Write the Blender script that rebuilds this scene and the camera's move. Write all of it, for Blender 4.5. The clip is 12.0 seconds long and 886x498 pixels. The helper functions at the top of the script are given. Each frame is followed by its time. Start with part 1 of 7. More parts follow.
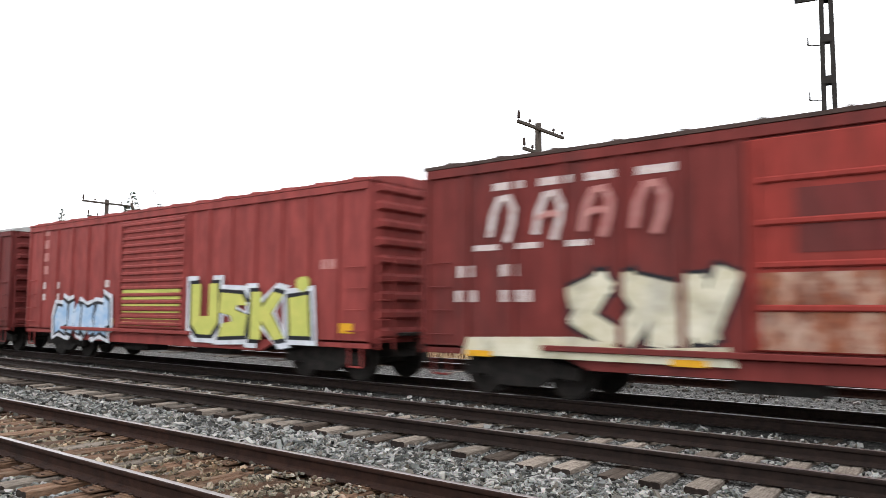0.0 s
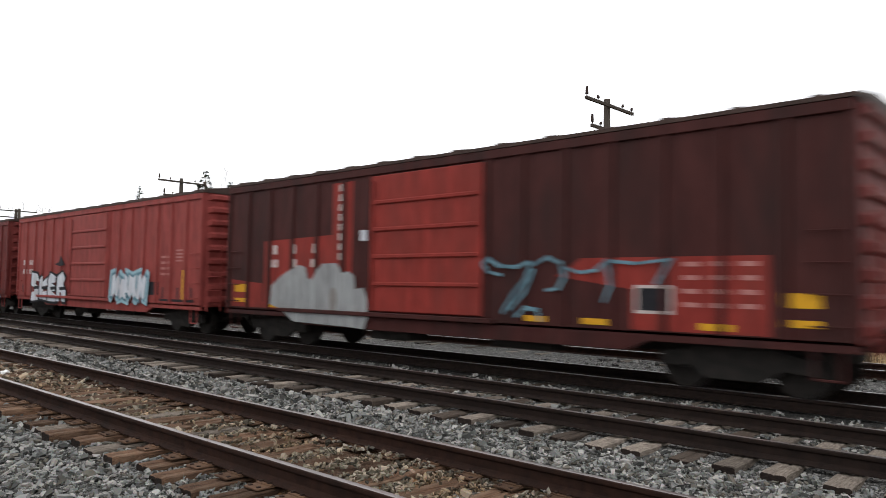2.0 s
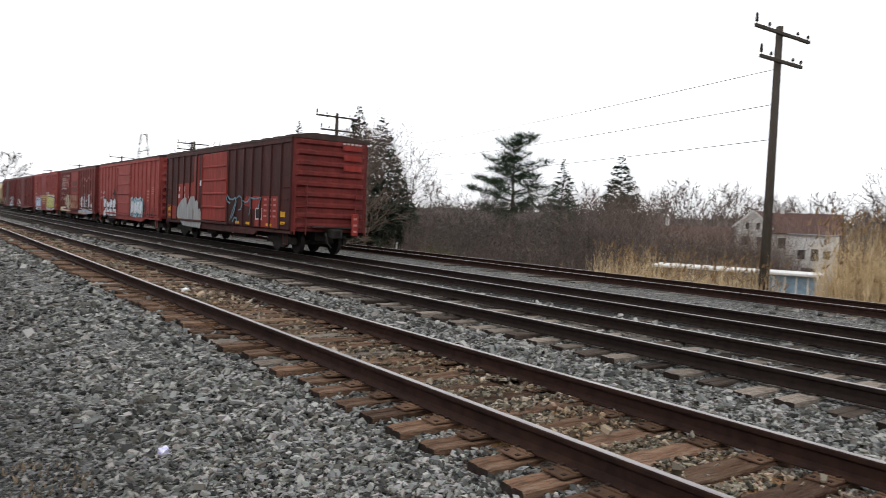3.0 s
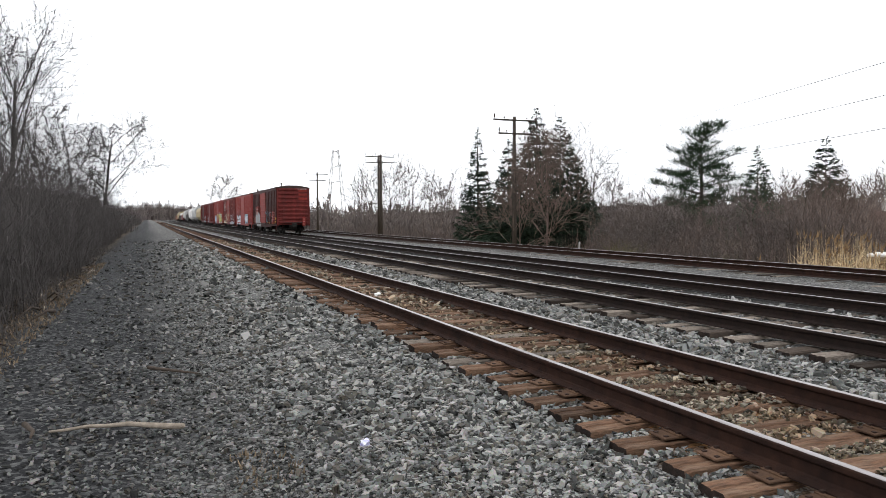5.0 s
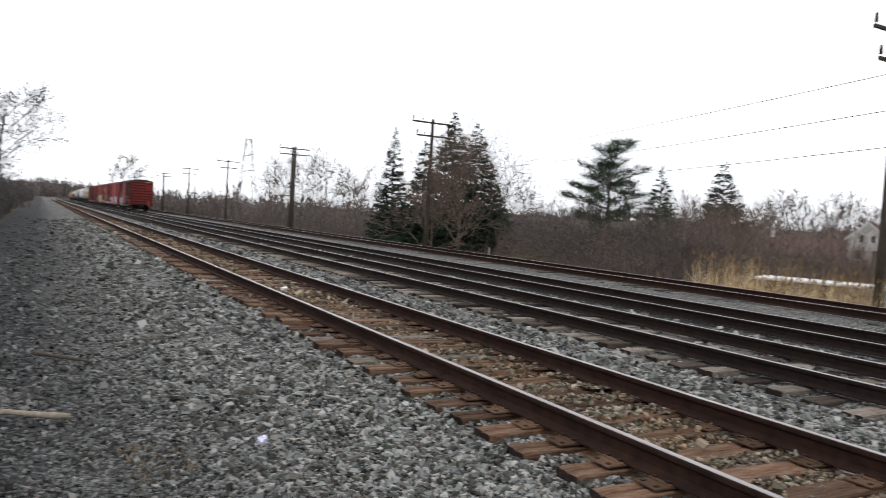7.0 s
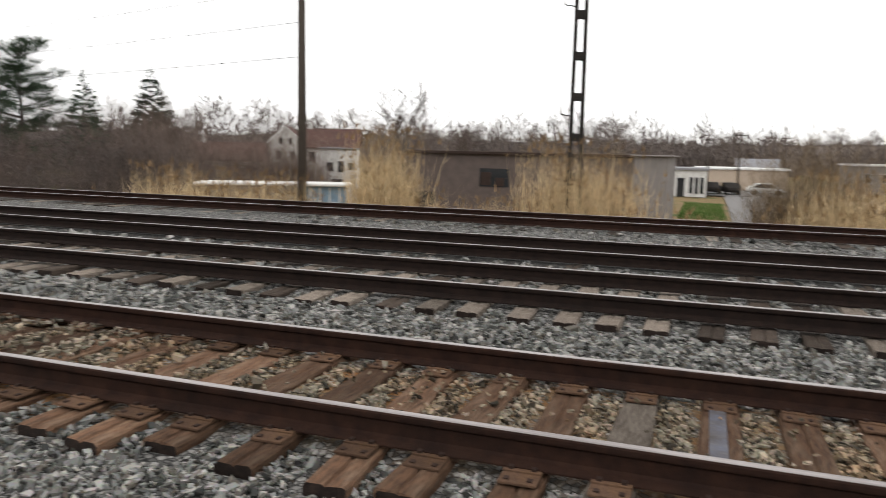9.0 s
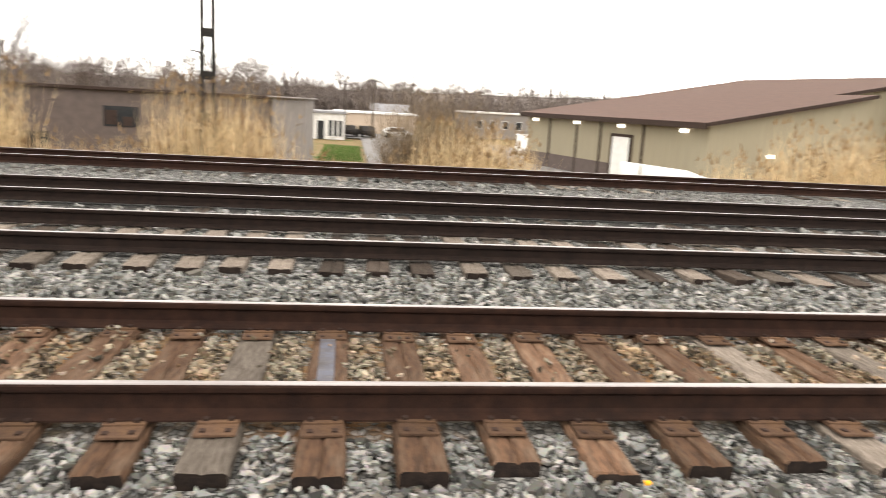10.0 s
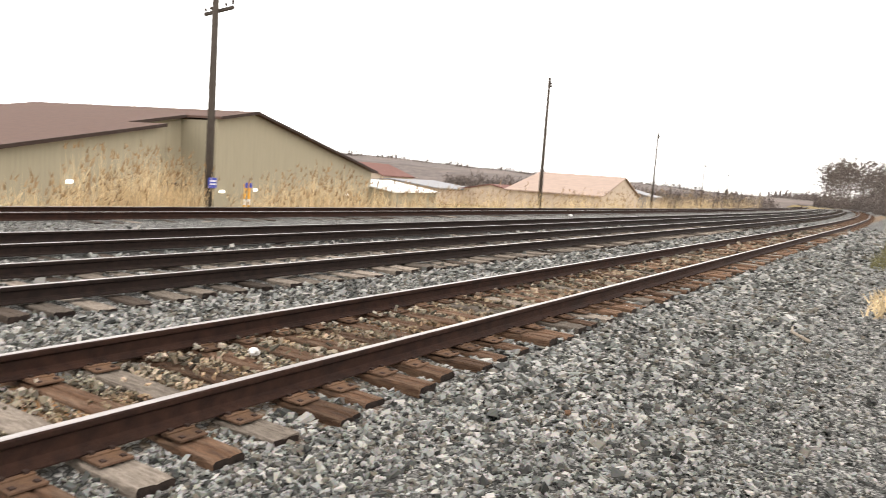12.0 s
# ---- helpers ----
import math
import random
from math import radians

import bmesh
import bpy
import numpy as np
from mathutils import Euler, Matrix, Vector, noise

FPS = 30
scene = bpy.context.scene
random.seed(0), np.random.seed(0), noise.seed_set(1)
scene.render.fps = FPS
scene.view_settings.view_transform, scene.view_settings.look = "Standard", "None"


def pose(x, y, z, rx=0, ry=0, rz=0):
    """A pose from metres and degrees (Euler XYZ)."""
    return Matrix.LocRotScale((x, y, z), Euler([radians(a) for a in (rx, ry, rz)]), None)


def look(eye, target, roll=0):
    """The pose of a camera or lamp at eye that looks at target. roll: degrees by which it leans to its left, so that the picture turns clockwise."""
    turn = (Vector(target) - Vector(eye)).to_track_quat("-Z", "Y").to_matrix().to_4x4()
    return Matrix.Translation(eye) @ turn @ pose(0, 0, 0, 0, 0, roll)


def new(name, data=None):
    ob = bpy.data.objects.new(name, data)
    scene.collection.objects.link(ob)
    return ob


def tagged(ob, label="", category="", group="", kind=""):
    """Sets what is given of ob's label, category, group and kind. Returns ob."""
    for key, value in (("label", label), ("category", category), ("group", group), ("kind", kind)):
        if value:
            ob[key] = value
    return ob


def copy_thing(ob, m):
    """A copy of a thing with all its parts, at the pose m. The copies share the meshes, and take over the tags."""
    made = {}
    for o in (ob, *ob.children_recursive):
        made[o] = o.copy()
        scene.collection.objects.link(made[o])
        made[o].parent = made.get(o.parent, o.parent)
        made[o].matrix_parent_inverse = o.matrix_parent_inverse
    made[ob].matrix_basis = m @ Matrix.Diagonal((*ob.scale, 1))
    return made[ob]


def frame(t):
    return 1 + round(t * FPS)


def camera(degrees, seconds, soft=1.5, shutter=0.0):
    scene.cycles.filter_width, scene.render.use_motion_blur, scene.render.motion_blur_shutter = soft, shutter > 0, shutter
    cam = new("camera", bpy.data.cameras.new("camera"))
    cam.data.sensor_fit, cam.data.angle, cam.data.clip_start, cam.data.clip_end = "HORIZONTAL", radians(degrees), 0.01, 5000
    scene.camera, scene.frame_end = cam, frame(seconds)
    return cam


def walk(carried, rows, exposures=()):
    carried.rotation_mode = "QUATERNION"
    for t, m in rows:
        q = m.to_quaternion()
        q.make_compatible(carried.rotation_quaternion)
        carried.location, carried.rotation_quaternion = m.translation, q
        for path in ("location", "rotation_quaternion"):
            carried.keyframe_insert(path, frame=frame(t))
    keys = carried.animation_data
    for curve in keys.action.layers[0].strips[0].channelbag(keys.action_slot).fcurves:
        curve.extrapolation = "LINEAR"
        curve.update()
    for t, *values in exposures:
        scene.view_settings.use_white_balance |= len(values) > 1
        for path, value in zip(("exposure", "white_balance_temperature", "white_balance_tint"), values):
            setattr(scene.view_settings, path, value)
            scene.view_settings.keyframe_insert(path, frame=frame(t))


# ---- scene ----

# ---------------------------------------------------------------- camera
cam = camera(61.85, 12.0, soft=0.85, shutter=0.3)
EYE = 1.62
PATH = [
    (0.0, 0.00, 0.08, 0.043, 38.10, 4.61, -0.29), (0.5, -0.02, 0.03, 0.055, 39.46, 4.66, 0.32),
    (1.0, -0.04, 0.03, 0.047, 42.63, 3.24, -0.43), (1.5, -0.06, 0.05, 0.048, 42.76, 3.33, -0.66),
    (2.0, -0.06, 0.07, 0.040, 43.02, 2.89, -0.90), (2.5, -0.05, -0.02, 0.030, 46.90, 0.10, -1.89),
    (3.0, -0.04, 0.04, 0.024, 54.27, -2.36, -2.59), (3.5, -0.07, 0.08, 0.021, 58.93, -2.06, -1.86),
    (5.5, 0.00, 0.00, -0.007, 69.93, -2.49, -0.27), (6.0, -0.01, -0.01, 0.000, 70.57, -1.93, -1.20),
    (6.5, 0.00, 0.00, -0.002, 68.37, -2.06, -2.35), (8.5, -0.23, 0.07, 0.020, 28.97, -4.59, -2.69),
    (9.0, -0.30, 0.10, -0.008, 19.52, -7.54, -1.24), (9.5, -0.20, 0.11, -0.020, 5.34, -8.90, -1.60),
    (10.0, -0.06, 0.10, -0.017, -7.32, -10.93, -3.12), (10.5, 0.13, 0.10, -0.014, -21.68, -10.15, -4.74),
    (11.0, 0.29, 0.12, -0.018, -35.76, -9.53, -7.44), (11.5, 0.35, 0.08, -0.005, -48.87, -7.87, -6.21),
    (12.0, 0.41, 0.10, -0.008, -57.37, -5.68, -4.09)]
EXPOSURES = [(0.0, -0.25, 6350, 10), (0.5, -0.75, 6500, 10), (1.0, -0.95, 6450, 10), (1.5, -0.9, 6450, 10), (2.0, -0.95, 6450, 10), (2.5, -0.8, 6400, 10), (3.0, -0.95, 6400, 10),
             (3.5, -0.9, 6400, 10), (5.5, -0.78, 6300, 10), (6.5, -0.82, 6300, 10), (8.5, -1.55, 6500, 10), (9.0, -0.9, 6700, 10), (9.5, -0.4, 6900, 10), (10.0, 0.05, 7200, 11),
             (10.5, 0.32, 7300, 11), (11.0, 0.4, 7300, 11), (11.5, 0.3, 7100, 11), (12.0, -0.1, 6950, 11)]
walk(cam, [(t, pose(x, y, EYE + z, 90 + p, r, yaw)) for t, x, y, z, yaw, p, r in PATH], EXPOSURES)

# ---------------------------------------------------------------- sky and sun
world = bpy.data.worlds.new("overcast_sky")
scene.world = world
world.use_nodes = True
wn, wl = world.node_tree.nodes, world.node_tree.links
sky = wn.new("ShaderNodeTexSky")
sky.sky_type, sky.sun_disc = "NISHITA", False
sky.sun_elevation, sky.sun_rotation = radians(42), radians(200)
dim = wn.new("ShaderNodeVectorMath")
dim.operation = "SCALE"
dim.inputs["Scale"].default_value = 0.12
wl.new(sky.outputs[0], dim.inputs[0])
cloud_noise = wn.new("ShaderNodeTexNoise")
cloud_noise.inputs["Scale"].default_value, cloud_noise.inputs["Detail"].default_value = 2.2, 5
cloud_map = wn.new("ShaderNodeMapping")
cloud_map.inputs["Scale"].default_value = (1, 1, 4)
wl.new(wn.new("ShaderNodeTexCoord").outputs["Generated"], cloud_map.inputs[0])
wl.new(cloud_map.outputs[0], cloud_noise.inputs[0])
cover = wn.new("ShaderNodeMapRange")
cover.inputs[1].default_value, cover.inputs[2].default_value = 0.3, 0.55
cover.inputs[3].default_value, cover.inputs[4].default_value = 0.82, 1.0
wl.new(cloud_noise.outputs[0], cover.inputs[0])
veil = wn.new("ShaderNodeMix")
veil.data_type = "RGBA"
veil.inputs[7].default_value = (2.95, 2.98, 3.03, 1)
wl.new(cover.outputs[0], veil.inputs[0])
wl.new(dim.outputs[0], veil.inputs[6])
wl.new(veil.outputs[2], wn["Background"].inputs[0])
wn["Background"].inputs[1].default_value = 1.0
sun_data = bpy.data.lights.new("sun", "SUN")
sun_data.energy, sun_data.angle, sun_data.color = 0.7, radians(25), (1, 0.97, 0.93)
new("sun", sun_data).matrix_world = look((0, 0, 50), (13, 34, 0))


# ---------------------------------------------------------------- materials
def material(name, c1, c2=None, scale=6.0, rough=0.8, metal=0.0, bump=0.0, bump_scale=40.0, vary=0.0, island=False,
             c3=None, scale3=1.2, stretch=(1, 1, 1), amount3=0.5, coords="Object"):
    """Two-scale mottled surface: c1 to c2 by fine noise, patches of c3 by coarse noise, brightness varied piece by piece."""
    m = bpy.data.materials.new(name)
    m.use_nodes = True
    n, l = m.node_tree.nodes, m.node_tree.links
    b = n["Principled BSDF"]
    b.inputs["Roughness"].default_value, b.inputs["Metallic"].default_value = rough, metal
    b.inputs["Specular IOR Level"].default_value = 0.5 if metal > 0.3 or rough < 0.5 else 0.1
    tc = n.new("ShaderNodeTexCoord")
    mp = n.new("ShaderNodeMapping")
    mp.inputs["Scale"].default_value = stretch
    l.new(tc.outputs[coords], mp.inputs[0])

    def noise_at(s, detail=6):
        t = n.new("ShaderNodeTexNoise")
        t.inputs["Scale"].default_value, t.inputs["Detail"].default_value, t.inputs["Roughness"].default_value = s, detail, 0.65
        l.new(mp.outputs[0], t.inputs[0])
        return t.outputs[0]

    def mixed(fac, a, bcol):
        x = n.new("ShaderNodeMix")
        x.data_type = "RGBA"
        for sock, v in ((0, fac), (6, a), (7, bcol)):
            if isinstance(v, tuple):
                x.inputs[sock].default_value = (*v, 1)
            elif isinstance(v, float):
                x.inputs[sock].default_value = v
            else:
                l.new(v, x.inputs[sock])
        return x.outputs[2]

    def ramp(v, lo, hi, top=1.0):
        r = n.new("ShaderNodeMapRange")
        r.inputs[1].default_value, r.inputs[2].default_value, r.inputs[4].default_value = lo, hi, top
        l.new(v, r.inputs[0])
        return r.outputs[0]
    col = mixed(ramp(noise_at(scale), 0.35, 0.65), c1, c2 or tuple(v * 0.7 for v in c1))
    if c3:
        col = mixed(ramp(noise_at(scale3, 8), 0.48, 0.66, amount3), col, c3)
    if vary:
        rnd = n.new("ShaderNodeNewGeometry").outputs["Random Per Island"] if island else n.new("ShaderNodeObjectInfo").outputs["Random"]
        hsv = n.new("ShaderNodeHueSaturation")
        r = n.new("ShaderNodeMapRange")
        r.inputs[3].default_value, r.inputs[4].default_value = 1 - vary, 1 + vary
        l.new(rnd, r.inputs[0])
        l.new(r.outputs[0], hsv.inputs["Value"])
        l.new(col, hsv.inputs["Color"])
        col = hsv.outputs[0]
    l.new(col, b.inputs["Base Color"])
    if bump:
        bp = n.new("ShaderNodeBump")
        bp.inputs["Strength"].default_value, bp.inputs["Distance"].default_value = bump, 0.02
        l.new(noise_at(bump_scale), bp.inputs["Height"])
        l.new(bp.outputs[0], b.inputs["Normal"])
    return m


def ground_material():
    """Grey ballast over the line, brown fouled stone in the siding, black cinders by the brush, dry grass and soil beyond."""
    m = bpy.data.materials.new("ballast_and_soil")
    m.use_nodes = True
    n, l = m.node_tree.nodes, m.node_tree.links
    b = n["Principled BSDF"]
    b.inputs["Roughness"].default_value = 0.95
    b.inputs["Specular IOR Level"].default_value = 0.08
    geo = n.new("ShaderNodeNewGeometry")
    sep = n.new("ShaderNodeSeparateXYZ")
    l.new(geo.outputs["Position"], sep.inputs[0])

    def tex(kind, s, feature=None):
        t = n.new(kind)
        t.inputs["Scale"].default_value = s
        if feature:
            t.feature = feature
        l.new(geo.outputs["Position"], t.inputs["Vector"])
        return t

    def mr(v, a, c, lo=0.0, hi=1.0):
        r = n.new("ShaderNodeMapRange")
        for i, x in ((1, a), (2, c), (3, lo), (4, hi)):
            r.inputs[i].default_value = x
        l.new(v, r.inputs[0])
        return r.outputs[0]

    def mix(f, a, c, mode="MIX"):
        x = n.new("ShaderNodeMix")
        x.data_type, x.blend_type = "RGBA", mode
        for s, v in ((0, f), (6, a), (7, c)):
            if isinstance(v, tuple):
                x.inputs[s].default_value = (*v, 1)
            elif isinstance(v, float):
                x.inputs[s].default_value = v
            else:
                l.new(v, x.inputs[s])
        return x.outputs[2]

    def mul(a, c):
        x = n.new("ShaderNodeMath")
        x.operation = "MULTIPLY"
        l.new(a, x.inputs[0])
        l.new(c, x.inputs[1])
        return x.outputs[0]
    stones = tex("ShaderNodeTexVoronoi", 24)
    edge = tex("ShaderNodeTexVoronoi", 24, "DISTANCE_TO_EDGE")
    coarse = tex("ShaderNodeTexNoise", 0.5)
    coarse.inputs["Detail"].default_value = 6
    fine = tex("ShaderNodeTexNoise", 7)
    fine.inputs["Detail"].default_value = 8
    wob = n.new("ShaderNodeMath")
    wob.operation = "MULTIPLY_ADD"
    l.new(coarse.outputs[0], wob.inputs[0])
    wob.inputs[1].default_value = 2.4
    l.new(sep.outputs[1], wob.inputs[2])
    y = wob.outputs[0]          # y, moved by about 1.2
    hue = n.new("ShaderNodeSeparateColor")
    l.new(stones.outputs["Color"], hue.inputs[0])
    rock = mix(mr(hue.outputs[0], 0.0, 1.0), (0.035, 0.035, 0.033), (0.29, 0.28, 0.265))
    # cell edges go near black: shade of the gaps between stones, painted in
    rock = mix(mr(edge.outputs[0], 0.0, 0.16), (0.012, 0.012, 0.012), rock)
    brown = mix(mr(fine.outputs[0], 0.35, 0.65), (0.15, 0.085, 0.042), (0.20, 0.16, 0.105))
    brown = mix(mr(coarse.outputs[0], 0.45, 0.6, 0.0, 0.7), brown, (0.22, 0.095, 0.03))
    brown = mix(mr(hue.outputs[1], 0.3, 1.0), brown, rock)
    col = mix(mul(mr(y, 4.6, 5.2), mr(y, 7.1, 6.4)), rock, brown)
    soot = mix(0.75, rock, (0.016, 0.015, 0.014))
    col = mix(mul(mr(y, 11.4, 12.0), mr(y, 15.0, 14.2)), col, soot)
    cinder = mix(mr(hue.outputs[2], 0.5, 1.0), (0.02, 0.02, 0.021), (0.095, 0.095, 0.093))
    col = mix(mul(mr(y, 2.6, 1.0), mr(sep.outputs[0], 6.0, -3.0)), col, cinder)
    litter = mix(mr(fine.outputs[0], 0.4, 0.62), (0.035, 0.026, 0.018), (0.13, 0.095, 0.06))
    col = mix(mr(y, -0.6, -1.6), col, litter)
    straw = mix(mr(fine.outputs[0], 0.35, 0.65), (0.12, 0.085, 0.045), (0.26, 0.19, 0.10))
    straw = mix(mr(coarse.outputs[0], 0.52, 0.66), straw, (0.06, 0.085, 0.025))
    col = mix(mr(y, 21.0, 22.4), col, straw)
    l.new(col, b.inputs["Base Color"])
    bp = n.new("ShaderNodeBump")
    bp.inputs["Strength"].default_value, bp.inputs["Distance"].default_value = 0.9, 0.03
    l.new(edge.outputs[0], bp.inputs["Height"])
    l.new(bp.outputs[0], b.inputs["Normal"])
    return m


def stone_material():
    m = bpy.data.materials.new("crushed_stone")
    m.use_nodes = True
    n, l = m.node_tree.nodes, m.node_tree.links
    b = n["Principled BSDF"]
    b.inputs["Roughness"].default_value = 0.85
    b.inputs["Specular IOR Level"].default_value = 0.15
    geo = n.new("ShaderNodeNewGeometry")
    r = n.new("ShaderNodeValToRGB")
    e = r.color_ramp.elements
    e[0].position, e[0].color = 0.0, (0.030, 0.030, 0.028, 1)
    e[1].position, e[1].color = 1.0, (0.45, 0.435, 0.41, 1)
    for p, c in ((0.2, (0.085, 0.086, 0.080, 1)), (0.38, (0.15, 0.132, 0.108, 1)), (0.42, (0.165, 0.168, 0.158, 1)), (0.7, (0.26, 0.262, 0.25, 1)), (0.88, (0.36, 0.34, 0.31, 1))):
        x = e.new(p)
        x.color = c
    l.new(geo.outputs["Random Per Island"], r.inputs[0])
    t = n.new("ShaderNodeTexNoise")
    t.inputs["Scale"].default_value, t.inputs["Detail"].default_value = 60, 4
    l.new(geo.outputs["Position"], t.inputs["Vector"])
    x = n.new("ShaderNodeMix")
    x.data_type, x.blend_type = "RGBA", "MULTIPLY"
    x.inputs[0].default_value = 0.5
    l.new(r.outputs[0], x.inputs[6])
    l.new(t.outputs["Color"], x.inputs[7])
    # rusty fouling between the siding's rails
    sep = n.new("ShaderNodeSeparateXYZ")
    l.new(geo.outputs["Position"], sep.inputs[0])
    lo, hi, mm = n.new("ShaderNodeMapRange"), n.new("ShaderNodeMapRange"), n.new("ShaderNodeMath")
    for q, a, c in ((lo, 3.7, 4.1), (hi, 5.3, 4.9)):
        q.inputs[1].default_value, q.inputs[2].default_value, q.inputs[4].default_value = a, c, 0.95
        l.new(sep.outputs[1], q.inputs[0])
    mm.operation = "MULTIPLY"
    l.new(lo.outputs[0], mm.inputs[0])
    l.new(hi.outputs[0], mm.inputs[1])
    y = n.new("ShaderNodeMix")
    y.data_type, y.blend_type = "RGBA", "MULTIPLY"
    rust = n.new("ShaderNodeTexNoise")
    rust.inputs["Scale"].default_value, rust.inputs["Detail"].default_value = 1.3, 5
    l.new(geo.outputs["Position"], rust.inputs["Vector"])
    rr = n.new("ShaderNodeMapRange")
    rr.inputs[1].default_value, rr.inputs[2].default_value = 0.45, 0.62
    l.new(rust.outputs[0], rr.inputs[0])
    tint = n.new("ShaderNodeMix")
    tint.data_type = "RGBA"
    tint.inputs[6].default_value, tint.inputs[7].default_value = (1.08, 0.92, 0.72, 1), (1.12, 0.78, 0.50, 1)
    l.new(rr.outputs[0], tint.inputs[0])
    l.new(tint.outputs[2], y.inputs[7])
    l.new(mm.outputs[0], y.inputs[0])
    l.new(x.outputs[2], y.inputs[6])
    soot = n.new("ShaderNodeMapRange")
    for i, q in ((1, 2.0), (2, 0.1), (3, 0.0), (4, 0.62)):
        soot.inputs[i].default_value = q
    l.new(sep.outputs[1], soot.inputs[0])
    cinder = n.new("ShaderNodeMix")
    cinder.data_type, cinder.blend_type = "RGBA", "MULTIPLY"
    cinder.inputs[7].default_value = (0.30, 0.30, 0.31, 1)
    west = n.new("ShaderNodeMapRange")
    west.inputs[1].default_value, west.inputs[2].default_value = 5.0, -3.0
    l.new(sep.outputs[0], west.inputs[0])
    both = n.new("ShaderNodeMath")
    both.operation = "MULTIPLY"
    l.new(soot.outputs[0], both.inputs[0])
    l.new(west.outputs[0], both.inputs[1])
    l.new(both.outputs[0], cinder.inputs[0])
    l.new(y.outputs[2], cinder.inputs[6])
    l.new(cinder.outputs[2], b.inputs["Base Color"])
    return m


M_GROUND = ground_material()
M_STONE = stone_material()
M_RAIL = material("rusty_rail", (0.0165, 0.0085, 0.0066), (0.032, 0.0155, 0.0105), 9, 0.85, 0.0, 0.3, 60, c3=(0.010, 0.007, 0.006), scale3=2)
M_RAILDARK = material("sooty_rail", (0.0105, 0.0072, 0.0062), (0.020, 0.0125, 0.010), 9, 0.8, 0.0, 0.3, 60)
M_RAILTOP = material("polished_rail_head", (0.33, 0.30, 0.292), (0.22, 0.196, 0.19), 14, 0.37, 0.9, stretch=(0.1, 1, 1))
M_TIE = material("weathered_tie", (0.150, 0.083, 0.050), (0.062, 0.037, 0.025), 7, 0.85, 0, 0.8, 30, vary=0.5, c3=(0.235, 0.165, 0.115), scale3=2.2, stretch=(6, 1, 6))
M_TIESOOT = material("sooty_tie", (0.062, 0.046, 0.036), (0.038, 0.030, 0.025), 9, 0.9, 0, 0.6, 30, vary=0.4, c3=(0.10, 0.082, 0.066), scale3=3, stretch=(6, 1, 6))
M_TIEGREY = material("grey_weathered_tie", (0.255, 0.215, 0.178), (0.11, 0.089, 0.073), 9, 0.95, 0, 0.8, 30, vary=0.5, c3=(0.07, 0.054, 0.045), scale3=2.6, stretch=(6, 1, 6))
M_PLATE = material("rusty_tie_plate", (0.105, 0.062, 0.040), (0.062, 0.037, 0.026), 18, 0.9, 0.0, 0.4, 80, vary=0.3, c3=(0.15, 0.085, 0.045), scale3=5)
# tie end faces: creosote tone, darkened further to paint their shade
M_ENDGRAIN = material("shaded_creosote_end_grain", (0.030, 0.021, 0.017), (0.014, 0.011, 0.010), 18, 0.9, 0, 0.6, 60, vary=0.3)
M_SPIKE = material("dark_spike", (0.04, 0.025, 0.02), rough=0.8)
M_BLACK = material("black_steel", (0.018, 0.017, 0.016), (0.035, 0.03, 0.027), 6, 0.75, 0.1, 0.2, 40)
M_WHEEL = material("worn_wheel_steel", (0.016, 0.0145, 0.0135), (0.034, 0.029, 0.026), 8, 0.6, 0.3)
M_POLE = material("weathered_pole", (0.075, 0.062, 0.052), (0.045, 0.036, 0.03), 8, 0.9, 0, 0.5, 30, stretch=(4, 4, 0.4))
M_BARK = material("grey_bark", (0.10, 0.085, 0.075), (0.055, 0.045, 0.04), 8, 0.95, 0, 0.4, 30)
M_TWIG = material("bare_twigs", (0.10, 0.078, 0.066), (0.065, 0.05, 0.043), 2, 0.95, vary=0.4, island=True)
# distant trees: paler than bare_twigs, with haze put into the colour
M_PALETWIG = material("haze_pale_twigs", (0.16, 0.135, 0.12), (0.11, 0.092, 0.082), 2, 0.95, vary=0.35, island=True)
M_DARKTWIG = material("dark_brush", (0.066, 0.060, 0.057), (0.095, 0.085, 0.080), 2, 0.95, vary=0.45, island=True)
M_REDTWIG = material("reddish_brush", (0.19, 0.142, 0.118), (0.135, 0.103, 0.088), 2, 0.95, vary=0.45, island=True)
# woods farther off, their colour likewise lightened to stand for haze
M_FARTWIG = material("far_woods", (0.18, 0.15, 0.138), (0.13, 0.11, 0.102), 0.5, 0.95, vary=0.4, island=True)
M_GREYTWIG = material("grey_brush", (0.125, 0.105, 0.095), (0.088, 0.074, 0.067), 2, 0.95, vary=0.45, island=True)
M_TANTWIG = material("tan_brush", (0.20, 0.15, 0.10), (0.14, 0.105, 0.072), 2, 0.95, vary=0.45, island=True)
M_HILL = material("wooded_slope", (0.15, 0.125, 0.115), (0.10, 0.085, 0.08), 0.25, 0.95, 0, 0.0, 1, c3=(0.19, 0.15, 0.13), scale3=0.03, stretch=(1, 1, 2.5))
M_OLIVE = material("olive_shrub", (0.10, 0.10, 0.045), (0.14, 0.12, 0.06), 2, 0.95, vary=0.4, island=True)
M_NEEDLE = material("spruce_needles", (0.022, 0.036, 0.024), (0.035, 0.050, 0.032), 3, 0.9, vary=0.45, island=True)
M_PINE = material("pine_needles", (0.035, 0.058, 0.034), (0.05, 0.075, 0.042), 3, 0.9, vary=0.45, island=True)
M_REED = material("dry_reeds", (0.64, 0.50, 0.31), (0.51, 0.385, 0.23), 3, 0.9, vary=0.35, island=True)
M_PLUME = material("reed_plumes", (0.26, 0.17, 0.09), (0.20, 0.13, 0.07), 8, 0.95, vary=0.3, island=True)
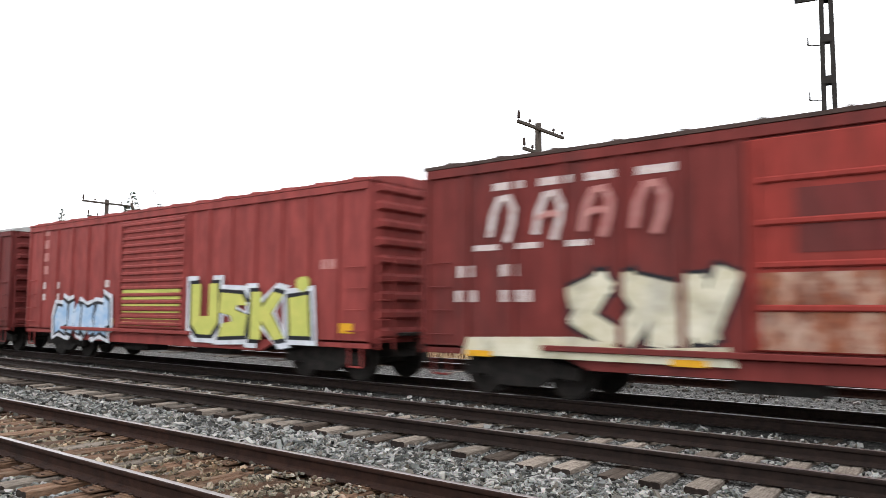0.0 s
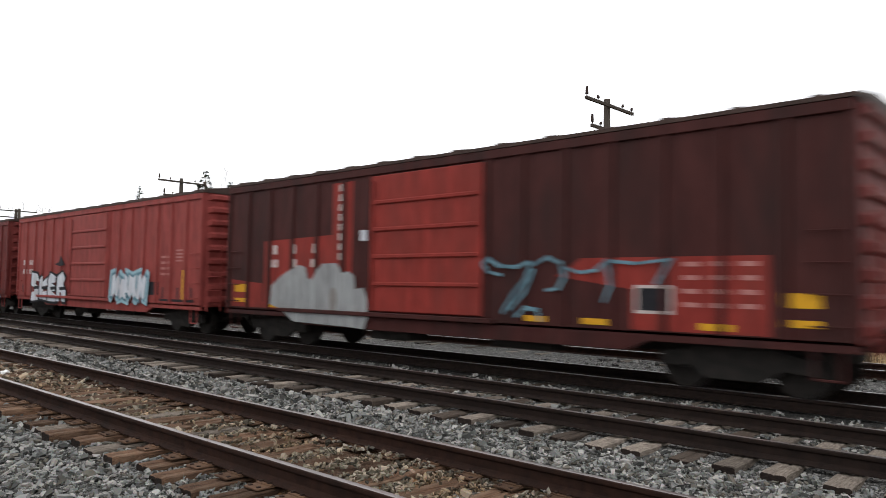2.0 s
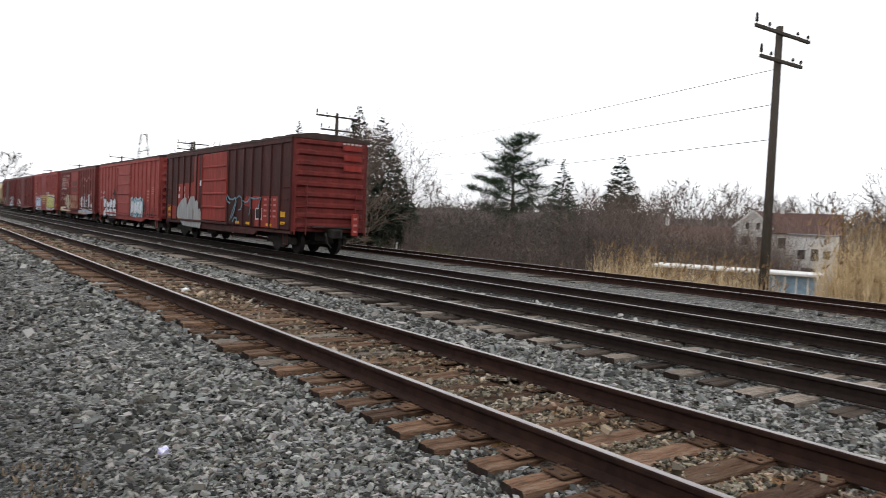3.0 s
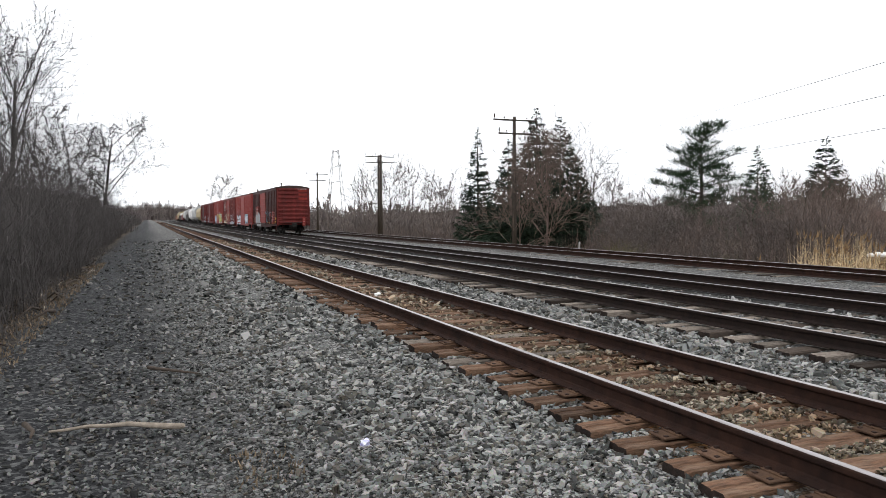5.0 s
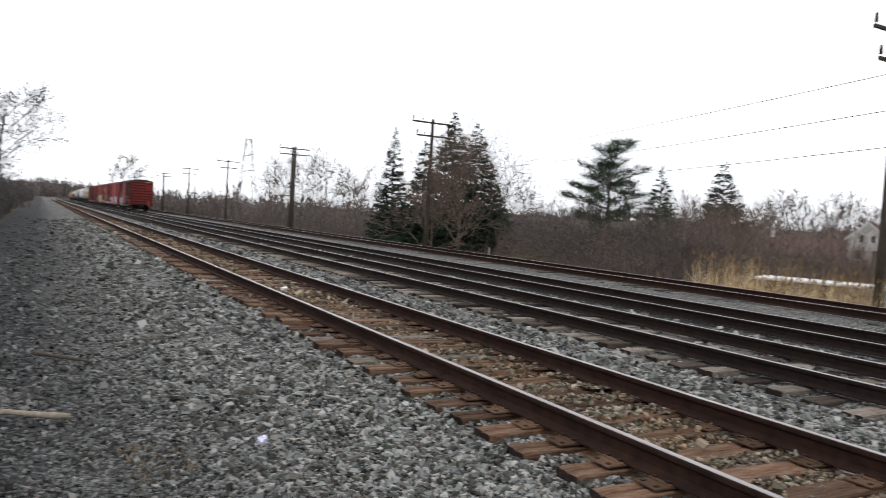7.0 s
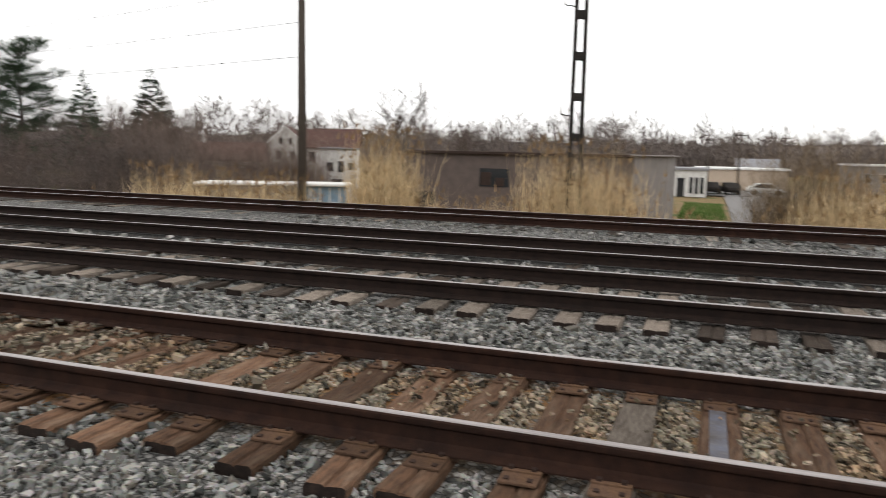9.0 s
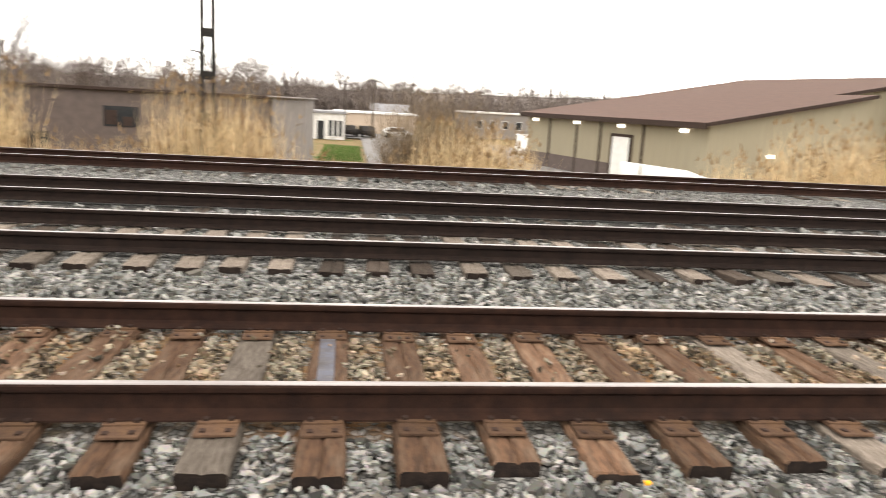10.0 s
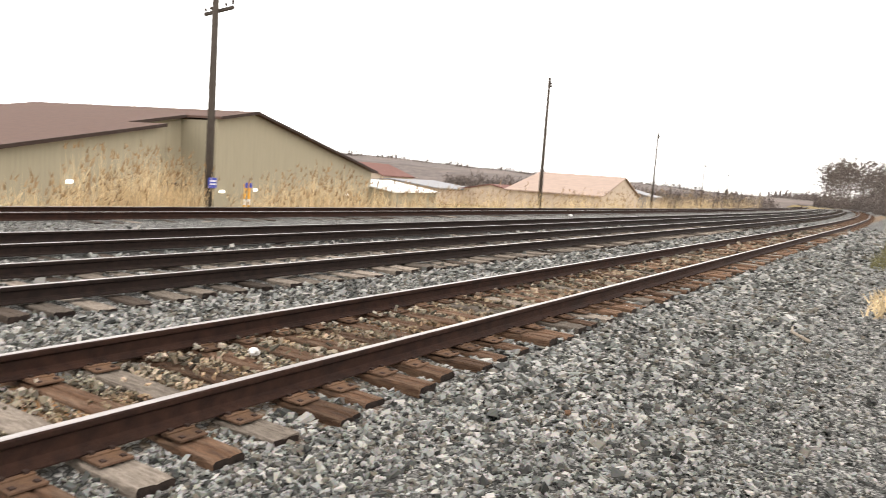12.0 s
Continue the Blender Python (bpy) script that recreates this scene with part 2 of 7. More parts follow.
M_GRASS = material("spring_grass", (0.085, 0.15, 0.035), (0.065, 0.115, 0.03), 3, 0.95, vary=0.3, island=True)
M_WHITE = material("white_paint", (0.72, 0.72, 0.70), (0.62, 0.62, 0.60), 3, 0.7)
M_OFFWHITE = material("worn_white_boards", (0.68, 0.67, 0.65), (0.56, 0.55, 0.53), 5, 0.85, c3=(0.25, 0.23, 0.2), scale3=1.5)
M_OLIVEWALL = material("olive_metal_siding", (0.29, 0.255, 0.185), (0.25, 0.22, 0.16), 1.5, 0.65, 0, 0.5, 3, stretch=(4, 4, 0.2))
M_BROWNROOF = material("brown_metal_roof", (0.110, 0.068, 0.055), (0.092, 0.058, 0.048), 2, 0.85)
M_DARKBROWN = material("dark_brown_trim", (0.045, 0.03, 0.025), rough=0.7)
M_MAUVE = material("brown_block_wall", (0.12, 0.095, 0.085), (0.095, 0.076, 0.07), 2, 0.85, 0, 0.3, 12)
M_GREYWALL = material("grey_render", (0.22, 0.20, 0.19), (0.18, 0.165, 0.155), 2, 0.85)
M_TANWALL = material("tan_wall", (0.46, 0.37, 0.29), (0.41, 0.33, 0.26), 1, 0.8)
M_SHINGLE = material("red_brown_shingle", (0.105, 0.060, 0.050), (0.078, 0.046, 0.040), 2, 0.9, 0, 0.4, 8, c3=(0.07, 0.05, 0.045), scale3=0.6)
M_TANROOF = material("pinkish_tan_roof", (0.33, 0.245, 0.20), (0.28, 0.21, 0.175), 1, 0.85)
M_REDROOF = material("red_metal_roof", (0.155, 0.077, 0.064), (0.13, 0.066, 0.056), 1, 0.85)
M_GREYROOF = material("grey_roof", (0.25, 0.25, 0.26), (0.2, 0.2, 0.21), 1, 0.7)
M_ROAD = material("pale_asphalt", (0.19, 0.18, 0.175), (0.16, 0.155, 0.15), 2, 0.9)
M_GLASS = material("dark_window_glass", (0.03, 0.032, 0.035), rough=0.12)
M_BLUE = material("blue_sign_enamel", (0.06, 0.08, 0.38), rough=0.5)
M_PALEBLUE = material("pale_blue_panel", (0.25, 0.36, 0.46), rough=0.6)
M_YELLOW = material("yellow_marker", (0.75, 0.36, 0.02), (0.65, 0.30, 0.02), 6, 0.6)
M_PURPLE = material("crumpled_wrapper", (0.25, 0.22, 0.55), (0.7, 0.7, 0.75), 30, 0.4)
M_STICK = material("bleached_driftwood", (0.30, 0.255, 0.205), (0.20, 0.165, 0.13), 20, 0.9, 0, 0.4, 60)
M_DARKSTICK = material("dark_fallen_branch", (0.05, 0.04, 0.032), (0.08, 0.062, 0.05), 20, 0.9)
M_BLUEGREY = material("blue_grey_spill", (0.10, 0.105, 0.135), (0.055, 0.045, 0.04), 7, 0.6, c3=(0.16, 0.16, 0.18), scale3=14)
M_SILVER = material("galvanised_steel", (0.45, 0.45, 0.45), (0.38, 0.38, 0.38), 6, 0.5, 0.4)


# ---------------------------------------------------------------- mesh helpers
def link(name, bm, mat, parent=None, label="", smooth=False):
    me = bpy.data.meshes.new(name)
    bm.to_mesh(me)
    bm.free()
    for x in (mat if isinstance(mat, (list, tuple)) else [mat]):
        me.materials.append(x)
    if smooth:
        for p in me.polygons:
            p.use_smooth = True
    ob = new(name, me)
    if parent:
        ob.parent = parent
    if label:
        tagged(ob, label)
    return ob


def part(name, bm, mat, parent, label="", smooth=False):
    return link(name, bm, mat, parent, label, smooth)


def shared(name, ob, parent, m):
    """Another object on the same mesh."""
    o = new(name, ob.data)
    o.parent, o.matrix_basis = parent, m
    return o


def thing(name, label, category, group="", m=None, kind=""):
    ob = new(name)
    ob.empty_display_size = 0.2
    if m is not None:
        ob.matrix_basis = m
    return tagged(ob, label, category, group, kind)


def add_box(bm, x0, x1, y0, y1, z0, z1, bevel=0.0, turn=None):
    m = Matrix.Translation(((x0 + x1) / 2, (y0 + y1) / 2, (z0 + z1) / 2))
    if turn is not None:
        m = m @ turn
    r = bmesh.ops.create_cube(bm, size=1, matrix=m @ Matrix.Diagonal((x1 - x0, y1 - y0, z1 - z0, 1)))
    if bevel:
        edges = list({e for v in r["verts"] for e in v.link_edges})
        bmesh.ops.bevel(bm, geom=edges, offset=bevel, segments=1, affect="EDGES")
    return bm


def boxes(*specs, bevel=0.0):
    bm = bmesh.new()
    for s in specs:
        add_box(bm, *s, bevel=bevel)
    return bm


def add_tube(bm, a, b, r0, r1, sides=6):
    a, b = Vector(a), Vector(b)
    d = b - a
    if d.length < 1e-6:
        return
    q = d.to_track_quat("Z", "Y").to_matrix().to_4x4()
    bmesh.ops.create_cone(bm, cap_ends=True, segments=sides, radius1=r0, radius2=r1, depth=d.length,
                          matrix=Matrix.Translation((a + b) / 2) @ q)


def tubes(*specs, sides=6):
    bm = bmesh.new()
    for s in specs:
        add_tube(bm, *s, sides=sides)
    return bm


def add_prism(bm, pts, m, thick):
    """A flat outline (u, v) given thickness along w, in the frame m."""
    lo = [bm.verts.new(m @ Vector((u, v, 0))) for u, v in pts]
    hi = [bm.verts.new(m @ Vector((u, v, thick))) for u, v in pts]
    n = len(pts)
    bm.faces.new(hi)
    bm.faces.new(lo[::-1])
    for i in range(n):
        bm.faces.new((lo[i], lo[(i + 1) % n], hi[(i + 1) % n], hi[i]))


def from_arrays(name, verts, faces, mats, parent=None, index=None, smooth=False):
    """One mesh from numpy arrays; all faces have the same corner count."""
    me = bpy.data.meshes.new(name)
    verts, faces = np.asarray(verts, np.float32), np.asarray(faces, np.int32)
    k = faces.shape[1]
    me.vertices.add(len(verts))
    me.vertices.foreach_set("co", verts.ravel())
    me.loops.add(faces.size)
    me.loops.foreach_set("vertex_index", faces.ravel())
    me.polygons.add(len(faces))
    me.polygons.foreach_set("loop_start", np.arange(0, faces.size, k, dtype=np.int32))
    for x in mats:
        me.materials.append(x)
    if index is not None:
        me.polygons.foreach_set("material_index", np.asarray(index, np.int32))
    me.update(calc_edges=True)
    if not smooth:
        me.shade_flat()
    ob = new(name, me)
    if parent:
        ob.parent = parent
    return ob


def polar(az, d):
    """A place d metres off, az degrees to the left of straight across the line."""
    return -d * math.sin(radians(az)), d * math.cos(radians(az))


def ground_z(x, y):
    if y < -1.6:
        z = -0.15 - 0.9 * min(1.0, (-1.6 - y) / 4.0)
    elif y < 2.4:
        z = -0.15 + 0.065 * max(0.0, min(1.0, (y - 0.6) / 1.8))
    elif y < 18.9:
        if y < 10.2:
            z = -0.05 if min(abs(y - 4.46), abs(y - 8.49)) < 0.85 else -0.088
        else:
            z = -0.005 if abs(y - 16.66) < 1.45 else -0.055
    else:
        f = min(1.0, (y - 18.9) / 5.0)
        z = -0.05 - 2.0 * f - 1.1 * max(0.0, min(1.0, (y - 25) / 10))
    if y < 2.4 or y > 19:
        z += 0.10 * (noise.noise((x * 0.25, y * 0.25, 3.0)))
    if y > 150:
        z += (y - 150) * 0.004
    return z


def bend(x):
    """How far the line swings away to the north past its straight."""
    return 0.00028 * max(0.0, x - 45.0) ** 2


# ---------------------------------------------------------------- ground
def build_ground():
    xs = sorted(set([-1500, -1000, -700, -500, -400, -320, -250, -200, -160, -130, -105, 105, 130, 160, 200, 250, 320, 400, 500, 700, 1000, 1500]
                    + [-90 + 4 * i for i in range(46)] + [-24 + i for i in range(49)]))
    ys = sorted(set([-1000, -500, -250, -120, -60, -35, -22, -15, -12, -10, -8.5, -7, -6, -5, -4.2, -3.6, -3, -2.5, -2, -1.6, -1.2, -0.6, 0, 0.6, 1.2, 1.8, 2.4,
                     3.5, 3.7, 5.2, 5.4, 6.5, 7.5, 7.72, 9.25, 9.45, 10, 11.0, 11.2, 12.75, 12.95, 14, 15.7, 15.9, 17.45, 17.7, 18.9, 19.6, 20.3, 21, 22, 23, 24, 25, 26.5, 28, 30, 33, 36, 40, 46, 54, 64, 76, 90, 110, 135, 165, 200, 250, 320, 450, 700, 1200]))
    v = []
    for y in ys:
        for x in xs:
            off = bend(x) if y > 2 else 0
            v.append((x, y + (off if 2 < y < 60 else 0), ground_z(x, y)))
    nx = len(xs)
    f = [(j * nx + i, j * nx + i + 1, (j + 1) * nx + i + 1, (j + 1) * nx + i) for j in range(len(ys) - 1) for i in range(nx - 1)]
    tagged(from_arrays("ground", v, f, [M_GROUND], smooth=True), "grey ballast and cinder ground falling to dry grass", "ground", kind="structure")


build_ground()
TRACKS = (4.46, 8.49, 11.975, 16.66)
RAIL_TOP = (0.19, 0.182, 0.16, 0.214)
GAUGE = 1.505


def build_rail(parent, y, top, x0, x1, mat):
    half = [(0.076, 0.0), (0.076, 0.010), (0.022, 0.028), (0.010, 0.045), (0.010, 0.118), (0.034, 0.136), (0.0365, 0.150), (0.0365, 0.166), (0.030, 0.176)]
    prof = half + [(0.018, 0.1795), (-0.018, 0.1795)] + [(-a, b) for a, b in half[::-1]]
    n = len(prof)
    xs = [x0, 0] + [45 + 7 * i for i in range(int((x1 - 45) / 7) + 1)]
    verts = [(x, y + bend(x) + a, top - 0.18 + b) for x in xs for a, b in prof]
    faces = [(k * n + i, k * n + (i + 1) % n, (k + 1) * n + (i + 1) % n, (k + 1) * n + i) for k in range(len(xs) - 1) for i in range(n)]
    shiny = [1 if 8 <= i <= 10 else 0 for k in range(len(xs) - 1) for i in range(n)]
    return from_arrays("rail", verts, faces, [mat, M_RAILTOP], parent, shiny)


def tie_mesh(seed, mat):
    """A worn timber: softened box with split, uneven ends; dark creosoted end grain with shade painted in."""
    rng = random.Random(seed)
    bm = bmesh.new()
    L, W, H = 2.59, 0.235, 0.17
    rings = []
    for k, yy in enumerate((-0.5, -0.485, -0.25, 0.0, 0.25, 0.485, 0.5)):
        tip = k in (0, 6)
        s = 0.96 if tip else 1.0
        jx = rng.uniform(-0.008, 0.008)
        je = rng.uniform(-0.03, 0.03) if k in (0, 1, 5, 6) else 0
        groove = rng.uniform(0.004, 0.016)
        ring = [(-W / 2 * s, -H), (W / 2 * s, -H), (W / 2 * s, -0.014), (W / 2 * s - 0.012, 0), (0.022, -0.001), (0.006, -groove), (-0.012, 0.0), (-W / 2 * s + 0.012, 0), (-W / 2 * s, -0.014)]
        rings.append([bm.verts.new((jx + x + rng.uniform(-0.005, 0.005), yy * L + je, z - (0.008 if tip else 0) + rng.uniform(-0.005, 0.003))) for x, z in ring])
    n = 9
    for a, b in zip(rings, rings[1:]):
        for i in range(n):
            bm.faces.new((a[i], a[(i + 1) % n], b[(i + 1) % n], b[i]))
    bm.faces.new(rings[0]).material_index = 1
    bm.faces.new(rings[-1][::-1]).material_index = 1
    bmesh.ops.recalc_face_normals(bm, faces=bm.faces)
    me = bpy.data.meshes.new("tie")
    bm.to_mesh(me)
    bm.free()
    me.materials.append(mat)
    me.materials.append(M_ENDGRAIN)
    return me


def plate_mesh():
    """Rolled steel plate with a shoulder each side of the rail and square spike heads."""
    bm = boxes((-0.1, 0.1, -0.235, 0.235, 0.0, 0.016), (-0.1, 0.1, -0.115, -0.085, 0.014, 0.028), (-0.1, 0.1, 0.085, 0.115, 0.014, 0.028), bevel=0.003)
    plain = set(bm.faces)
    for x in (-0.06, 0.06):
        for y in (-0.195, -0.09, 0.09, 0.195):
            add_box(bm, x - 0.013, x + 0.013, y - 0.016, y + 0.016, 0.012, 0.042 if abs(y) < 0.12 else 0.024)
    for f in bm.faces:
        f.material_index = 0 if f in plain else 1
    me = bpy.data.meshes.new("tie_plate")
    bm.to_mesh(me)
    bm.free()
    me.materials.append(M_PLATE)
    me.materials.append(M_SPIKE)
    return me


def build_tracks():
    brown = [tie_mesh(i, M_TIE) for i in range(5)]
    grey = [tie_mesh(20 + i, M_TIEGREY) for i in range(2)]
    soot = [tie_mesh(40 + i, M_TIESOOT) for i in range(3)]
    plate = plate_mesh()
    rng = random.Random(5)
    names = ("rusty siding track on brown and grey timber ties", "main line track on pale weathered timber ties",
             "soot-blackened main line track under the train", "outer track along the reeds, ties half buried")
    reach = ((-58, 58), (-42, 40), (-30, 30), (-30, 34))
    plates = (16, 0, 0, 0)
    for k, (c, top) in enumerate(zip(TRACKS, RAIL_TOP)):
        tr = thing(f"track_{k + 1}", names[k], "track", kind="structure")
        for s in (-0.5, 0.5):
            build_rail(tr, c + s * GAUGE, top, -700, 420, M_RAILDARK if k in (1, 2) else M_RAIL)
        step = 0.475
        far_v, far_f = [], []
        tie_z = top - 0.196
        for i in range(-620, 460):
            x = i * step + rng.uniform(-0.03, 0.03) - 0.14
            dz = rng.uniform(-0.025, 0.004) - (0.012 if k > 1 else 0)
            turn = rng.gauss(0, 1.3)
            dy = rng.gauss(0, 0.035)
            if reach[k][0] < x < reach[k][1]:
                t = new("tie", rng.choice(grey) if rng.random() < (0.16, 0.7, 0.2, 0.3)[k] else rng.choice(soot if k else brown))
                t.parent = tr
                t.matrix_basis = pose(x, c + dy, tie_z + dz, rng.uniform(-0.6, 0.6), rng.uniform(-1.5, 1.5), turn)
                if abs(x) < plates[k]:
                    for s in (-0.5, 0.5):
                        p = new("tie_plate", plate)
                        p.parent = t
                        p.matrix_basis = pose(0, s * GAUGE - dy, 0.001 - dz * 0.7, 0, 0, -turn)
            else:
                b = len(far_v)
                y0 = c + bend(x)
                for yy in (-1.29, 1.29):
                    far_v += [(x - 0.11, y0 + yy, tie_z - 0.1), (x + 0.11, y0 + yy, tie_z - 0.1), (x + 0.11, y0 + yy, tie_z + dz), (x - 0.11, y0 + yy, tie_z + dz)]
                far_f += [(b, b + 1, b + 2, b + 3), (b + 5, b + 4, b + 7, b + 6), (b + 3, b + 2, b + 6, b + 7), (b + 1, b + 5, b + 6, b + 2), (b + 4, b, b + 3, b + 7)]
        tagged(from_arrays("far_ties", far_v, far_f, [M_TIE if k == 0 else M_TIESOOT], tr), kind="stuff")


build_tracks()


streak = link("paint_streak", boxes((-0.075, 0.025, 4.02, 5.0, 0.0, 0.006), bevel=0.002), M_BLUEGREY)
streak.matrix_basis = pose(-0.11, 0, 0.001)
tagged(streak, "blue-grey paint spill on a timber tie", "paint")


def scatter_stones():
    """Crushed stone lying over the ballast near the camera: angular lumps, denser and finer close by."""
    rng = np.random.default_rng(7)
    cube = np.array([(x, y, z) for z in (-1, 1) for y in (-1, 1) for x in (-1, 1)], float) * 0.5
    quads = np.array([(4, 5, 7, 6), (0, 1, 5, 4), (2, 6, 7, 3), (0, 4, 6, 2), (1, 3, 7, 5)])
    n = 2200000
    r = rng.uniform(1.3, 62, n)
    a = rng.uniform(-0.5, math.pi + 0.5, n)
    x, y = r * np.cos(a), r * np.sin(a)
    # uniform draws in r and angle already thin out as 1 / r; thin them further with distance
    want = 1180 * np.minimum(1, (4.6 / r) ** 2.15) * np.where(y < 1.0, 0.45 + 0.55 * np.clip((y + 0.4) / 1.4, 0, 1), 1.0) * np.where(y < -0.8, 0.4, 1.0)
    have = n / (60.7 * (math.pi + 1.0)) / r
    ok = (rng.random(n) < want / have) & (y > -1.7) & (y < 18.6) & ((y < 10.9) | (r < 18)) & ((r < 36) | (y < 7.6)) & ((y < 11.0) | (y > 13.0))
    s = np.column_stack((x, y, 0.0285 * np.maximum(1, (r / 4.6) ** np.where(y > 7.0, 0.42, 0.6)) * rng.lognormal(0, 0.30, n)))[ok]
    # keep the rails and the tops of many ties clear
    keep = np.ones(len(s), bool)
    for c in TRACKS:
        for side in (-0.5, 0.5):
            keep &= np.abs(s[:, 1] - c - side * GAUGE) > 0.10
    phase = np.abs(((s[:, 0] + 0.14) / 0.475 + 0.5) % 1.0 - 0.5) * 0.475
    on_tie = np.zeros(len(s), bool)
    for c in TRACKS:
        on_tie |= (phase < 0.135) & (np.abs(s[:, 1] - c) < 1.33)
    inside = np.abs(s[:, 1] - TRACKS[0]) < 0.66
    patch = np.sin(s[:, 0] * 0.9 + 1.0) + 0.6 * np.sin(s[:, 0] * 2.3)
    keep &= ~on_tie | (inside & (rng.random(len(s)) < np.clip(0.03 + 0.4 * (patch + 0.3) * (s[:, 0] < -1.3) + 0.25 * (s[:, 0] > 4.0), 0.02, 0.6)))
    s[:, 2] *= np.where(inside, 0.82, np.where(s[:, 1] < 1.1, 0.68, 1.0))
    s, on_tie = s[keep], on_tie[keep]
    n = len(s)
    z = np.array([ground_z(x, y) for x, y in s[:, :2]]) + rng.uniform(0.0, 0.018, n) + np.where(on_tie, 0.055, 0.0)
    z += np.where(np.abs(s[:, 1] - TRACKS[0]) < 1.25, 0.012, 0.0)
    v = cube[None] * (1 + rng.uniform(-0.65, 0.35, (n, 8, 3)))
    v *= (s[:, 2, None] * rng.uniform((1.0, 0.62, 0.42), (1.75, 1.15, 0.8), (n, 3)))[:, None, :]
    a, t = rng.uniform(0, 6.283, n), rng.normal(0, 0.6, n)
    ca, sa, ct, st = np.cos(a), np.sin(a), np.cos(t), np.sin(t)
    x, y, w = v[..., 0], v[..., 1], v[..., 2]
    x, w = x * ct[:, None] + w * st[:, None], -x * st[:, None] + w * ct[:, None]
    x, y = x * ca[:, None] - y * sa[:, None], x * sa[:, None] + y * ca[:, None]
    v = np.stack((x + s[:, 0, None], y + s[:, 1, None], w + z[:, None]), -1)
    f = (quads[None] + 8 * np.arange(n)[:, None, None]).reshape(-1, 4)
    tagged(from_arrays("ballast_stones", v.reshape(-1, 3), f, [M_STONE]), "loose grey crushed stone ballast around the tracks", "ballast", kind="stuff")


scatter_stones()


# ---------------------------------------------------------------- the train
def paint(name, c, rust=0.35, dirt=(0.05, 0.03, 0.025), rough=0.6):
    return material(name, c, tuple(v * 0.6 for v in c), 3.2, rough, 0, 0.15, 20, c3=dirt, scale3=0.9, amount3=rust, stretch=(1.6, 1, 0.35))


P_PINK = paint("faded_red_paint", (0.27, 0.054, 0.048), 0.4, (0.16, 0.036, 0.032))
P_PINK2 = paint("sun_bleached_red_paint", (0.295, 0.060, 0.053), 0.4, (0.22, 0.05, 0.042))
P_RED = paint("grimy_red_paint", (0.162, 0.031, 0.027), 0.7, (0.07, 0.024, 0.022))
P_BRIGHT = paint("bright_red_patch_paint", (0.27, 0.038, 0.030), 0.6, (0.13, 0.03, 0.024))
P_BROWN = paint("dark_oxide_paint", (0.064, 0.020, 0.018), 0.85, (0.026, 0.014, 0.013))
P_MAROON = paint("maroon_paint", (0.15, 0.03, 0.028), 0.5, (0.06, 0.025, 0.022))
P_TAN = paint("tan_car_paint", (0.40, 0.32, 0.18), 0.3, (0.2, 0.15, 0.1))
P_GREY = paint("pale_grey_car_paint", (0.45, 0.45, 0.44), 0.3, (0.25, 0.23, 0.2))
P_ROOFDARK = paint("tarred_car_roof", (0.07, 0.045, 0.038), 0.4, (0.03, 0.025, 0.022))
P_RUST = material("rust_streaked_paint", (0.24, 0.080, 0.040), (0.09, 0.034, 0.024), 5, 0.85, 0, 0.3, 30, c3=(0.50, 0.37, 0.29), scale3=3.0, amount3=0.7, stretch=(1.2, 1, 0.7))
P_SILVERTAG = material("silver_graffiti_paint", (0.34, 0.35, 0.35), (0.22, 0.225, 0.23), 5, 0.5, 0.1, c3=(0.10, 0.085, 0.085), scale3=1.7, amount3=0.45, stretch=(2.2, 1, 0.35))
P_WHITETAG = material("white_graffiti_paint", (0.62, 0.64, 0.67), (0.45, 0.47, 0.52), 4, 0.6, c3=(0.26, 0.20, 0.19), scale3=1.6, amount3=0.4, stretch=(1.6, 1, 0.4))
P_DIRTYBLUE = material("grimy_pale_blue_paint", (0.36, 0.40, 0.47), (0.24, 0.26, 0.31), 5, 0.65, c3=(0.07, 0.055, 0.055), scale3=1.8, amount3=0.5, stretch=(1.8, 1, 0.4))
P_CREAM = material("cream_graffiti_paint", (0.58, 0.55, 0.44), (0.42, 0.38, 0.26), 3, 0.6, c3=(0.15, 0.14, 0.13), scale3=1.4)
P_LIME = material("yellow_green_graffiti_paint", (0.48, 0.46, 0.12), (0.38, 0.40, 0.10), 3, 0.6)
P_TEAL = material("pale_teal_graffiti_paint", (0.30, 0.45, 0.50), (0.22, 0.36, 0.42), 3, 0.6)
P_DARKTEAL = material("dull_teal_spray_paint", (0.15, 0.27, 0.32), (0.08, 0.15, 0.19), 5, 0.7, c3=(0.05, 0.06, 0.07), scale3=2.5, amount3=0.6)
P_BLUETAG = material("light_blue_graffiti_paint", (0.22, 0.36, 0.55), (0.45, 0.52, 0.6), 3, 0.6)
P_BLACKTAG = material("black_outline_paint", (0.02, 0.02, 0.024), rough=0.6)
P_STENCIL = material("worn_white_stencil", (0.55, 0.50, 0.48), (0.40, 0.30, 0.28), 9, 0.7)
P_FADED = material("faded_pink_stencil", (0.40, 0.20, 0.18), (0.34, 0.13, 0.12), 9, 0.7)
P_YELLOW = material("yellow_reflector_paint", (0.62, 0.33, 0.02), (0.5, 0.25, 0.02), 8, 0.55)

L2, W2, SILL, EAVE, RIDGE = 7.5, 1.45, 0.80, 4.05, 4.20
SIDE = pose(0, -W2, 0, 90, 0, 0)      # outline (u, v) lies on the near side, thickness outward


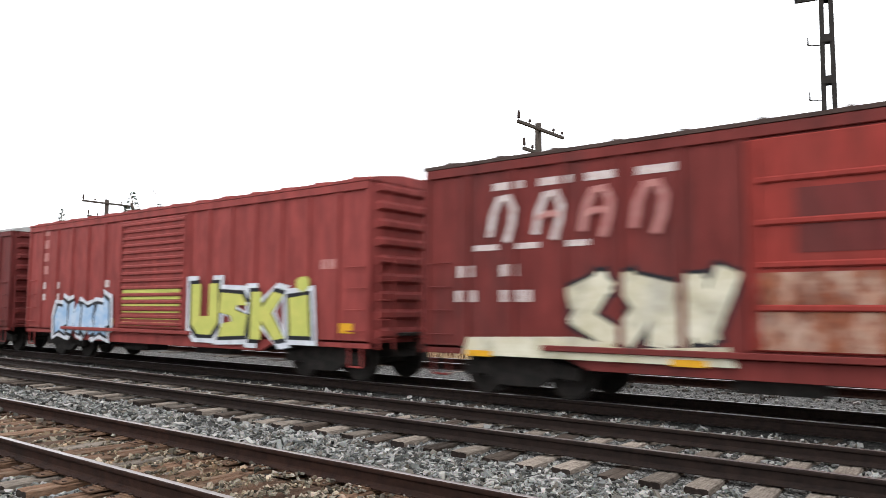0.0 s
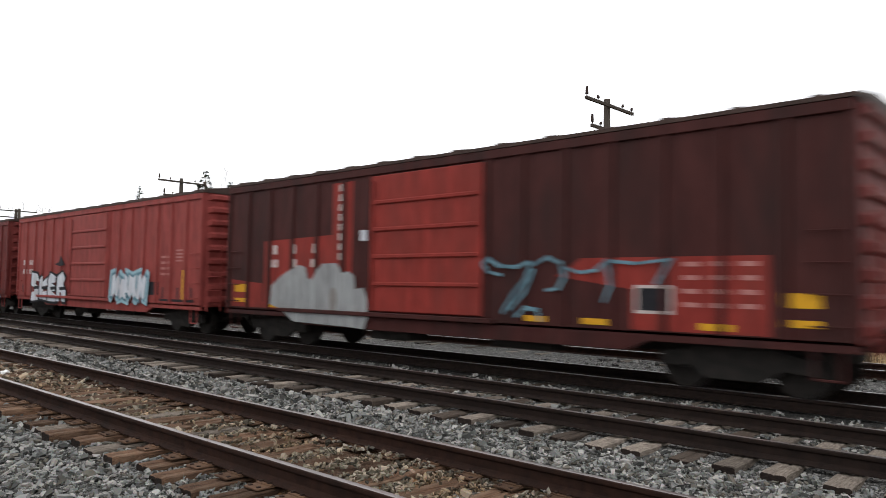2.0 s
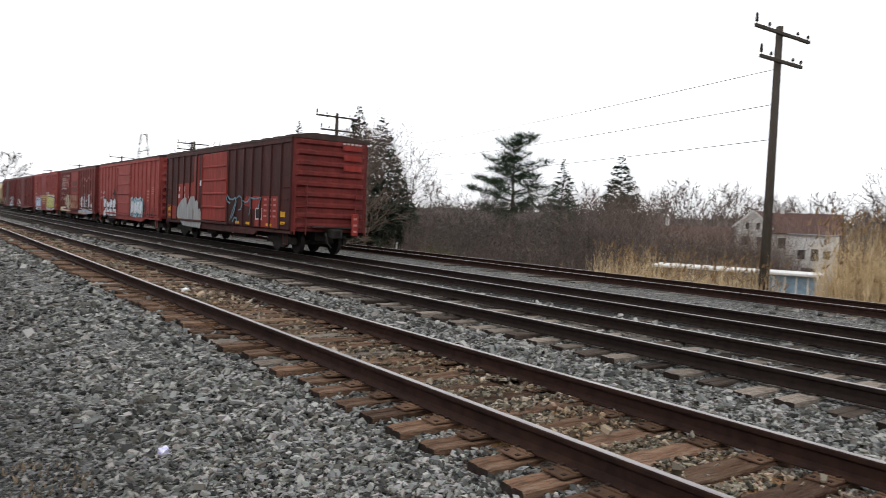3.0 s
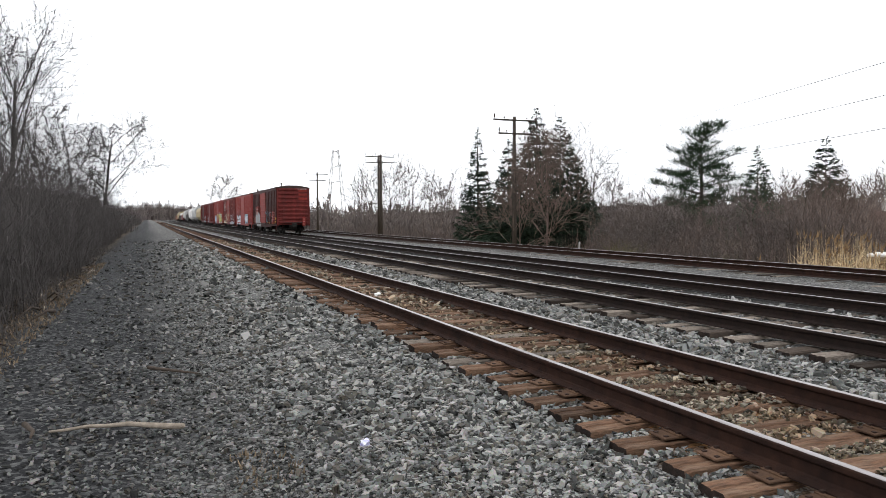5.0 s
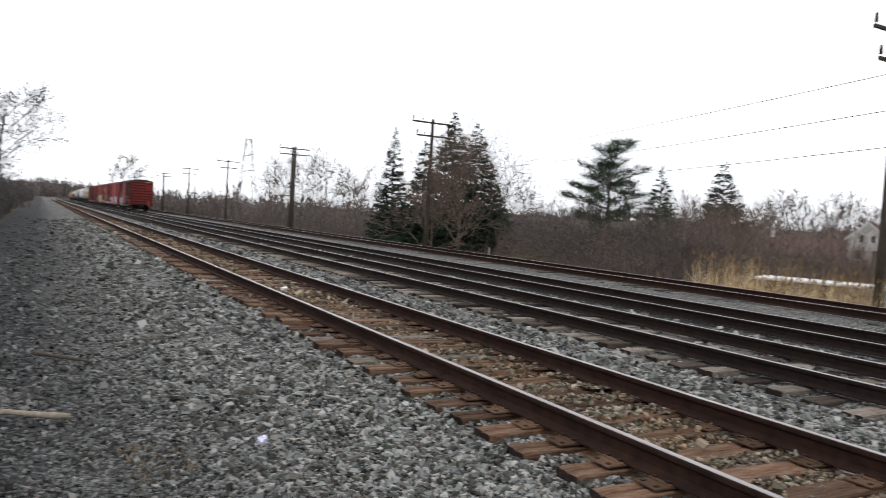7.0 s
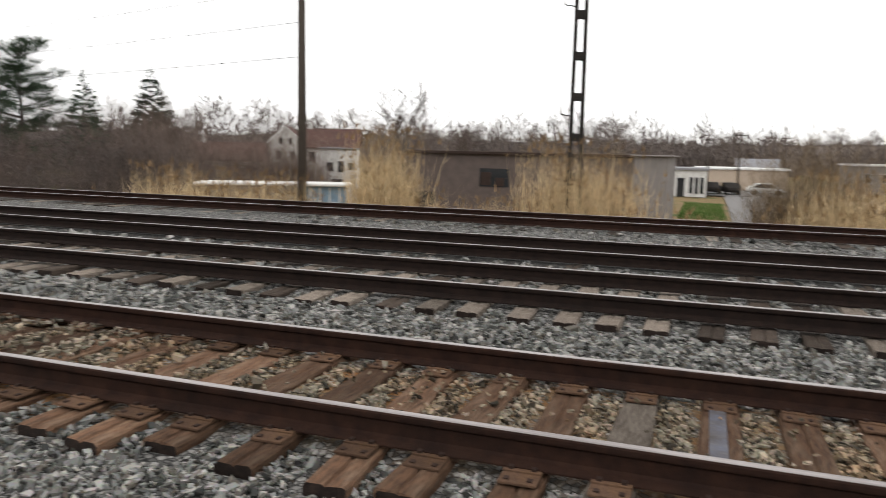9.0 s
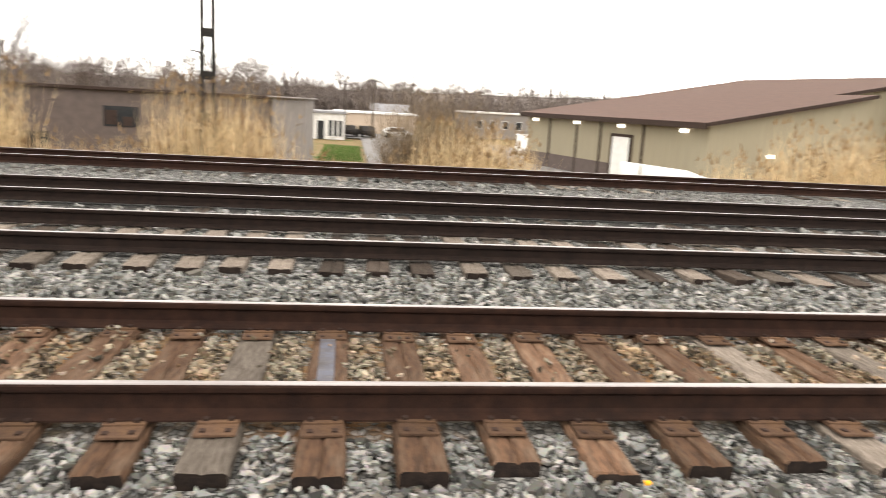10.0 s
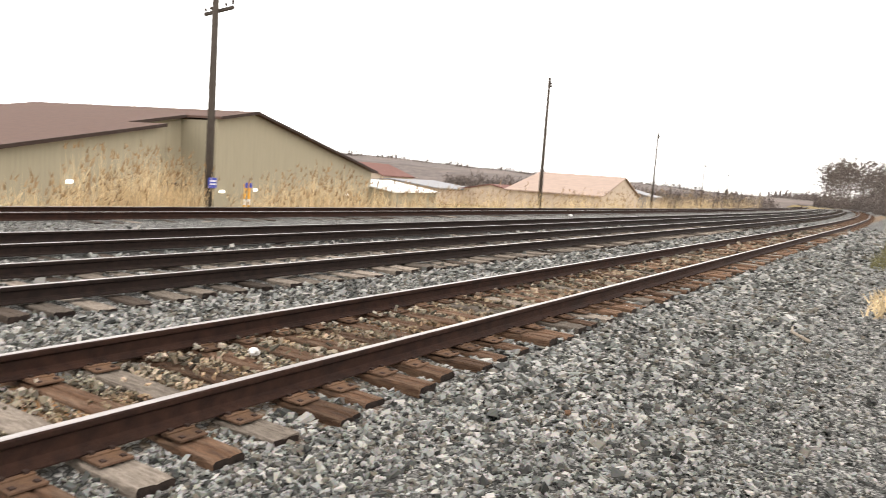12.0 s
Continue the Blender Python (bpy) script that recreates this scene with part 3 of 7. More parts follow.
def ribbon(pts, w):
    """A thick open stroke through pts, as one outline."""
    p = [Vector(q) for q in pts]
    left, right = [], []
    for i, q in enumerate(p):
        d = (p[min(i + 1, len(p) - 1)] - p[max(i - 1, 0)]).normalized()
        nrm = Vector((-d.y, d.x)) * w / 2
        left.append(tuple(q + nrm))
        right.append(tuple(q - nrm))
    return left + right[::-1]


STROKES = (((0.0, 0.1), (0.3, 0.9), (0.5, 0.2), (0.9, 1.0)), ((0.1, 0.8), (0.7, 1.0), (0.25, 0.4), (0.9, 0.1)), ((0.1, 0.0), (0.2, 0.8), (0.6, 0.95), (0.9, 0.3), (0.4, 0.1)),
           ((0.1, 0.9), (0.85, 0.7), (0.1, 0.35), (0.9, 0.0)), ((0.05, 0.5), (0.4, 1.0), (0.85, 0.5), (0.45, 0.0)), ((0.1, 0.15), (0.5, 0.6), (0.15, 1.0), (0.9, 0.85), (0.8, 0.1)))


def graffiti(car, x0, x1, z0, z1, fill, line, seed, n, label, weight=0.34):
    """Swollen letter-like strokes with a darker outline, sprayed on the side."""
    rng = random.Random(seed)
    cell = (x1 - x0) / n
    for k in range(n):
        sh = rng.choice(STROKES)
        lift, tall, lean = rng.uniform(0, 0.1), rng.uniform(0.82, 1.0), rng.uniform(-0.1, 0.25)
        pts = [(x0 + cell * (k + 0.08 + 0.85 * (u + lean * (v - 0.5) * 0.5)), z0 + (z1 - z0) * (lift + v * tall * 0.92)) for u, v in sh]
        layers = [(weight + 0.16, line, 0.004), (weight, fill, 0.007)]
        for w, mat, d in layers:
            for i, (a, b) in enumerate(zip(pts, pts[1:])):
                bm = bmesh.new()
                va, vb = Vector(a), Vector(b)
                ext = (vb - va).normalized() * w * cell * 0.42
                add_prism(bm, ribbon((va - ext, (va + vb) / 2, vb + ext), w * cell), SIDE @ pose(0, 0, d + 0.0006 * i + 0.0002 * k), 0.0015)
                part("graffiti_stroke", bm, mat, car, label if mat is fill else "")


GLYPHS = {"S": ((0, .55), (.05, 1), (.75, .95), (.95, .7), (.6, .72), (.55, .6), (.95, .5), (.85, .05), (0, 0), (.1, .3), (.45, .35), (.4, .48)),
          "C": ((.05, .1), (0, .8), (.3, .95), (.42, .72), (.9, .88), (.95, .6), (.5, .55), (.45, .35), (.95, .4), (.9, .05)),
          "E": ((0, 0), (.05, .75), (.3, .97), (.95, .85), (.85, .65), (.45, .62), (.9, .52), (.8, .37), (.4, .36), (.97, .22), (.92, 0)),
          "R": ((0, 0), (.05, .8), (.6, .95), (.92, .75), (.7, .55), (1, .35), (.97, 0), (.6, 0), (.5, .3), (.36, .3), (.3, 0)),
          "U": ((0, 1), (.04, .2), (.3, 0), (.75, 0), (1, .25), (.95, 1), (.64, 1), (.67, .36), (.36, .36), (.35, 1)),
          "K": ((0, 0), (.05, 1), (.36, 1), (.36, .66), (.7, 1), (1.02, .93), (.66, .55), (1.04, .05), (.72, 0), (.36, .4), (.34, 0)),
          "I": ((.22, 0), (.12, .68), (.66, .74), (.78, 0)),
          # plain jagged blocks, for tags that cannot be read
          "1": ((0, .05), (.1, .9), (.45, 1), (.5, .6), (.72, .95), (1.02, .8), (.9, .0), (.6, .1), (.5, .35), (.35, 0)),
          "2": ((.05, 0), (-.05, .5), (.2, .85), (.6, .8), (.55, 1.05), (.95, .9), (1.0, .3), (.75, .25), (.8, 0), (.4, .12)),
          "3": ((0, .15), (.12, 1), (.5, .85), (.98, .98), (.85, .55), (1.03, .1), (.62, 0), (.55, .3), (.3, 0))}


def lettering(car, word, x0, x1, z0, z1, fill, line, label, glow=None, seed=1, band=None):
    """Fat block letters with a dark rim, sprayed over panels and posts alike."""
    rng = random.Random(seed)
    cell = (x1 - x0) / len(word)
    for k, ch in enumerate(word):
        lean, lift, tall = rng.uniform(-0.04, 0.16), rng.uniform(-0.05, 0.05), rng.uniform(0.88, 1.06)
        pts = [(x0 + cell * (k + 0.02 + 0.98 * (u + lean * (v - 0.5))), z0 + (z1 - z0) * (lift + v * tall)) for u, v in GLYPHS[ch]]
        mx, mz = sum(p[0] for p in pts) / len(pts), sum(p[1] for p in pts) / len(pts)

        def swollen(m):
            return [(u + m * (1 if u > mx else -1) * min(1, abs(u - mx) / (cell * 0.2)), v + m * (1 if v > mz else -1) * min(1, abs(v - mz) / ((z1 - z0) * 0.2))) for u, v in pts]
        if glow:
            patch(car, "graffiti_cloud", swollen(0.19), glow, 0.0570 + 0.0001 * k)
        patch(car, "graffiti_outline", swollen(0.085), line, 0.0600 + 0.0001 * k)
        patch(car, "graffiti_letter", pts, fill, 0.0630 + 0.0001 * k, label)
        if band:
            a, b = z0 + (z1 - z0) * 0.40, z0 + (z1 - z0) * 0.52
            patch(car, "graffiti_band", [(x0 + cell * (k + 0.35), a), (x0 + cell * (k + 1.0), a + 0.02), (x0 + cell * (k + 0.95), b), (x0 + cell * (k + 0.3), b - 0.03)], band, 0.0655 + 0.0001 * k)


def scrawl(car, x0, x1, z0, z1, mat, seed, n, w):
    """Thin looping spray strokes."""
    rng = random.Random(seed)
    for k in range(n):
        cx, cz = rng.uniform(x0, x1), rng.uniform(z0, z1)
        a, turn, step = rng.uniform(0, 6.28), rng.uniform(-0.7, 0.7), rng.uniform(0.10, 0.17)
        pts = []
        for i in range(9):
            pts.append((min(x1, max(x0, cx)), min(z1, max(z0, cz))))
            cx, cz, a = cx + step * math.cos(a), cz + step * math.sin(a), a + turn
        for i, (u, v) in enumerate(zip(pts, pts[1:])):
            if (Vector(v) - Vector(u)).length > 0.02:
                bm = bmesh.new()
                u, v = Vector(u), Vector(v)
                e = (v - u).normalized() * 0.02
                add_prism(bm, ribbon((u - e, v + e), w * rng.uniform(0.8, 1.3)), SIDE @ pose(0, 0, 0.005 + 0.0004 * i + 0.00005 * k), 0.0015)
                part("graffiti_stroke", bm, mat, car, "thin pale blue graffiti scrawl" if i == 0 else "")


def spray(car, lines, mat, w):
    """Soft-edged spray lines along given ways, wider in their middle."""
    for k, pts in enumerate(lines):
        for i, (u, v) in enumerate(zip(pts, pts[1:])):
            bm = bmesh.new()
            u, v = Vector(u), Vector(v)
            e = (v - u).normalized() * 0.03
            add_prism(bm, ribbon((u - e, v + e), w * (0.7 + 0.5 * math.sin(math.pi * (i + 0.5) / (len(pts) - 1)))), SIDE @ pose(0, 0, 0.058 + 0.0005 * i + 0.00008 * k), 0.0015)
            part("graffiti_stroke", bm, mat, car, "pale blue looping graffiti" if i == 0 else "")


def marks(car, x, z, cols, h=0.22, w=0.17, gap=0.1, mat=None, up=False):
    for i in range(cols):
        u, v = (x, z + i * (h + gap)) if up else (x + i * (w + gap), z)
        part("stencil_mark", boxes((u, u + w, -W2 - 0.008, -W2 - 0.003, v, v + h)), mat or P_STENCIL, car)


def patch(car, name, pts, mat, depth, label=""):
    bm = bmesh.new()
    add_prism(bm, pts, SIDE @ pose(0, 0, depth), 0.0015)
    part(name, bm, mat, car, label)


def blob(cx, cz, rx, rz, seed, n=26):
    rng = random.Random(seed)
    return [(cx + rx * math.cos(a) * rng.uniform(0.82, 1.1), cz + rz * math.sin(a) * rng.uniform(0.8, 1.1)) for a in (2 * math.pi * i / n for i in range(n))]


def bogie(car, x):
    b = new("bogie")
    b.parent, b.matrix_basis = car, pose(x, 0, 0)
    for sx in (-0.85, 0.85):
        for sy in (-0.755, 0.755):
            bm = bmesh.new()
            y0, y1 = sorted((sy, sy * 0.82))
            bmesh.ops.create_cone(bm, cap_ends=True, segments=28, radius1=0.42, radius2=0.41, depth=0.11, matrix=Matrix.Translation((sx, sy * 0.97, 0.42)) @ pose(0, 0, 0, 90))
            bmesh.ops.create_cone(bm, cap_ends=True, segments=28, radius1=0.45, radius2=0.45, depth=0.03, matrix=Matrix.Translation((sx, sy * 0.89, 0.42)) @ pose(0, 0, 0, 90))
            bmesh.ops.create_cone(bm, cap_ends=True, segments=12, radius1=0.12, radius2=0.10, depth=0.3, matrix=Matrix.Translation((sx, sy * 1.12, 0.42)) @ pose(0, 0, 0, 90))
            part("wheel", bm, M_WHEEL, b)
        part("axle", tubes(((sx, -0.75, 0.42), (sx, 0.75, 0.42), 0.075, 0.075), sides=10), M_BLACK, b)
    for s in (-1, 1):
        bm = bmesh.new()
        out = [(-1.15, 0.34), (-1.15, 0.56), (-0.7, 0.62), (-0.35, 0.78), (0.35, 0.78), (0.7, 0.62), (1.15, 0.56), (1.15, 0.34), (0.7, 0.38), (0.4, 0.2), (-0.4, 0.2), (-0.7, 0.38)]
        add_prism(bm, out, pose(0, -0.92 if s < 0 else 1.06, 0, 90), 0.14)
        for i in range(-1, 2):
            add_tube(bm, (0.17 * i, s * 0.99, 0.28), (0.17 * i, s * 0.99, 0.6), 0.075, 0.075, 8)
        part("side_frame", bm, M_BLACK, b)
    part("bolster", boxes((-0.2, 0.2, -1.05, 1.05, 0.5, 0.78), bevel=0.03), M_BLACK, b)


def corrugated_end(sign, mat_count=9):
    """Pressed steel end with horizontal ribs standing proud."""
    bm = bmesh.new()
    x = sign * L2
    zs = []
    step = (EAVE - SILL) / mat_count
    for k in range(mat_count):
        z = SILL + k * step
        zs += [(z + 0.02, 0.0), (z + step * 0.30, 0.0), (z + step * 0.46, 0.085), (z + step * 0.72, 0.085), (z + step * 0.90, 0.0)]
    zs.append((EAVE, 0.0))
    ys = [(-W2 + 0.02, 0.0), (-W2 + 0.12, 0.0), (-W2 + 0.24, 1.0), (W2 - 0.24, 1.0), (W2 - 0.12, 0.0), (W2 - 0.02, 0.0)]
    grid = [[bm.verts.new((x + sign * (d * g + 0.01), y, z)) for y, g in ys] for z, d in zs]
    for a, b in zip(grid, grid[1:]):
        for i in range(len(ys) - 1):
            q = (a[i], a[i + 1], b[i + 1], b[i])
            bm.faces.new(q if sign > 0 else q[::-1])
    # low gable under the roof
    top = [bm.verts.new((x + sign * 0.01, y, z)) for y, z in ((-W2 + 0.02, EAVE), (W2 - 0.02, EAVE), (0.55, RIDGE), (-0.55, RIDGE))]
    bm.faces.new(top if sign > 0 else top[::-1])
    return bm


def boxcar(label, side, roof, end, door, louvred=False, left_posts=6, right_posts=7, end_patch=None):
    car = thing("boxcar", label, "boxcar", "freight cars of the train")
    bm = bmesh.new()
    add_box(bm, -L2, L2, -W2, W2, SILL + 0.02, EAVE)
    part("body", bm, side, car)
    # side sill, dropping deeper between the bogies
    bm = bmesh.new()
    out = [(-L2, 0.86), (L2, 0.86), (L2, 0.72), (4.6, 0.72), (4.2, 0.56), (-4.2, 0.56), (-4.6, 0.72), (-L2, 0.72)]
    for s in (-1, 1):
        add_prism(bm, out, pose(0, s * (W2 - 0.02) + (0.04 if s > 0 else 0.06), 0, 90), 0.08)
    part("side_sill", bm, side, car)
    part("underframe", boxes((-7.2, 7.2, -0.35, 0.35, 0.5, 0.84), (-3.6, 3.6, -1.2, 1.2, 0.66, 0.84), (-2.2, -1.0, -1.1, -0.5, 0.35, 0.7), (1.2, 2.6, -1.1, -0.7, 0.4, 0.7)), M_BLACK, car)
    # roof with raised seams
    bm = bmesh.new()
    sect = [(-W2 - 0.06, EAVE - 0.03), (-W2 - 0.06, EAVE + 0.03), (-0.55, RIDGE + 0.03), (0.55, RIDGE + 0.03), (W2 + 0.06, EAVE + 0.03), (W2 + 0.06, EAVE - 0.03)]
    add_prism(bm, sect, Matrix(((0, 0, 1, -L2 - 0.05), (1, 0, 0, 0), (0, 1, 0, 0), (0, 0, 0, 1))), 2 * L2 + 0.1)
    part("roof", bm, roof, car)
    seam = None
    for i in range(14):
        x = -L2 + 0.5 + i * (2 * L2 - 1.0) / 13
        if seam is None:
            bm = bmesh.new()
            r = [(-W2 - 0.05, EAVE + 0.02), (-W2 - 0.02, EAVE + 0.07), (-0.55, RIDGE + 0.085), (0.55, RIDGE + 0.085), (W2 + 0.02, EAVE + 0.07), (W2 + 0.05, EAVE + 0.02), (0.55, RIDGE + 0.02), (-0.55, RIDGE + 0.02)]
            add_prism(bm, r, Matrix(((0, 0, 1, -0.07), (1, 0, 0, 0), (0, 1, 0, 0), (0, 0, 0, 1))), 0.14)
            seam = part("roof_seam", bm, roof, car)
            seam.matrix_basis = pose(x, 0, 0)
        else:
            shared("roof_seam", seam, car, pose(x, 0, 0))
    for s in (-1, 1):
        part("corrugated_end", corrugated_end(s), end, car)
    part("top_rail", boxes((-L2, L2, -W2 - 0.05, -W2 + 0.0, EAVE - 0.20, EAVE - 0.035), bevel=0.01), side, car)
    # vertical side posts
    d0, d1 = -1.80, 1.30
    xs = [-L2 + 0.04] + [-L2 + (L2 + d0) * (i + 1) / left_posts for i in range(left_posts - 1)] + [d0 - 0.08]
    xs += [d1 + 0.08] + [d1 + (L2 - d1) * (i + 1) / right_posts for i in range(right_posts - 1)] + [L2 - 0.04]
    bm = bmesh.new()
    sec = [(-0.06, 0), (-0.035, 0.055), (0.035, 0.055), (0.06, 0)]
    add_prism(bm, sec, Matrix(((1, 0, 0, 0), (0, -1, 0, -W2 + 0.001), (0, 0, 1, SILL + 0.06), (0, 0, 0, 1))), EAVE - SILL - 0.26)
    bmesh.ops.recalc_face_normals(bm, faces=bm.faces)
    post = part("side_post", bm, side, car)
    post.matrix_basis = pose(xs[0], 0, 0)
    for x in xs[1:]:
        shared("side_post", post, car, pose(x, 0, 0))
    # sliding door with its ribs, tracks and lock bars
    dr = part("door", boxes((d0, d1, -W2 - 0.075, -W2 - 0.005, SILL + 0.16, EAVE - 0.24), bevel=0.015), door, car)
    n = 15 if louvred else 4
    rib = None
    for i in range(n):
        z = SILL + 0.16 + (EAVE - SILL - 0.40) * (i + (0.6 if louvred else 1)) / (n + (0.2 if louvred else 1))
        if rib is None:
            rib = part("door_rib", boxes((d0 + 0.08, d1 - 0.08, -W2 - 0.115, -W2 - 0.07, -0.045, 0.045), bevel=0.02), door, dr)
            rib.matrix_basis = pose(0, 0, z)
        else:
            shared("door_rib", rib, dr, pose(0, 0, z))
    for x in (d0 + 0.14,) if louvred else (d0 + 0.12,):
        part("lock_bar", tubes(((x, -W2 - 0.11, SILL + 0.2), (x, -W2 - 0.11, EAVE - 0.35), 0.022, 0.022), sides=6), door, dr)
    part("door_track", boxes((d0 - 3.2, d1 + 0.3, -W2 - 0.12, -W2 - 0.01, SILL + 0.04, SILL + 0.13), bevel=0.01), side, car)
    # ladders and grab irons
    for s in (-1, 1):
        x = s * (L2 - 0.36)
        for i in range(4):
            part("grab_iron", tubes(((x - 0.2, -W2 - 0.075, SILL + 0.25 + 0.42 * i), (x + 0.2, -W2 - 0.075, SILL + 0.25 + 0.42 * i), 0.014, 0.014),
                                    ((x - 0.2, -W2 - 0.075, SILL + 0.25 + 0.42 * i), (x - 0.2, -W2, SILL + 0.25 + 0.42 * i), 0.014, 0.014),
                                    ((x + 0.2, -W2 - 0.075, SILL + 0.25 + 0.42 * i), (x + 0.2, -W2, SILL + 0.25 + 0.42 * i), 0.014, 0.014), sides=5), side, car)
        xe = s * (L2 + 0.17)
        for ya, yb, zt in ((-W2 + 0.08, -W2 + 0.5, 1.75), (W2 - 0.5, W2 - 0.1, 1.6)):
            bm = bmesh.new()
            for y in (ya, yb):
                add_tube(bm, (xe, y, SILL - 0.1), (xe, y, SILL + zt), 0.025, 0.025, 6)
            for i in range(5):
                add_tube(bm, (xe, ya, SILL + 0.1 + 0.38 * i), (xe, yb, SILL + 0.1 + 0.38 * i), 0.016, 0.016, 5)
            part("end_ladder", bm, end, car)
        part("end_platform", boxes((min(s * L2, s * (L2 + 0.35)), max(s * L2, s * (L2 + 0.35)), -0.75, 0.8, SILL + 0.16, SILL + 0.22), bevel=0.01), M_BLACK, car)
        part("coupler", boxes((min(s * 6.9, s * 8.19), max(s * 6.9, s * 8.19), -0.12, 0.12, 0.66, 0.9), (min(s * 7.86, s * 8.19), max(s * 7.86, s * 8.19), -0.2, 0.2, 0.62, 0.94), bevel=0.03), M_BLACK, car)
        part("air_hose", tubes(((s * 7.9, -0.3, 0.8), (s * 8.1, -0.32, 0.45), 0.03, 0.03), ((s * 8.1, -0.32, 0.45), (s * 8.15, -0.2, 0.3), 0.03, 0.03)), M_BLACK, car)
        part("stirrup", tubes(((s * 7.3, -W2, 0.75), (s * 7.3, -W2, 0.35), 0.02, 0.02), ((s * 7.3, -W2, 0.35), (s * 6.95, -W2, 0.35), 0.02, 0.02), ((s * 6.95, -W2, 0.35), (s * 6.95, -W2, 0.75), 0.02, 0.02)), side, car)
        bogie(car, s * 5.75)
    return car


def hopper(label, mat, tall=3.9):
    """Round-topped covered car seen far off at the head of the train."""
    car = thing("hopper_car", label, "hopper car", "freight cars of the train")
    bm = bmesh.new()
    sect = [(-1.5, 1.6), (-1.55, tall - 0.9), (-1.2, tall - 0.25), (-0.5, tall), (0.5, tall), (1.2, tall - 0.25), (1.55, tall - 0.9), (1.5, 1.6), (0.5, 0.7), (-0.5, 0.7)]
    add_prism(bm, sect, Matrix(((0, 0, 1, -6.6), (1, 0, 0, 0), (0, 1, 0, 0), (0, 0, 0, 1))), 13.2)
    part("body", bm, mat, car)
    part("hatch_row", boxes(*[(-6 + 2.4 * i, -4.6 + 2.4 * i, -0.4, 0.4, tall, tall + 0.12) for i in range(5)]), mat, car)
    part("underframe", boxes((-7.4, 7.4, -0.4, 0.4, 0.55, 0.85), (-7.4, -6.5, -1.4, 1.4, 0.85, 1.1), (6.5, 7.4, -1.4, 1.4, 0.85, 1.1), (-8.19, 8.19, -0.12, 0.12, 0.66, 0.9)), M_BLACK, car)
    for s in (-1, 1):
        bogie(car, s * 5.75)
    return car


def gondola(label, mat, load):
    car = thing("gondola_car", label, "gondola car", "freight cars of the train")
    part("body", boxes((-7.4, 7.4, -1.45, -1.35, 0.9, 2.3), (-7.4, 7.4, 1.35, 1.45, 0.9, 2.3), (-7.4, -7.3, -1.35, 1.35, 0.9, 2.3), (7.3, 7.4, -1.35, 1.35, 0.9, 2.3), (-7.3, 7.3, -1.35, 1.35, 0.85, 1.0)), mat, car)
    if load:
        part("load", boxes((-6.8, -2.5, -1.2, 1.2, 1.0, 2.7), (-2, 2.2, -1.2, 1.2, 1.0, 3.1), (2.8, 6.8, -1.2, 1.2, 1.0, 2.6), bevel=0.1), load, car)
    part("underframe", boxes((-7.3, 7.3, -0.4, 0.4, 0.5, 0.85), (-8.19, 8.19, -0.12, 0.12, 0.66, 0.9)), M_BLACK, car)
    for s in (-1, 1):
        bogie(car, s * 5.75)
    return car


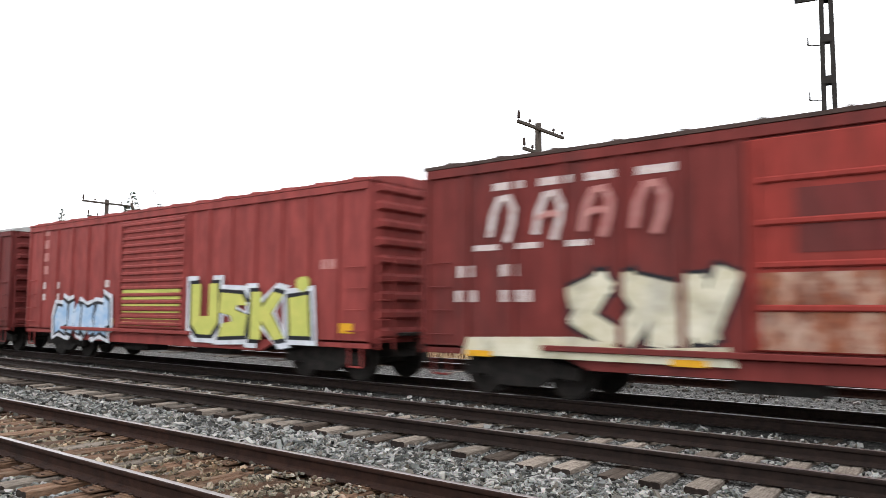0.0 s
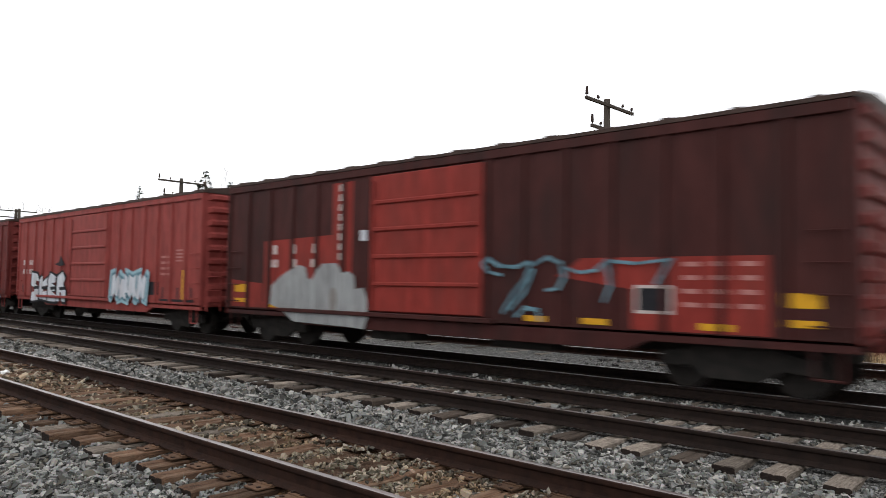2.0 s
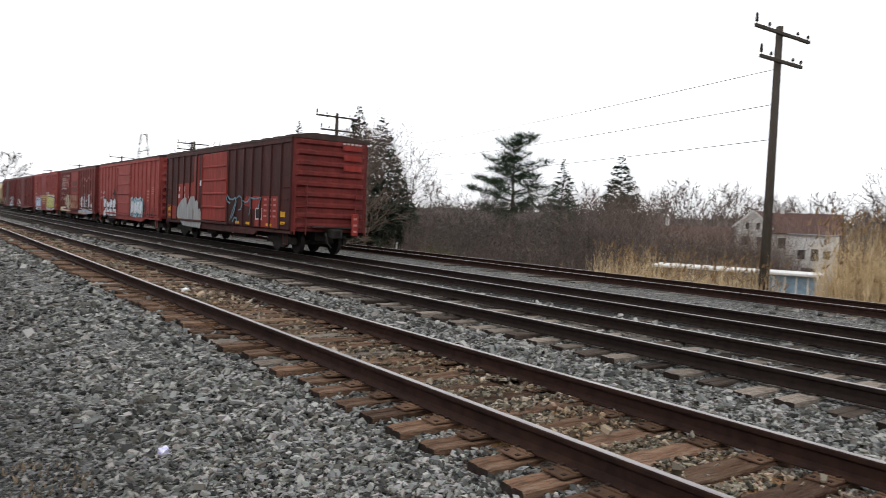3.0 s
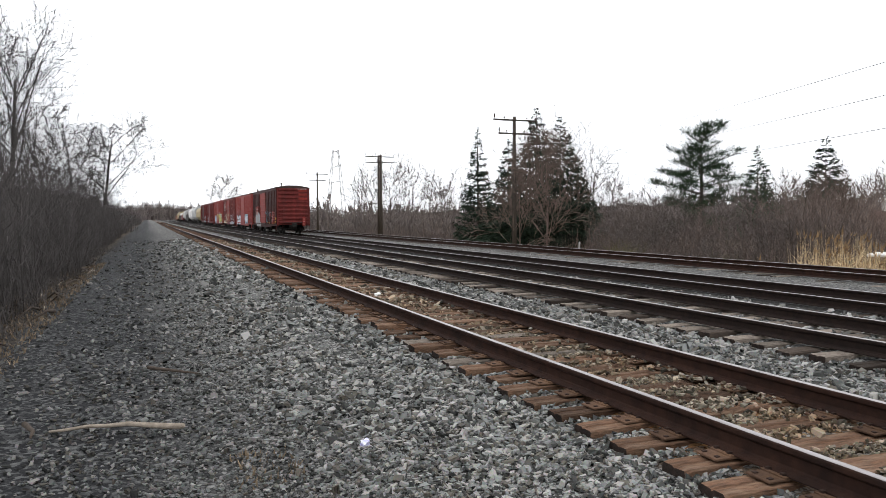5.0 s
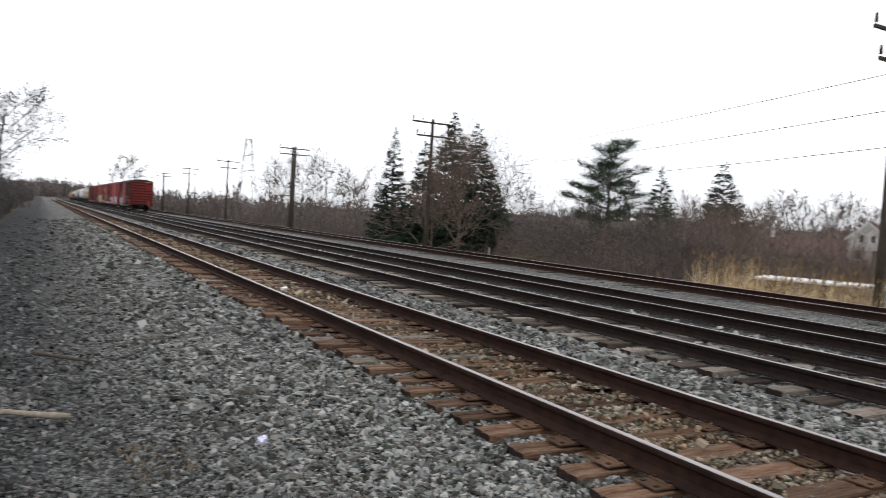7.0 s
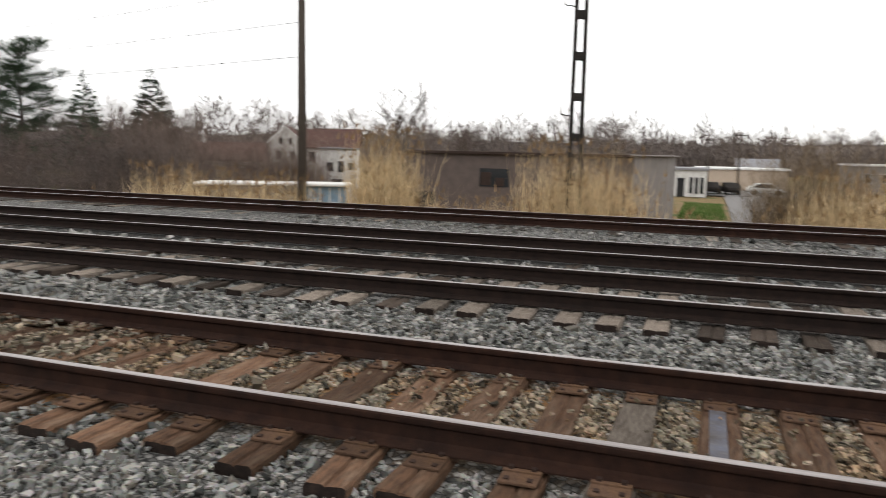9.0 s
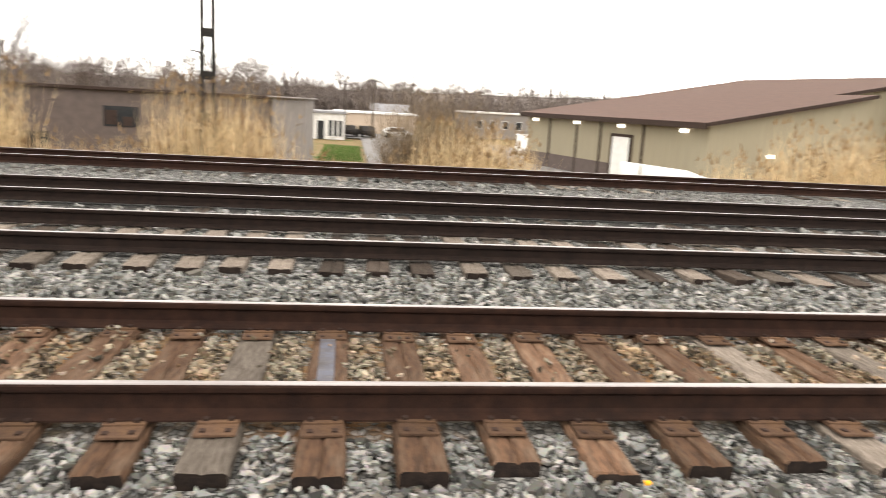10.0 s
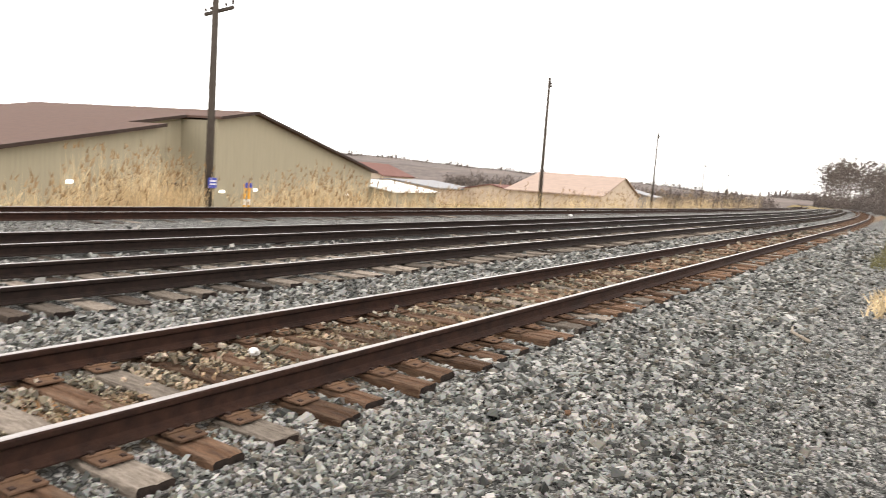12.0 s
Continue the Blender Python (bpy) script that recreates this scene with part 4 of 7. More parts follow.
def car_dark():
    """Last car: dark oxide brown with red repaint, silver splash and a red marker on its end."""
    c = boxcar("dark brown boxcar with bright red door and silver graffiti splash", P_BROWN, P_ROOFDARK, P_RED, P_BRIGHT)
    patch(c, "repainted_panel", [(-5.85, 0.9), (-2.45, 0.9), (-2.45, 3.78), (-3.15, 3.78), (-3.15, 2.62), (-5.85, 2.55)], P_BRIGHT, 0.002, "bright red repainted panel")
    patch(c, "repainted_panel", [(-7.3, 0.9), (-5.9, 0.9), (-5.9, 1.5), (-7.3, 1.6)], P_BRIGHT, 0.002)
    patch(c, "repainted_panel", [(4.3, 0.88), (6.4, 0.88), (6.4, 2.0), (3.4, 2.0), (2.9, 1.7), (4.3, 1.5)], P_BRIGHT, 0.002, "bright red repainted panel")
    patch(c, "silver_splash", [(-5.45, 1.0), (-5.4, 1.45), (-5.0, 1.7), (-4.6, 1.85), (-4.3, 1.95), (-4.05, 1.9), (-3.95, 1.65), (-3.8, 1.6), (-3.6, 1.85), (-3.4, 1.97), (-2.9, 1.98), (-2.7, 1.75),
                               (-2.5, 1.8), (-2.3, 1.7), (-2.25, 1.4), (-1.98, 1.45), (-1.86, 1.2), (-1.84, 0.8), (-1.95, 0.56), (-2.3, 0.58), (-4.5, 0.62), (-5.0, 0.9)], P_SILVERTAG, 0.066, "silver spray paint splash")
    patch(c, "silver_smear", blob(-3.0, 1.15, 0.14, 0.3, 5, 14), M_GREYWALL, 0.069)
    for x in (-5.46, -4.7, -3.87):
        marks(c, x, 2.22, 1, 0.22, 0.17)
        marks(c, x - 0.05, 1.9, 2, 0.19, 0.11, 0.04)
    marks(c, -2.92, 2.05, 8, 0.15, 0.19, 0.07, up=True)
    part("placard", boxes((-2.1, -1.9, -W2 - 0.075, -W2 - 0.06, 2.45, 2.68)), P_WHITETAG, c, "small white placard")
    for x in (-7.15, 6.55):
        marks(c, x, 1.28, 1, 0.2, 0.5, mat=P_YELLOW)
        marks(c, x, 1.02, 1, 0.1, 0.5, mat=P_YELLOW)
    for x in (-5.7, 2.2, 3.4, 5.4):
        marks(c, x, 0.92, 1, 0.1, 0.5, mat=P_YELLOW)
    for i in range(3):
        for k in range(4):
            marks(c, 5.15 + 0.42 * i, 1.25 + 0.2 * k, 1, 0.07, 0.26, mat=P_FADED)
    spray(c, [[(1.75, 1.72), (1.45, 1.78), (1.32, 1.92), (1.45, 2.02), (1.72, 1.88), (2.1, 1.86), (2.35, 1.95)], [(2.4, 1.92), (2.3, 1.65), (2.0, 1.35), (1.8, 1.05)],
              [(2.45, 1.8), (2.25, 1.4), (1.95, 1.12)], [(2.45, 1.9), (2.75, 2.02), (3.02, 1.92), (3.1, 1.7), (2.98, 1.5), (2.75, 1.46)], [(2.1, 1.0), (2.3, 1.15), (2.55, 1.12), (2.6, 0.95)]], P_DARKTEAL, 0.062)
    spray(c, [[(3.1, 1.85), (3.4, 1.76), (3.7, 1.8), (3.9, 1.95), (4.4, 1.9), (5.0, 1.96)], [(3.9, 1.92), (3.96, 1.55), (3.85, 1.3)], [(4.95, 1.92), (4.75, 1.6)]], P_DARKTEAL, 0.05)
    part("notice_plate", boxes((4.42, 4.94, -W2 - 0.012, -W2 - 0.004, 1.18, 1.52)), P_BLACKTAG, c)
    part("notice_frame", boxes((4.37, 4.99, -W2 - 0.009, -W2 - 0.003, 1.13, 1.57)), P_STENCIL, c)
    for k in range(2):
        marks(c, 4.48, 1.24 + 0.13 * k, 3, 0.05, 0.1, 0.05)
    # end: bright corner and lettering bar
    part("repainted_end_panel", boxes((L2 + 0.097, L2 + 0.10, 0.45, W2 - 0.26, 3.0, 3.2), (L2 + 0.097, L2 + 0.10, 0.45, W2 - 0.26, 3.36, 3.56), (L2 + 0.097, L2 + 0.10, 0.4, W2 - 0.26, 3.72, 3.9)), P_BRIGHT, c)
    part("end_mark", boxes(*[(L2 + 0.101, L2 + 0.105, 0.4 + 0.16 * i, 0.51 + 0.16 * i, 3.92, 3.98) for i in range(5)]), P_STENCIL, c)
    part("end_marker", boxes((L2 + 0.28, L2 + 0.36, W2 - 0.72, W2 - 0.46, 0.72, 1.5), bevel=0.02), P_BRIGHT, c, "red end-of-train marker with white stripes")
    for i in range(3):
        part("marker_stripe", boxes((L2 + 0.36, L2 + 0.367, W2 - 0.66, W2 - 0.52, 0.84 + 0.22 * i, 0.91 + 0.22 * i)), P_FADED, c)
    return c


def car_bleached():
    c = boxcar("sun-bleached red boxcar with white and teal graffiti", P_PINK2, P_ROOFDARK, P_PINK2, P_PINK2)
    for x, w in ((-6.9, 2), (-6.2, 2)):
        marks(c, x, 2.1, w, 0.2, 0.15, 0.06)
        marks(c, x, 1.74, w + 1, 0.2, 0.12, 0.04)
    lettering(c, "SCER", -5.75, -2.15, 0.66, 1.85, P_WHITETAG, P_BLACKTAG, "white graffiti letters outlined in black", seed=3, band=P_BLACKTAG)
    lettering(c, "1231", 1.75, 4.25, 0.96, 1.75, P_WHITETAG, P_DARKTEAL, "jagged white graffiti on a teal cloud", glow=P_TEAL, seed=6)
    patch(c, "soot_smear", [(-3.3, 2.1), (-2.9, 2.2), (-2.75, 2.42), (-2.62, 2.3), (-2.35, 2.08), (-2.8, 2.02)], P_BLACKTAG, 0.058)
    for u, v in ((-6.9, 1.0), (-5.95, 1.0), (5.2, 1.02), (6.1, 1.02), (6.9, 1.02)):
        patch(c, "scorch_line", [(u, v), (u + 0.08, v), (u + 0.08, v + 0.3), (u, v + 0.34)], P_BLACKTAG, 0.003)
    part("notice_plate", boxes((4.3, 4.95, -W2 - 0.012, -W2 - 0.004, 1.1, 1.5)), P_BLACKTAG, c)
    for k in range(3):
        marks(c, 4.38, 1.16 + 0.11 * k, 3, 0.045, 0.12, 0.05)
    marks(c, 4.15, 1.05, 1, 0.45, 0.12, mat=P_YELLOW)
    marks(c, 6.4, 1.0, 1, 0.85, 0.16, mat=P_YELLOW)
    for k in range(4):
        marks(c, 5.1, 1.7 + 0.17 * k, 2, 0.07, 0.28, 0.12, mat=P_FADED)
        marks(c, 6.0, 2.1 + 0.1 * k, 1, 0.05, 0.4, mat=P_FADED)
    patch(c, "grime_line", [(5.05, 0.93), (7.1, 0.93), (7.1, 1.0), (5.05, 1.0)], P_BLACKTAG, 0.003)
    marks(c, -1.1, 3.3, 1, 0.05, 1.6, mat=P_FADED)
    return c


def car_grimy():
    c = boxcar("grimy red boxcar, rusty door, big white graffiti", P_RED, P_ROOFDARK, P_RED, P_BRIGHT)
    # worn big lettering is now only bars
    for i, x in enumerate((-6.0, -5.1, -4.25, -3.4)):
        marks(c, x, 3.52, 1, 0.13, 0.6)
        patch(c, "worn_letter", ribbon([(x - 0.04, 2.72), (x + 0.03, 3.1), (x + 0.16, 3.36), (x + 0.34, 3.38), (x + 0.44, 3.16), (x + 0.40, 2.9), (x + 0.30, 2.62)], 0.13), P_STENCIL if i < 2 else P_FADED, 0.0575 + 0.0002 * i)
        if i in (1, 2):
            patch(c, "worn_letter", ribbon([(x + 0.02, 2.98), (x + 0.22, 3.06), (x + 0.40, 3.0)], 0.10), P_FADED, 0.0592 + 0.0002 * i)
    for x in (-6.4, -5.6, -4.7):
        marks(c, x, 2.5, 1, 0.1, 0.5)
    marks(c, -6.75, 2.05, 2, 0.2, 0.14, 0.05)
    marks(c, -5.85, 2.05, 2, 0.2, 0.14, 0.05)
    marks(c, -6.8, 1.62, 3, 0.2, 0.12, 0.04)
    marks(c, -5.85, 1.62, 4, 0.2, 0.12, 0.04)
    for x, z in ((1.9, 3.05), (2.6, 3.2), (3.3, 3.1), (4.1, 3.0), (4.7, 3.2), (5.4, 3.1)):
        marks(c, x, z, 1, 0.16, 0.42, mat=P_FADED)
    marks(c, 2.9, 2.65, 1, 0.09, 0.6, mat=P_FADED)
    graffiti(c, -4.6, -2.0, 1.0, 2.0, P_CREAM, P_BLACKTAG, 22, 3, "cream graffiti letters", weight=0.4)
    patch(c, "whitewash", [(-6.6, 0.72), (-2.0, 0.72), (-2.1, 1.0), (-3.6, 0.92), (-4.4, 1.08), (-6.5, 1.02)], P_CREAM, 0.065, "smeared cream graffiti base")
    for pts in ([(1.9, 0.95), (1.8, 1.72), (2.3, 1.8), (3.1, 2.08), (3.15, 0.95)], [(3.32, 0.95), (3.5, 2.15), (4.0, 2.05), (4.2, 0.95)],
                [(4.2, 1.62), (4.55, 1.72), (4.98, 1.9), (4.92, 1.5), (4.6, 1.35)], [(5.05, 0.95), (5.02, 2.08), (5.3, 2.06), (5.6, 2.16), (5.8, 0.95)],
                [(5.95, 0.95), (6.0, 1.3), (6.35, 1.45), (6.6, 1.5), (6.6, 0.95)]):
        mx, mz = sum(q[0] for q in pts) / len(pts), sum(q[1] for q in pts) / len(pts)
        patch(c, "graffiti_outline", [(mx + (u - mx) * 1.12, mz + (v - mz) * 1.06) for u, v in pts], P_BLACKTAG, 0.004)
        patch(c, "graffiti_block", pts, P_WHITETAG, 0.007, "large white block graffiti")
    scrawl(c, 1.6, 6.6, 1.0, 2.3, P_FADED, 77, 12, 0.05)
    patch(c, "whitewash", [(1.6, 0.66), (4.4, 0.6), (6.9, 0.72), (6.9, 0.86), (5.6, 0.9), (4.4, 1.0), (3.0, 0.93), (1.6, 0.86)], P_DIRTYBLUE, 0.065, "pale blue graffiti base")
    patch(c, "grime_line", [(2.2, 1.02), (6.8, 1.02), (6.8, 1.12), (2.2, 1.12)], P_BLACKTAG, 0.012)
    part("notice_plate", boxes((4.0, 4.7, -W2 - 0.022, -W2 - 0.004, 1.1, 1.5)), P_BLACKTAG, c)
    for k in range(3):
        part("notice_line", boxes((4.08, 4.62 - 0.1 * k, -W2 - 0.028, -W2 - 0.0225, 1.16 + 0.11 * k, 1.205 + 0.11 * k)), P_STENCIL, c)
    for x in (-6.5, -2.9, 2.0, 3.6):
        part("reflector", boxes((x, x + 0.5, -W2 - 0.08, -W2 - 0.07, 0.70, 0.80)), P_YELLOW, c)
    part("rusty_door_panel", boxes((-1.72, 1.22, -W2 - 0.080, -W2 - 0.0755, 0.98, 2.0)), P_RUST, c, "rust-streaked lower door panel")
    part("scorched_door_panel", boxes((-1.2, 0.9, -W2 - 0.080, -W2 - 0.0755, 2.25, 3.1)), P_MAROON, c)
    return c


def car_faded():
    c = boxcar("faded red boxcar, louvred door, yellow-green graffiti", P_PINK, P_PINK, P_PINK, P_PINK, louvred=True)
    lettering(c, "USKI", 1.55, 6.15, 0.86, 2.02, P_LIME, P_BLACKTAG, "yellow-green graffiti letters outlined in black", glow=P_WHITETAG, seed=44)
    patch(c, "graffiti_dot", blob(5.62, 2.0, 0.22, 0.17, 5, 12), P_LIME, 0.066)
    lettering(c, "2132", -5.5, -2.3, 0.72, 1.72, P_BLUETAG, P_BLACKTAG, "jagged light blue graffiti", glow=P_WHITETAG, seed=47)
    for i in range(6):
        part("graffiti_stroke", boxes((-1.6, 1.1, -W2 - 0.081, -W2 - 0.0755, 1.02 + 0.17 * i, 1.12 + 0.17 * i)), P_LIME, c)
    for x in (-6.6, -5.7, -2.75):
        marks(c, x, 2.05, 1, 0.2, 0.28)
        marks(c, x, 1.7, 1, 0.2, 0.28)
    marks(c, -6.5, 2.5, 4, 0.26, 0.3, 0.14, up=True, mat=P_FADED)
    marks(c, 0.2, 2.3, 1, 0.2, 0.35)
    for x in (-2.6, 6.6):
        marks(c, x, 1.0, 1, 0.2, 0.45, mat=P_YELLOW)
    marks(c, 6.1, 2.3, 2, 0.2, 0.2, 0.05, mat=P_FADED)
    return c


TRAIN_Y, SPEED, TAIL = TRACKS[2], 20.9, 39.2
train = [car_dark(), car_bleached(), car_grimy(), car_faded(),
         boxcar("maroon boxcar with pale roof", P_MAROON, P_GREY, P_MAROON, P_MAROON, louvred=True),
         boxcar("dark maroon boxcar with pale graffiti", P_MAROON, P_ROOFDARK, P_MAROON, P_BROWN)]
graffiti(train[4], -5.5, -2.2, 0.8, 1.7, P_WHITETAG, P_BLACKTAG, 61, 3, "white graffiti letters", weight=0.28)
graffiti(train[5], 2.0, 5.8, 0.8, 1.7, P_WHITETAG, P_TEAL, 64, 3, "white graffiti letters", weight=0.28)
graffiti(train[5], -5.8, -2.5, 0.8, 1.7, P_CREAM, P_BLACKTAG, 67, 3, "cream graffiti letters", weight=0.28)
train.append(hopper("tan covered hopper car", P_TAN, 3.7))
train += [hopper("pale grey covered hopper car", P_GREY, 4.1), hopper("white covered hopper car", M_OFFWHITE, 4.0)]
train += [gondola("black gondola car with a dark load", M_BLACK, M_DARKBROWN), hopper("pale grey covered hopper car", P_GREY, 3.8), gondola("rusty gondola car with a tan load", P_MAROON, P_TAN),
          gondola("black gondola car with white bundles", M_BLACK, M_OFFWHITE), hopper("tan covered hopper car", P_TAN, 3.6), gondola("rusty empty gondola car", P_RUST, None)]


def motions():
    """The train runs off to the west at a steady speed."""
    for k, car in enumerate(train):
        x = TAIL - L2 - 16.4 * k
        walk(car, [(t, pose(x - SPEED * t, TRAIN_Y, RAIL_TOP[2])) for t in (0.0, 3.0, 6.0, 9.0, 12.0)])


# ---------------------------------------------------------------- plants
def slivers(base, tip, width, rng):
    """Thin upright triangles from base points to tip points."""
    n = len(base)
    a = rng.uniform(0, 6.283, n)
    off = np.stack((np.cos(a), np.sin(a), np.zeros(n)), -1) * (np.asarray(width)[:, None] / 2)
    v = np.stack((base - off, base + off, tip), 1).reshape(-1, 3)
    return v


def tri_object(name, v, mats, parent=None, index=None):
    v = np.asarray(v, float).reshape(-1, 3)
    return from_arrays(name, v, np.arange(len(v)).reshape(-1, 3), mats, parent, index)


def thicket(name, label, spots, mat, seed, per=260, twig=0.02, category="brush", flare=0.65):
    """Leafless brush: many stems that fork into fine twigs. spots: x, y, radius, height."""
    rng = np.random.default_rng(seed)
    out = []
    for x, y, r, h, *level in spots:
        n = int(per)
        a, d = rng.uniform(0, 6.283, n), r * np.sqrt(rng.random(n))
        bx, by = x + d * np.cos(a), y + d * np.sin(a)
        bz = np.full(n, level[0] - 2.0) if level else np.array([ground_z(u, w) for u, w in zip(bx, by)]) - 0.05
        hh = h * (1 - 0.6 * (d / r) ** 2) * rng.beta(2.2, 1.6, n)
        base = np.stack((bx, by, bz), -1)
        tip = base + np.stack((rng.normal(0, 0.2, n) * hh, rng.normal(0, 0.2, n) * hh, hh), -1)
        out.append(slivers(base, tip, np.full(n, twig * 1.4) * (0.5 + hh / h), rng))
        for _ in range(5):
            f = rng.uniform(0.2, 0.95, n)[:, None]
            b2 = base + (tip - base) * f
            l2 = hh * rng.uniform(0.15, 0.4, n)
            t2 = b2 + np.stack((rng.normal(0, flare, n) * l2, rng.normal(0, flare, n) * l2, rng.uniform(0.65 - flare, 0.9, n) * l2), -1)
            out.append(slivers(b2, t2, np.full(n, twig), rng))
    return tagged(tri_object(name, np.concatenate(out), [mat]), label, category, kind="stuff")


def ribbons(lines, dist):
    """Tapered strips along polylines [(points, r0, r1)], never thinner than the eye could see from dist metres."""
    fine = max(0.003, 0.00024 * dist)
    out = []
    rng = random.Random(len(lines))
    for pts, r0, r1 in lines:
        k = len(pts) - 1
        w = Vector((rng.gauss(0, 1), rng.gauss(0, 1), rng.gauss(0, 1)))
        for i in range(k):
            a, b = pts[i], pts[i + 1]
            side = (b - a).cross(w)
            if side.length < 1e-6:
                continue
            side.normalize()
            ra, rb = (max(fine, r0 + (r1 - r0) * j / k) for j in (i, i + 1))
            if i == k - 1 and rb <= fine * 1.01:
                out.extend((a - side * ra, a + side * ra, b))
            else:
                out.extend((a - side * ra, a + side * ra, b + side * rb, a - side * ra, b + side * rb, b - side * rb))
    return [tuple(v) for v in out]


def bare_tree(x, y, h, seed, label, spread=0.5, trunk=0.014, mat=None, counts=(9, 6, 5, 4), fork=0.3, lean=(0, 0), rise=0.05):
    """Leafless tree of height h: a leader, limbs that leave it all the way up, and three orders of finer branches."""
    rng = random.Random(seed)
    tree = thing("bare_tree", label, "tree", "bare trees", pose(x, y, ground_z(x, y) - 0.1))
    lines = []

    def grow(p, d, length, r, level):
        k = 5 if level == 0 else 4 if level < 3 else 3
        pts, wob = [p], (0.05, 0.10, 0.12, 0.13, 0.13)[level]
        for i in range(k):
            d = (d + Vector((rng.gauss(0, wob), rng.gauss(0, wob), rng.gauss(0, wob) + rise))).normalized()
            pts.append(pts[-1] + d * length / k)
        end = 0.35 if level == 0 else 0.3
        lines.append((level, pts, r, r * end))
        if level >= len(counts):
            return
        turn = rng.uniform(0, 6.28)
        for j in range(counts[level]):
            lo = fork if level == 0 else 0.18
            f = lo + (0.98 - lo) * (j + rng.random()) / counts[level]
            q = min(k - 1, int(f * k))
            a, b = pts[q], pts[q + 1]
            axis = (b - a).normalized()
            turn += 2.4 + rng.uniform(-0.5, 0.5)
            out = Matrix.Rotation(turn, 3, axis) @ axis.orthogonal().normalized()
            ang = spread * rng.uniform(1.0, 1.75) * (1.15 - 0.3 * f)
            nd = axis * math.cos(ang) + out * math.sin(ang)
            ln = length * (0.72 if level == 0 else 0.66) * rng.uniform(0.7, 1.15) * (1.15 - 0.62 * f)
            grow(a.lerp(b, f * k - q), nd, ln, r * (1 - (1 - end) * f) * rng.uniform(0.42, 0.62), level + 1)
    grow(Vector((0, 0, 0)), Vector((lean[0], lean[1], 1)).normalized(), 1.0, trunk, 0)
    s = h / max(q.z for _, pts, _, _ in lines for q in pts)
    lines = [(lv, [q * s for q in pts], a * s, b * s) for lv, pts, a, b in lines]
    wood = bmesh.new()
    for lv, pts, a, b in lines:
        if lv < 2:
            k = len(pts) - 1
            for i in range(k):
                add_tube(wood, pts[i], pts[i + 1], a + (b - a) * i / k, a + (b - a) * (i + 1) / k, 7 if lv == 0 else 5)
    part("trunk", wood, mat or M_BARK, tree, smooth=True)
    tri_object("crown", ribbons([(p, a, b) for lv, p, a, b in lines if lv >= 2], math.hypot(x, y)), [M_TWIG if mat is None else mat], tree)
    return tree


def spruce(x, y, h, r, seed, label, mat=None, dense=1.0, droop=0.3, bare=0.05):
    """Conifer: straight trunk, boughs all round it from top to foot, each carrying drooping needle sprays."""
    rng = np.random.default_rng(seed)
    tree = thing("spruce", label, "tree", "conifers", pose(x, y, ground_z(x, y) - 0.1))
    part("trunk", tubes(((0, 0, 0), (0, 0, h * 0.97), h * 0.015, 0.02), sides=7), M_BARK, tree)
    tris = []
    n = int(46 * h * dense)
    f = 1 - (1 - bare) * rng.uniform(0.0008, 1.0, n) ** 0.78
    for k in range(n):
        a = 2.39996 * k + rng.normal(0, 0.3)
        reach = r * (1 - f[k]) ** 0.9 * rng.choice((0.75, 0.9, 1.0, 1.1)) * rng.uniform(0.9, 1.1) + 0.08
        d = np.array((math.cos(a), math.sin(a), 0.0))
        side = np.array((-d[1], d[0], 0.0))
        p0 = np.array((0, 0, h * f[k]))
        ns = int(8 + 11 * reach)
        t = np.sqrt(rng.uniform(0.03, 1.0, ns))
        b = p0 + d * (reach * t)[:, None]
        b[:, 2] += reach * (-droop * np.sin(t * 2.2) * 1.0 + 0.16 * t * t)
        ln = (0.16 + 0.19 * np.minimum(reach, 1.6)) * rng.uniform(0.6, 1.4, ns)
        dirs = d[None] * rng.uniform(0.2, 1.0, ns)[:, None] + side[None] * rng.normal(0, 0.6, ns)[:, None]
        dirs[:, 2] += rng.normal(-0.28, 0.2, ns)
        tris.append(slivers(b, b + dirs * ln[:, None], 0.08 + 0.05 * rng.random(ns) + 0.035 * min(reach, 2.0), rng))
    top = np.repeat([[0, 0, h * 0.95]], 8, 0)
    tris.append(slivers(top, top + np.column_stack((rng.normal(0, 0.09, 8), rng.normal(0, 0.09, 8), rng.uniform(0.3, 0.62, 8))), np.full(8, 0.07), rng))
    tri_object("crown", np.concatenate(tris), [mat or M_NEEDLE], tree)
    return tree


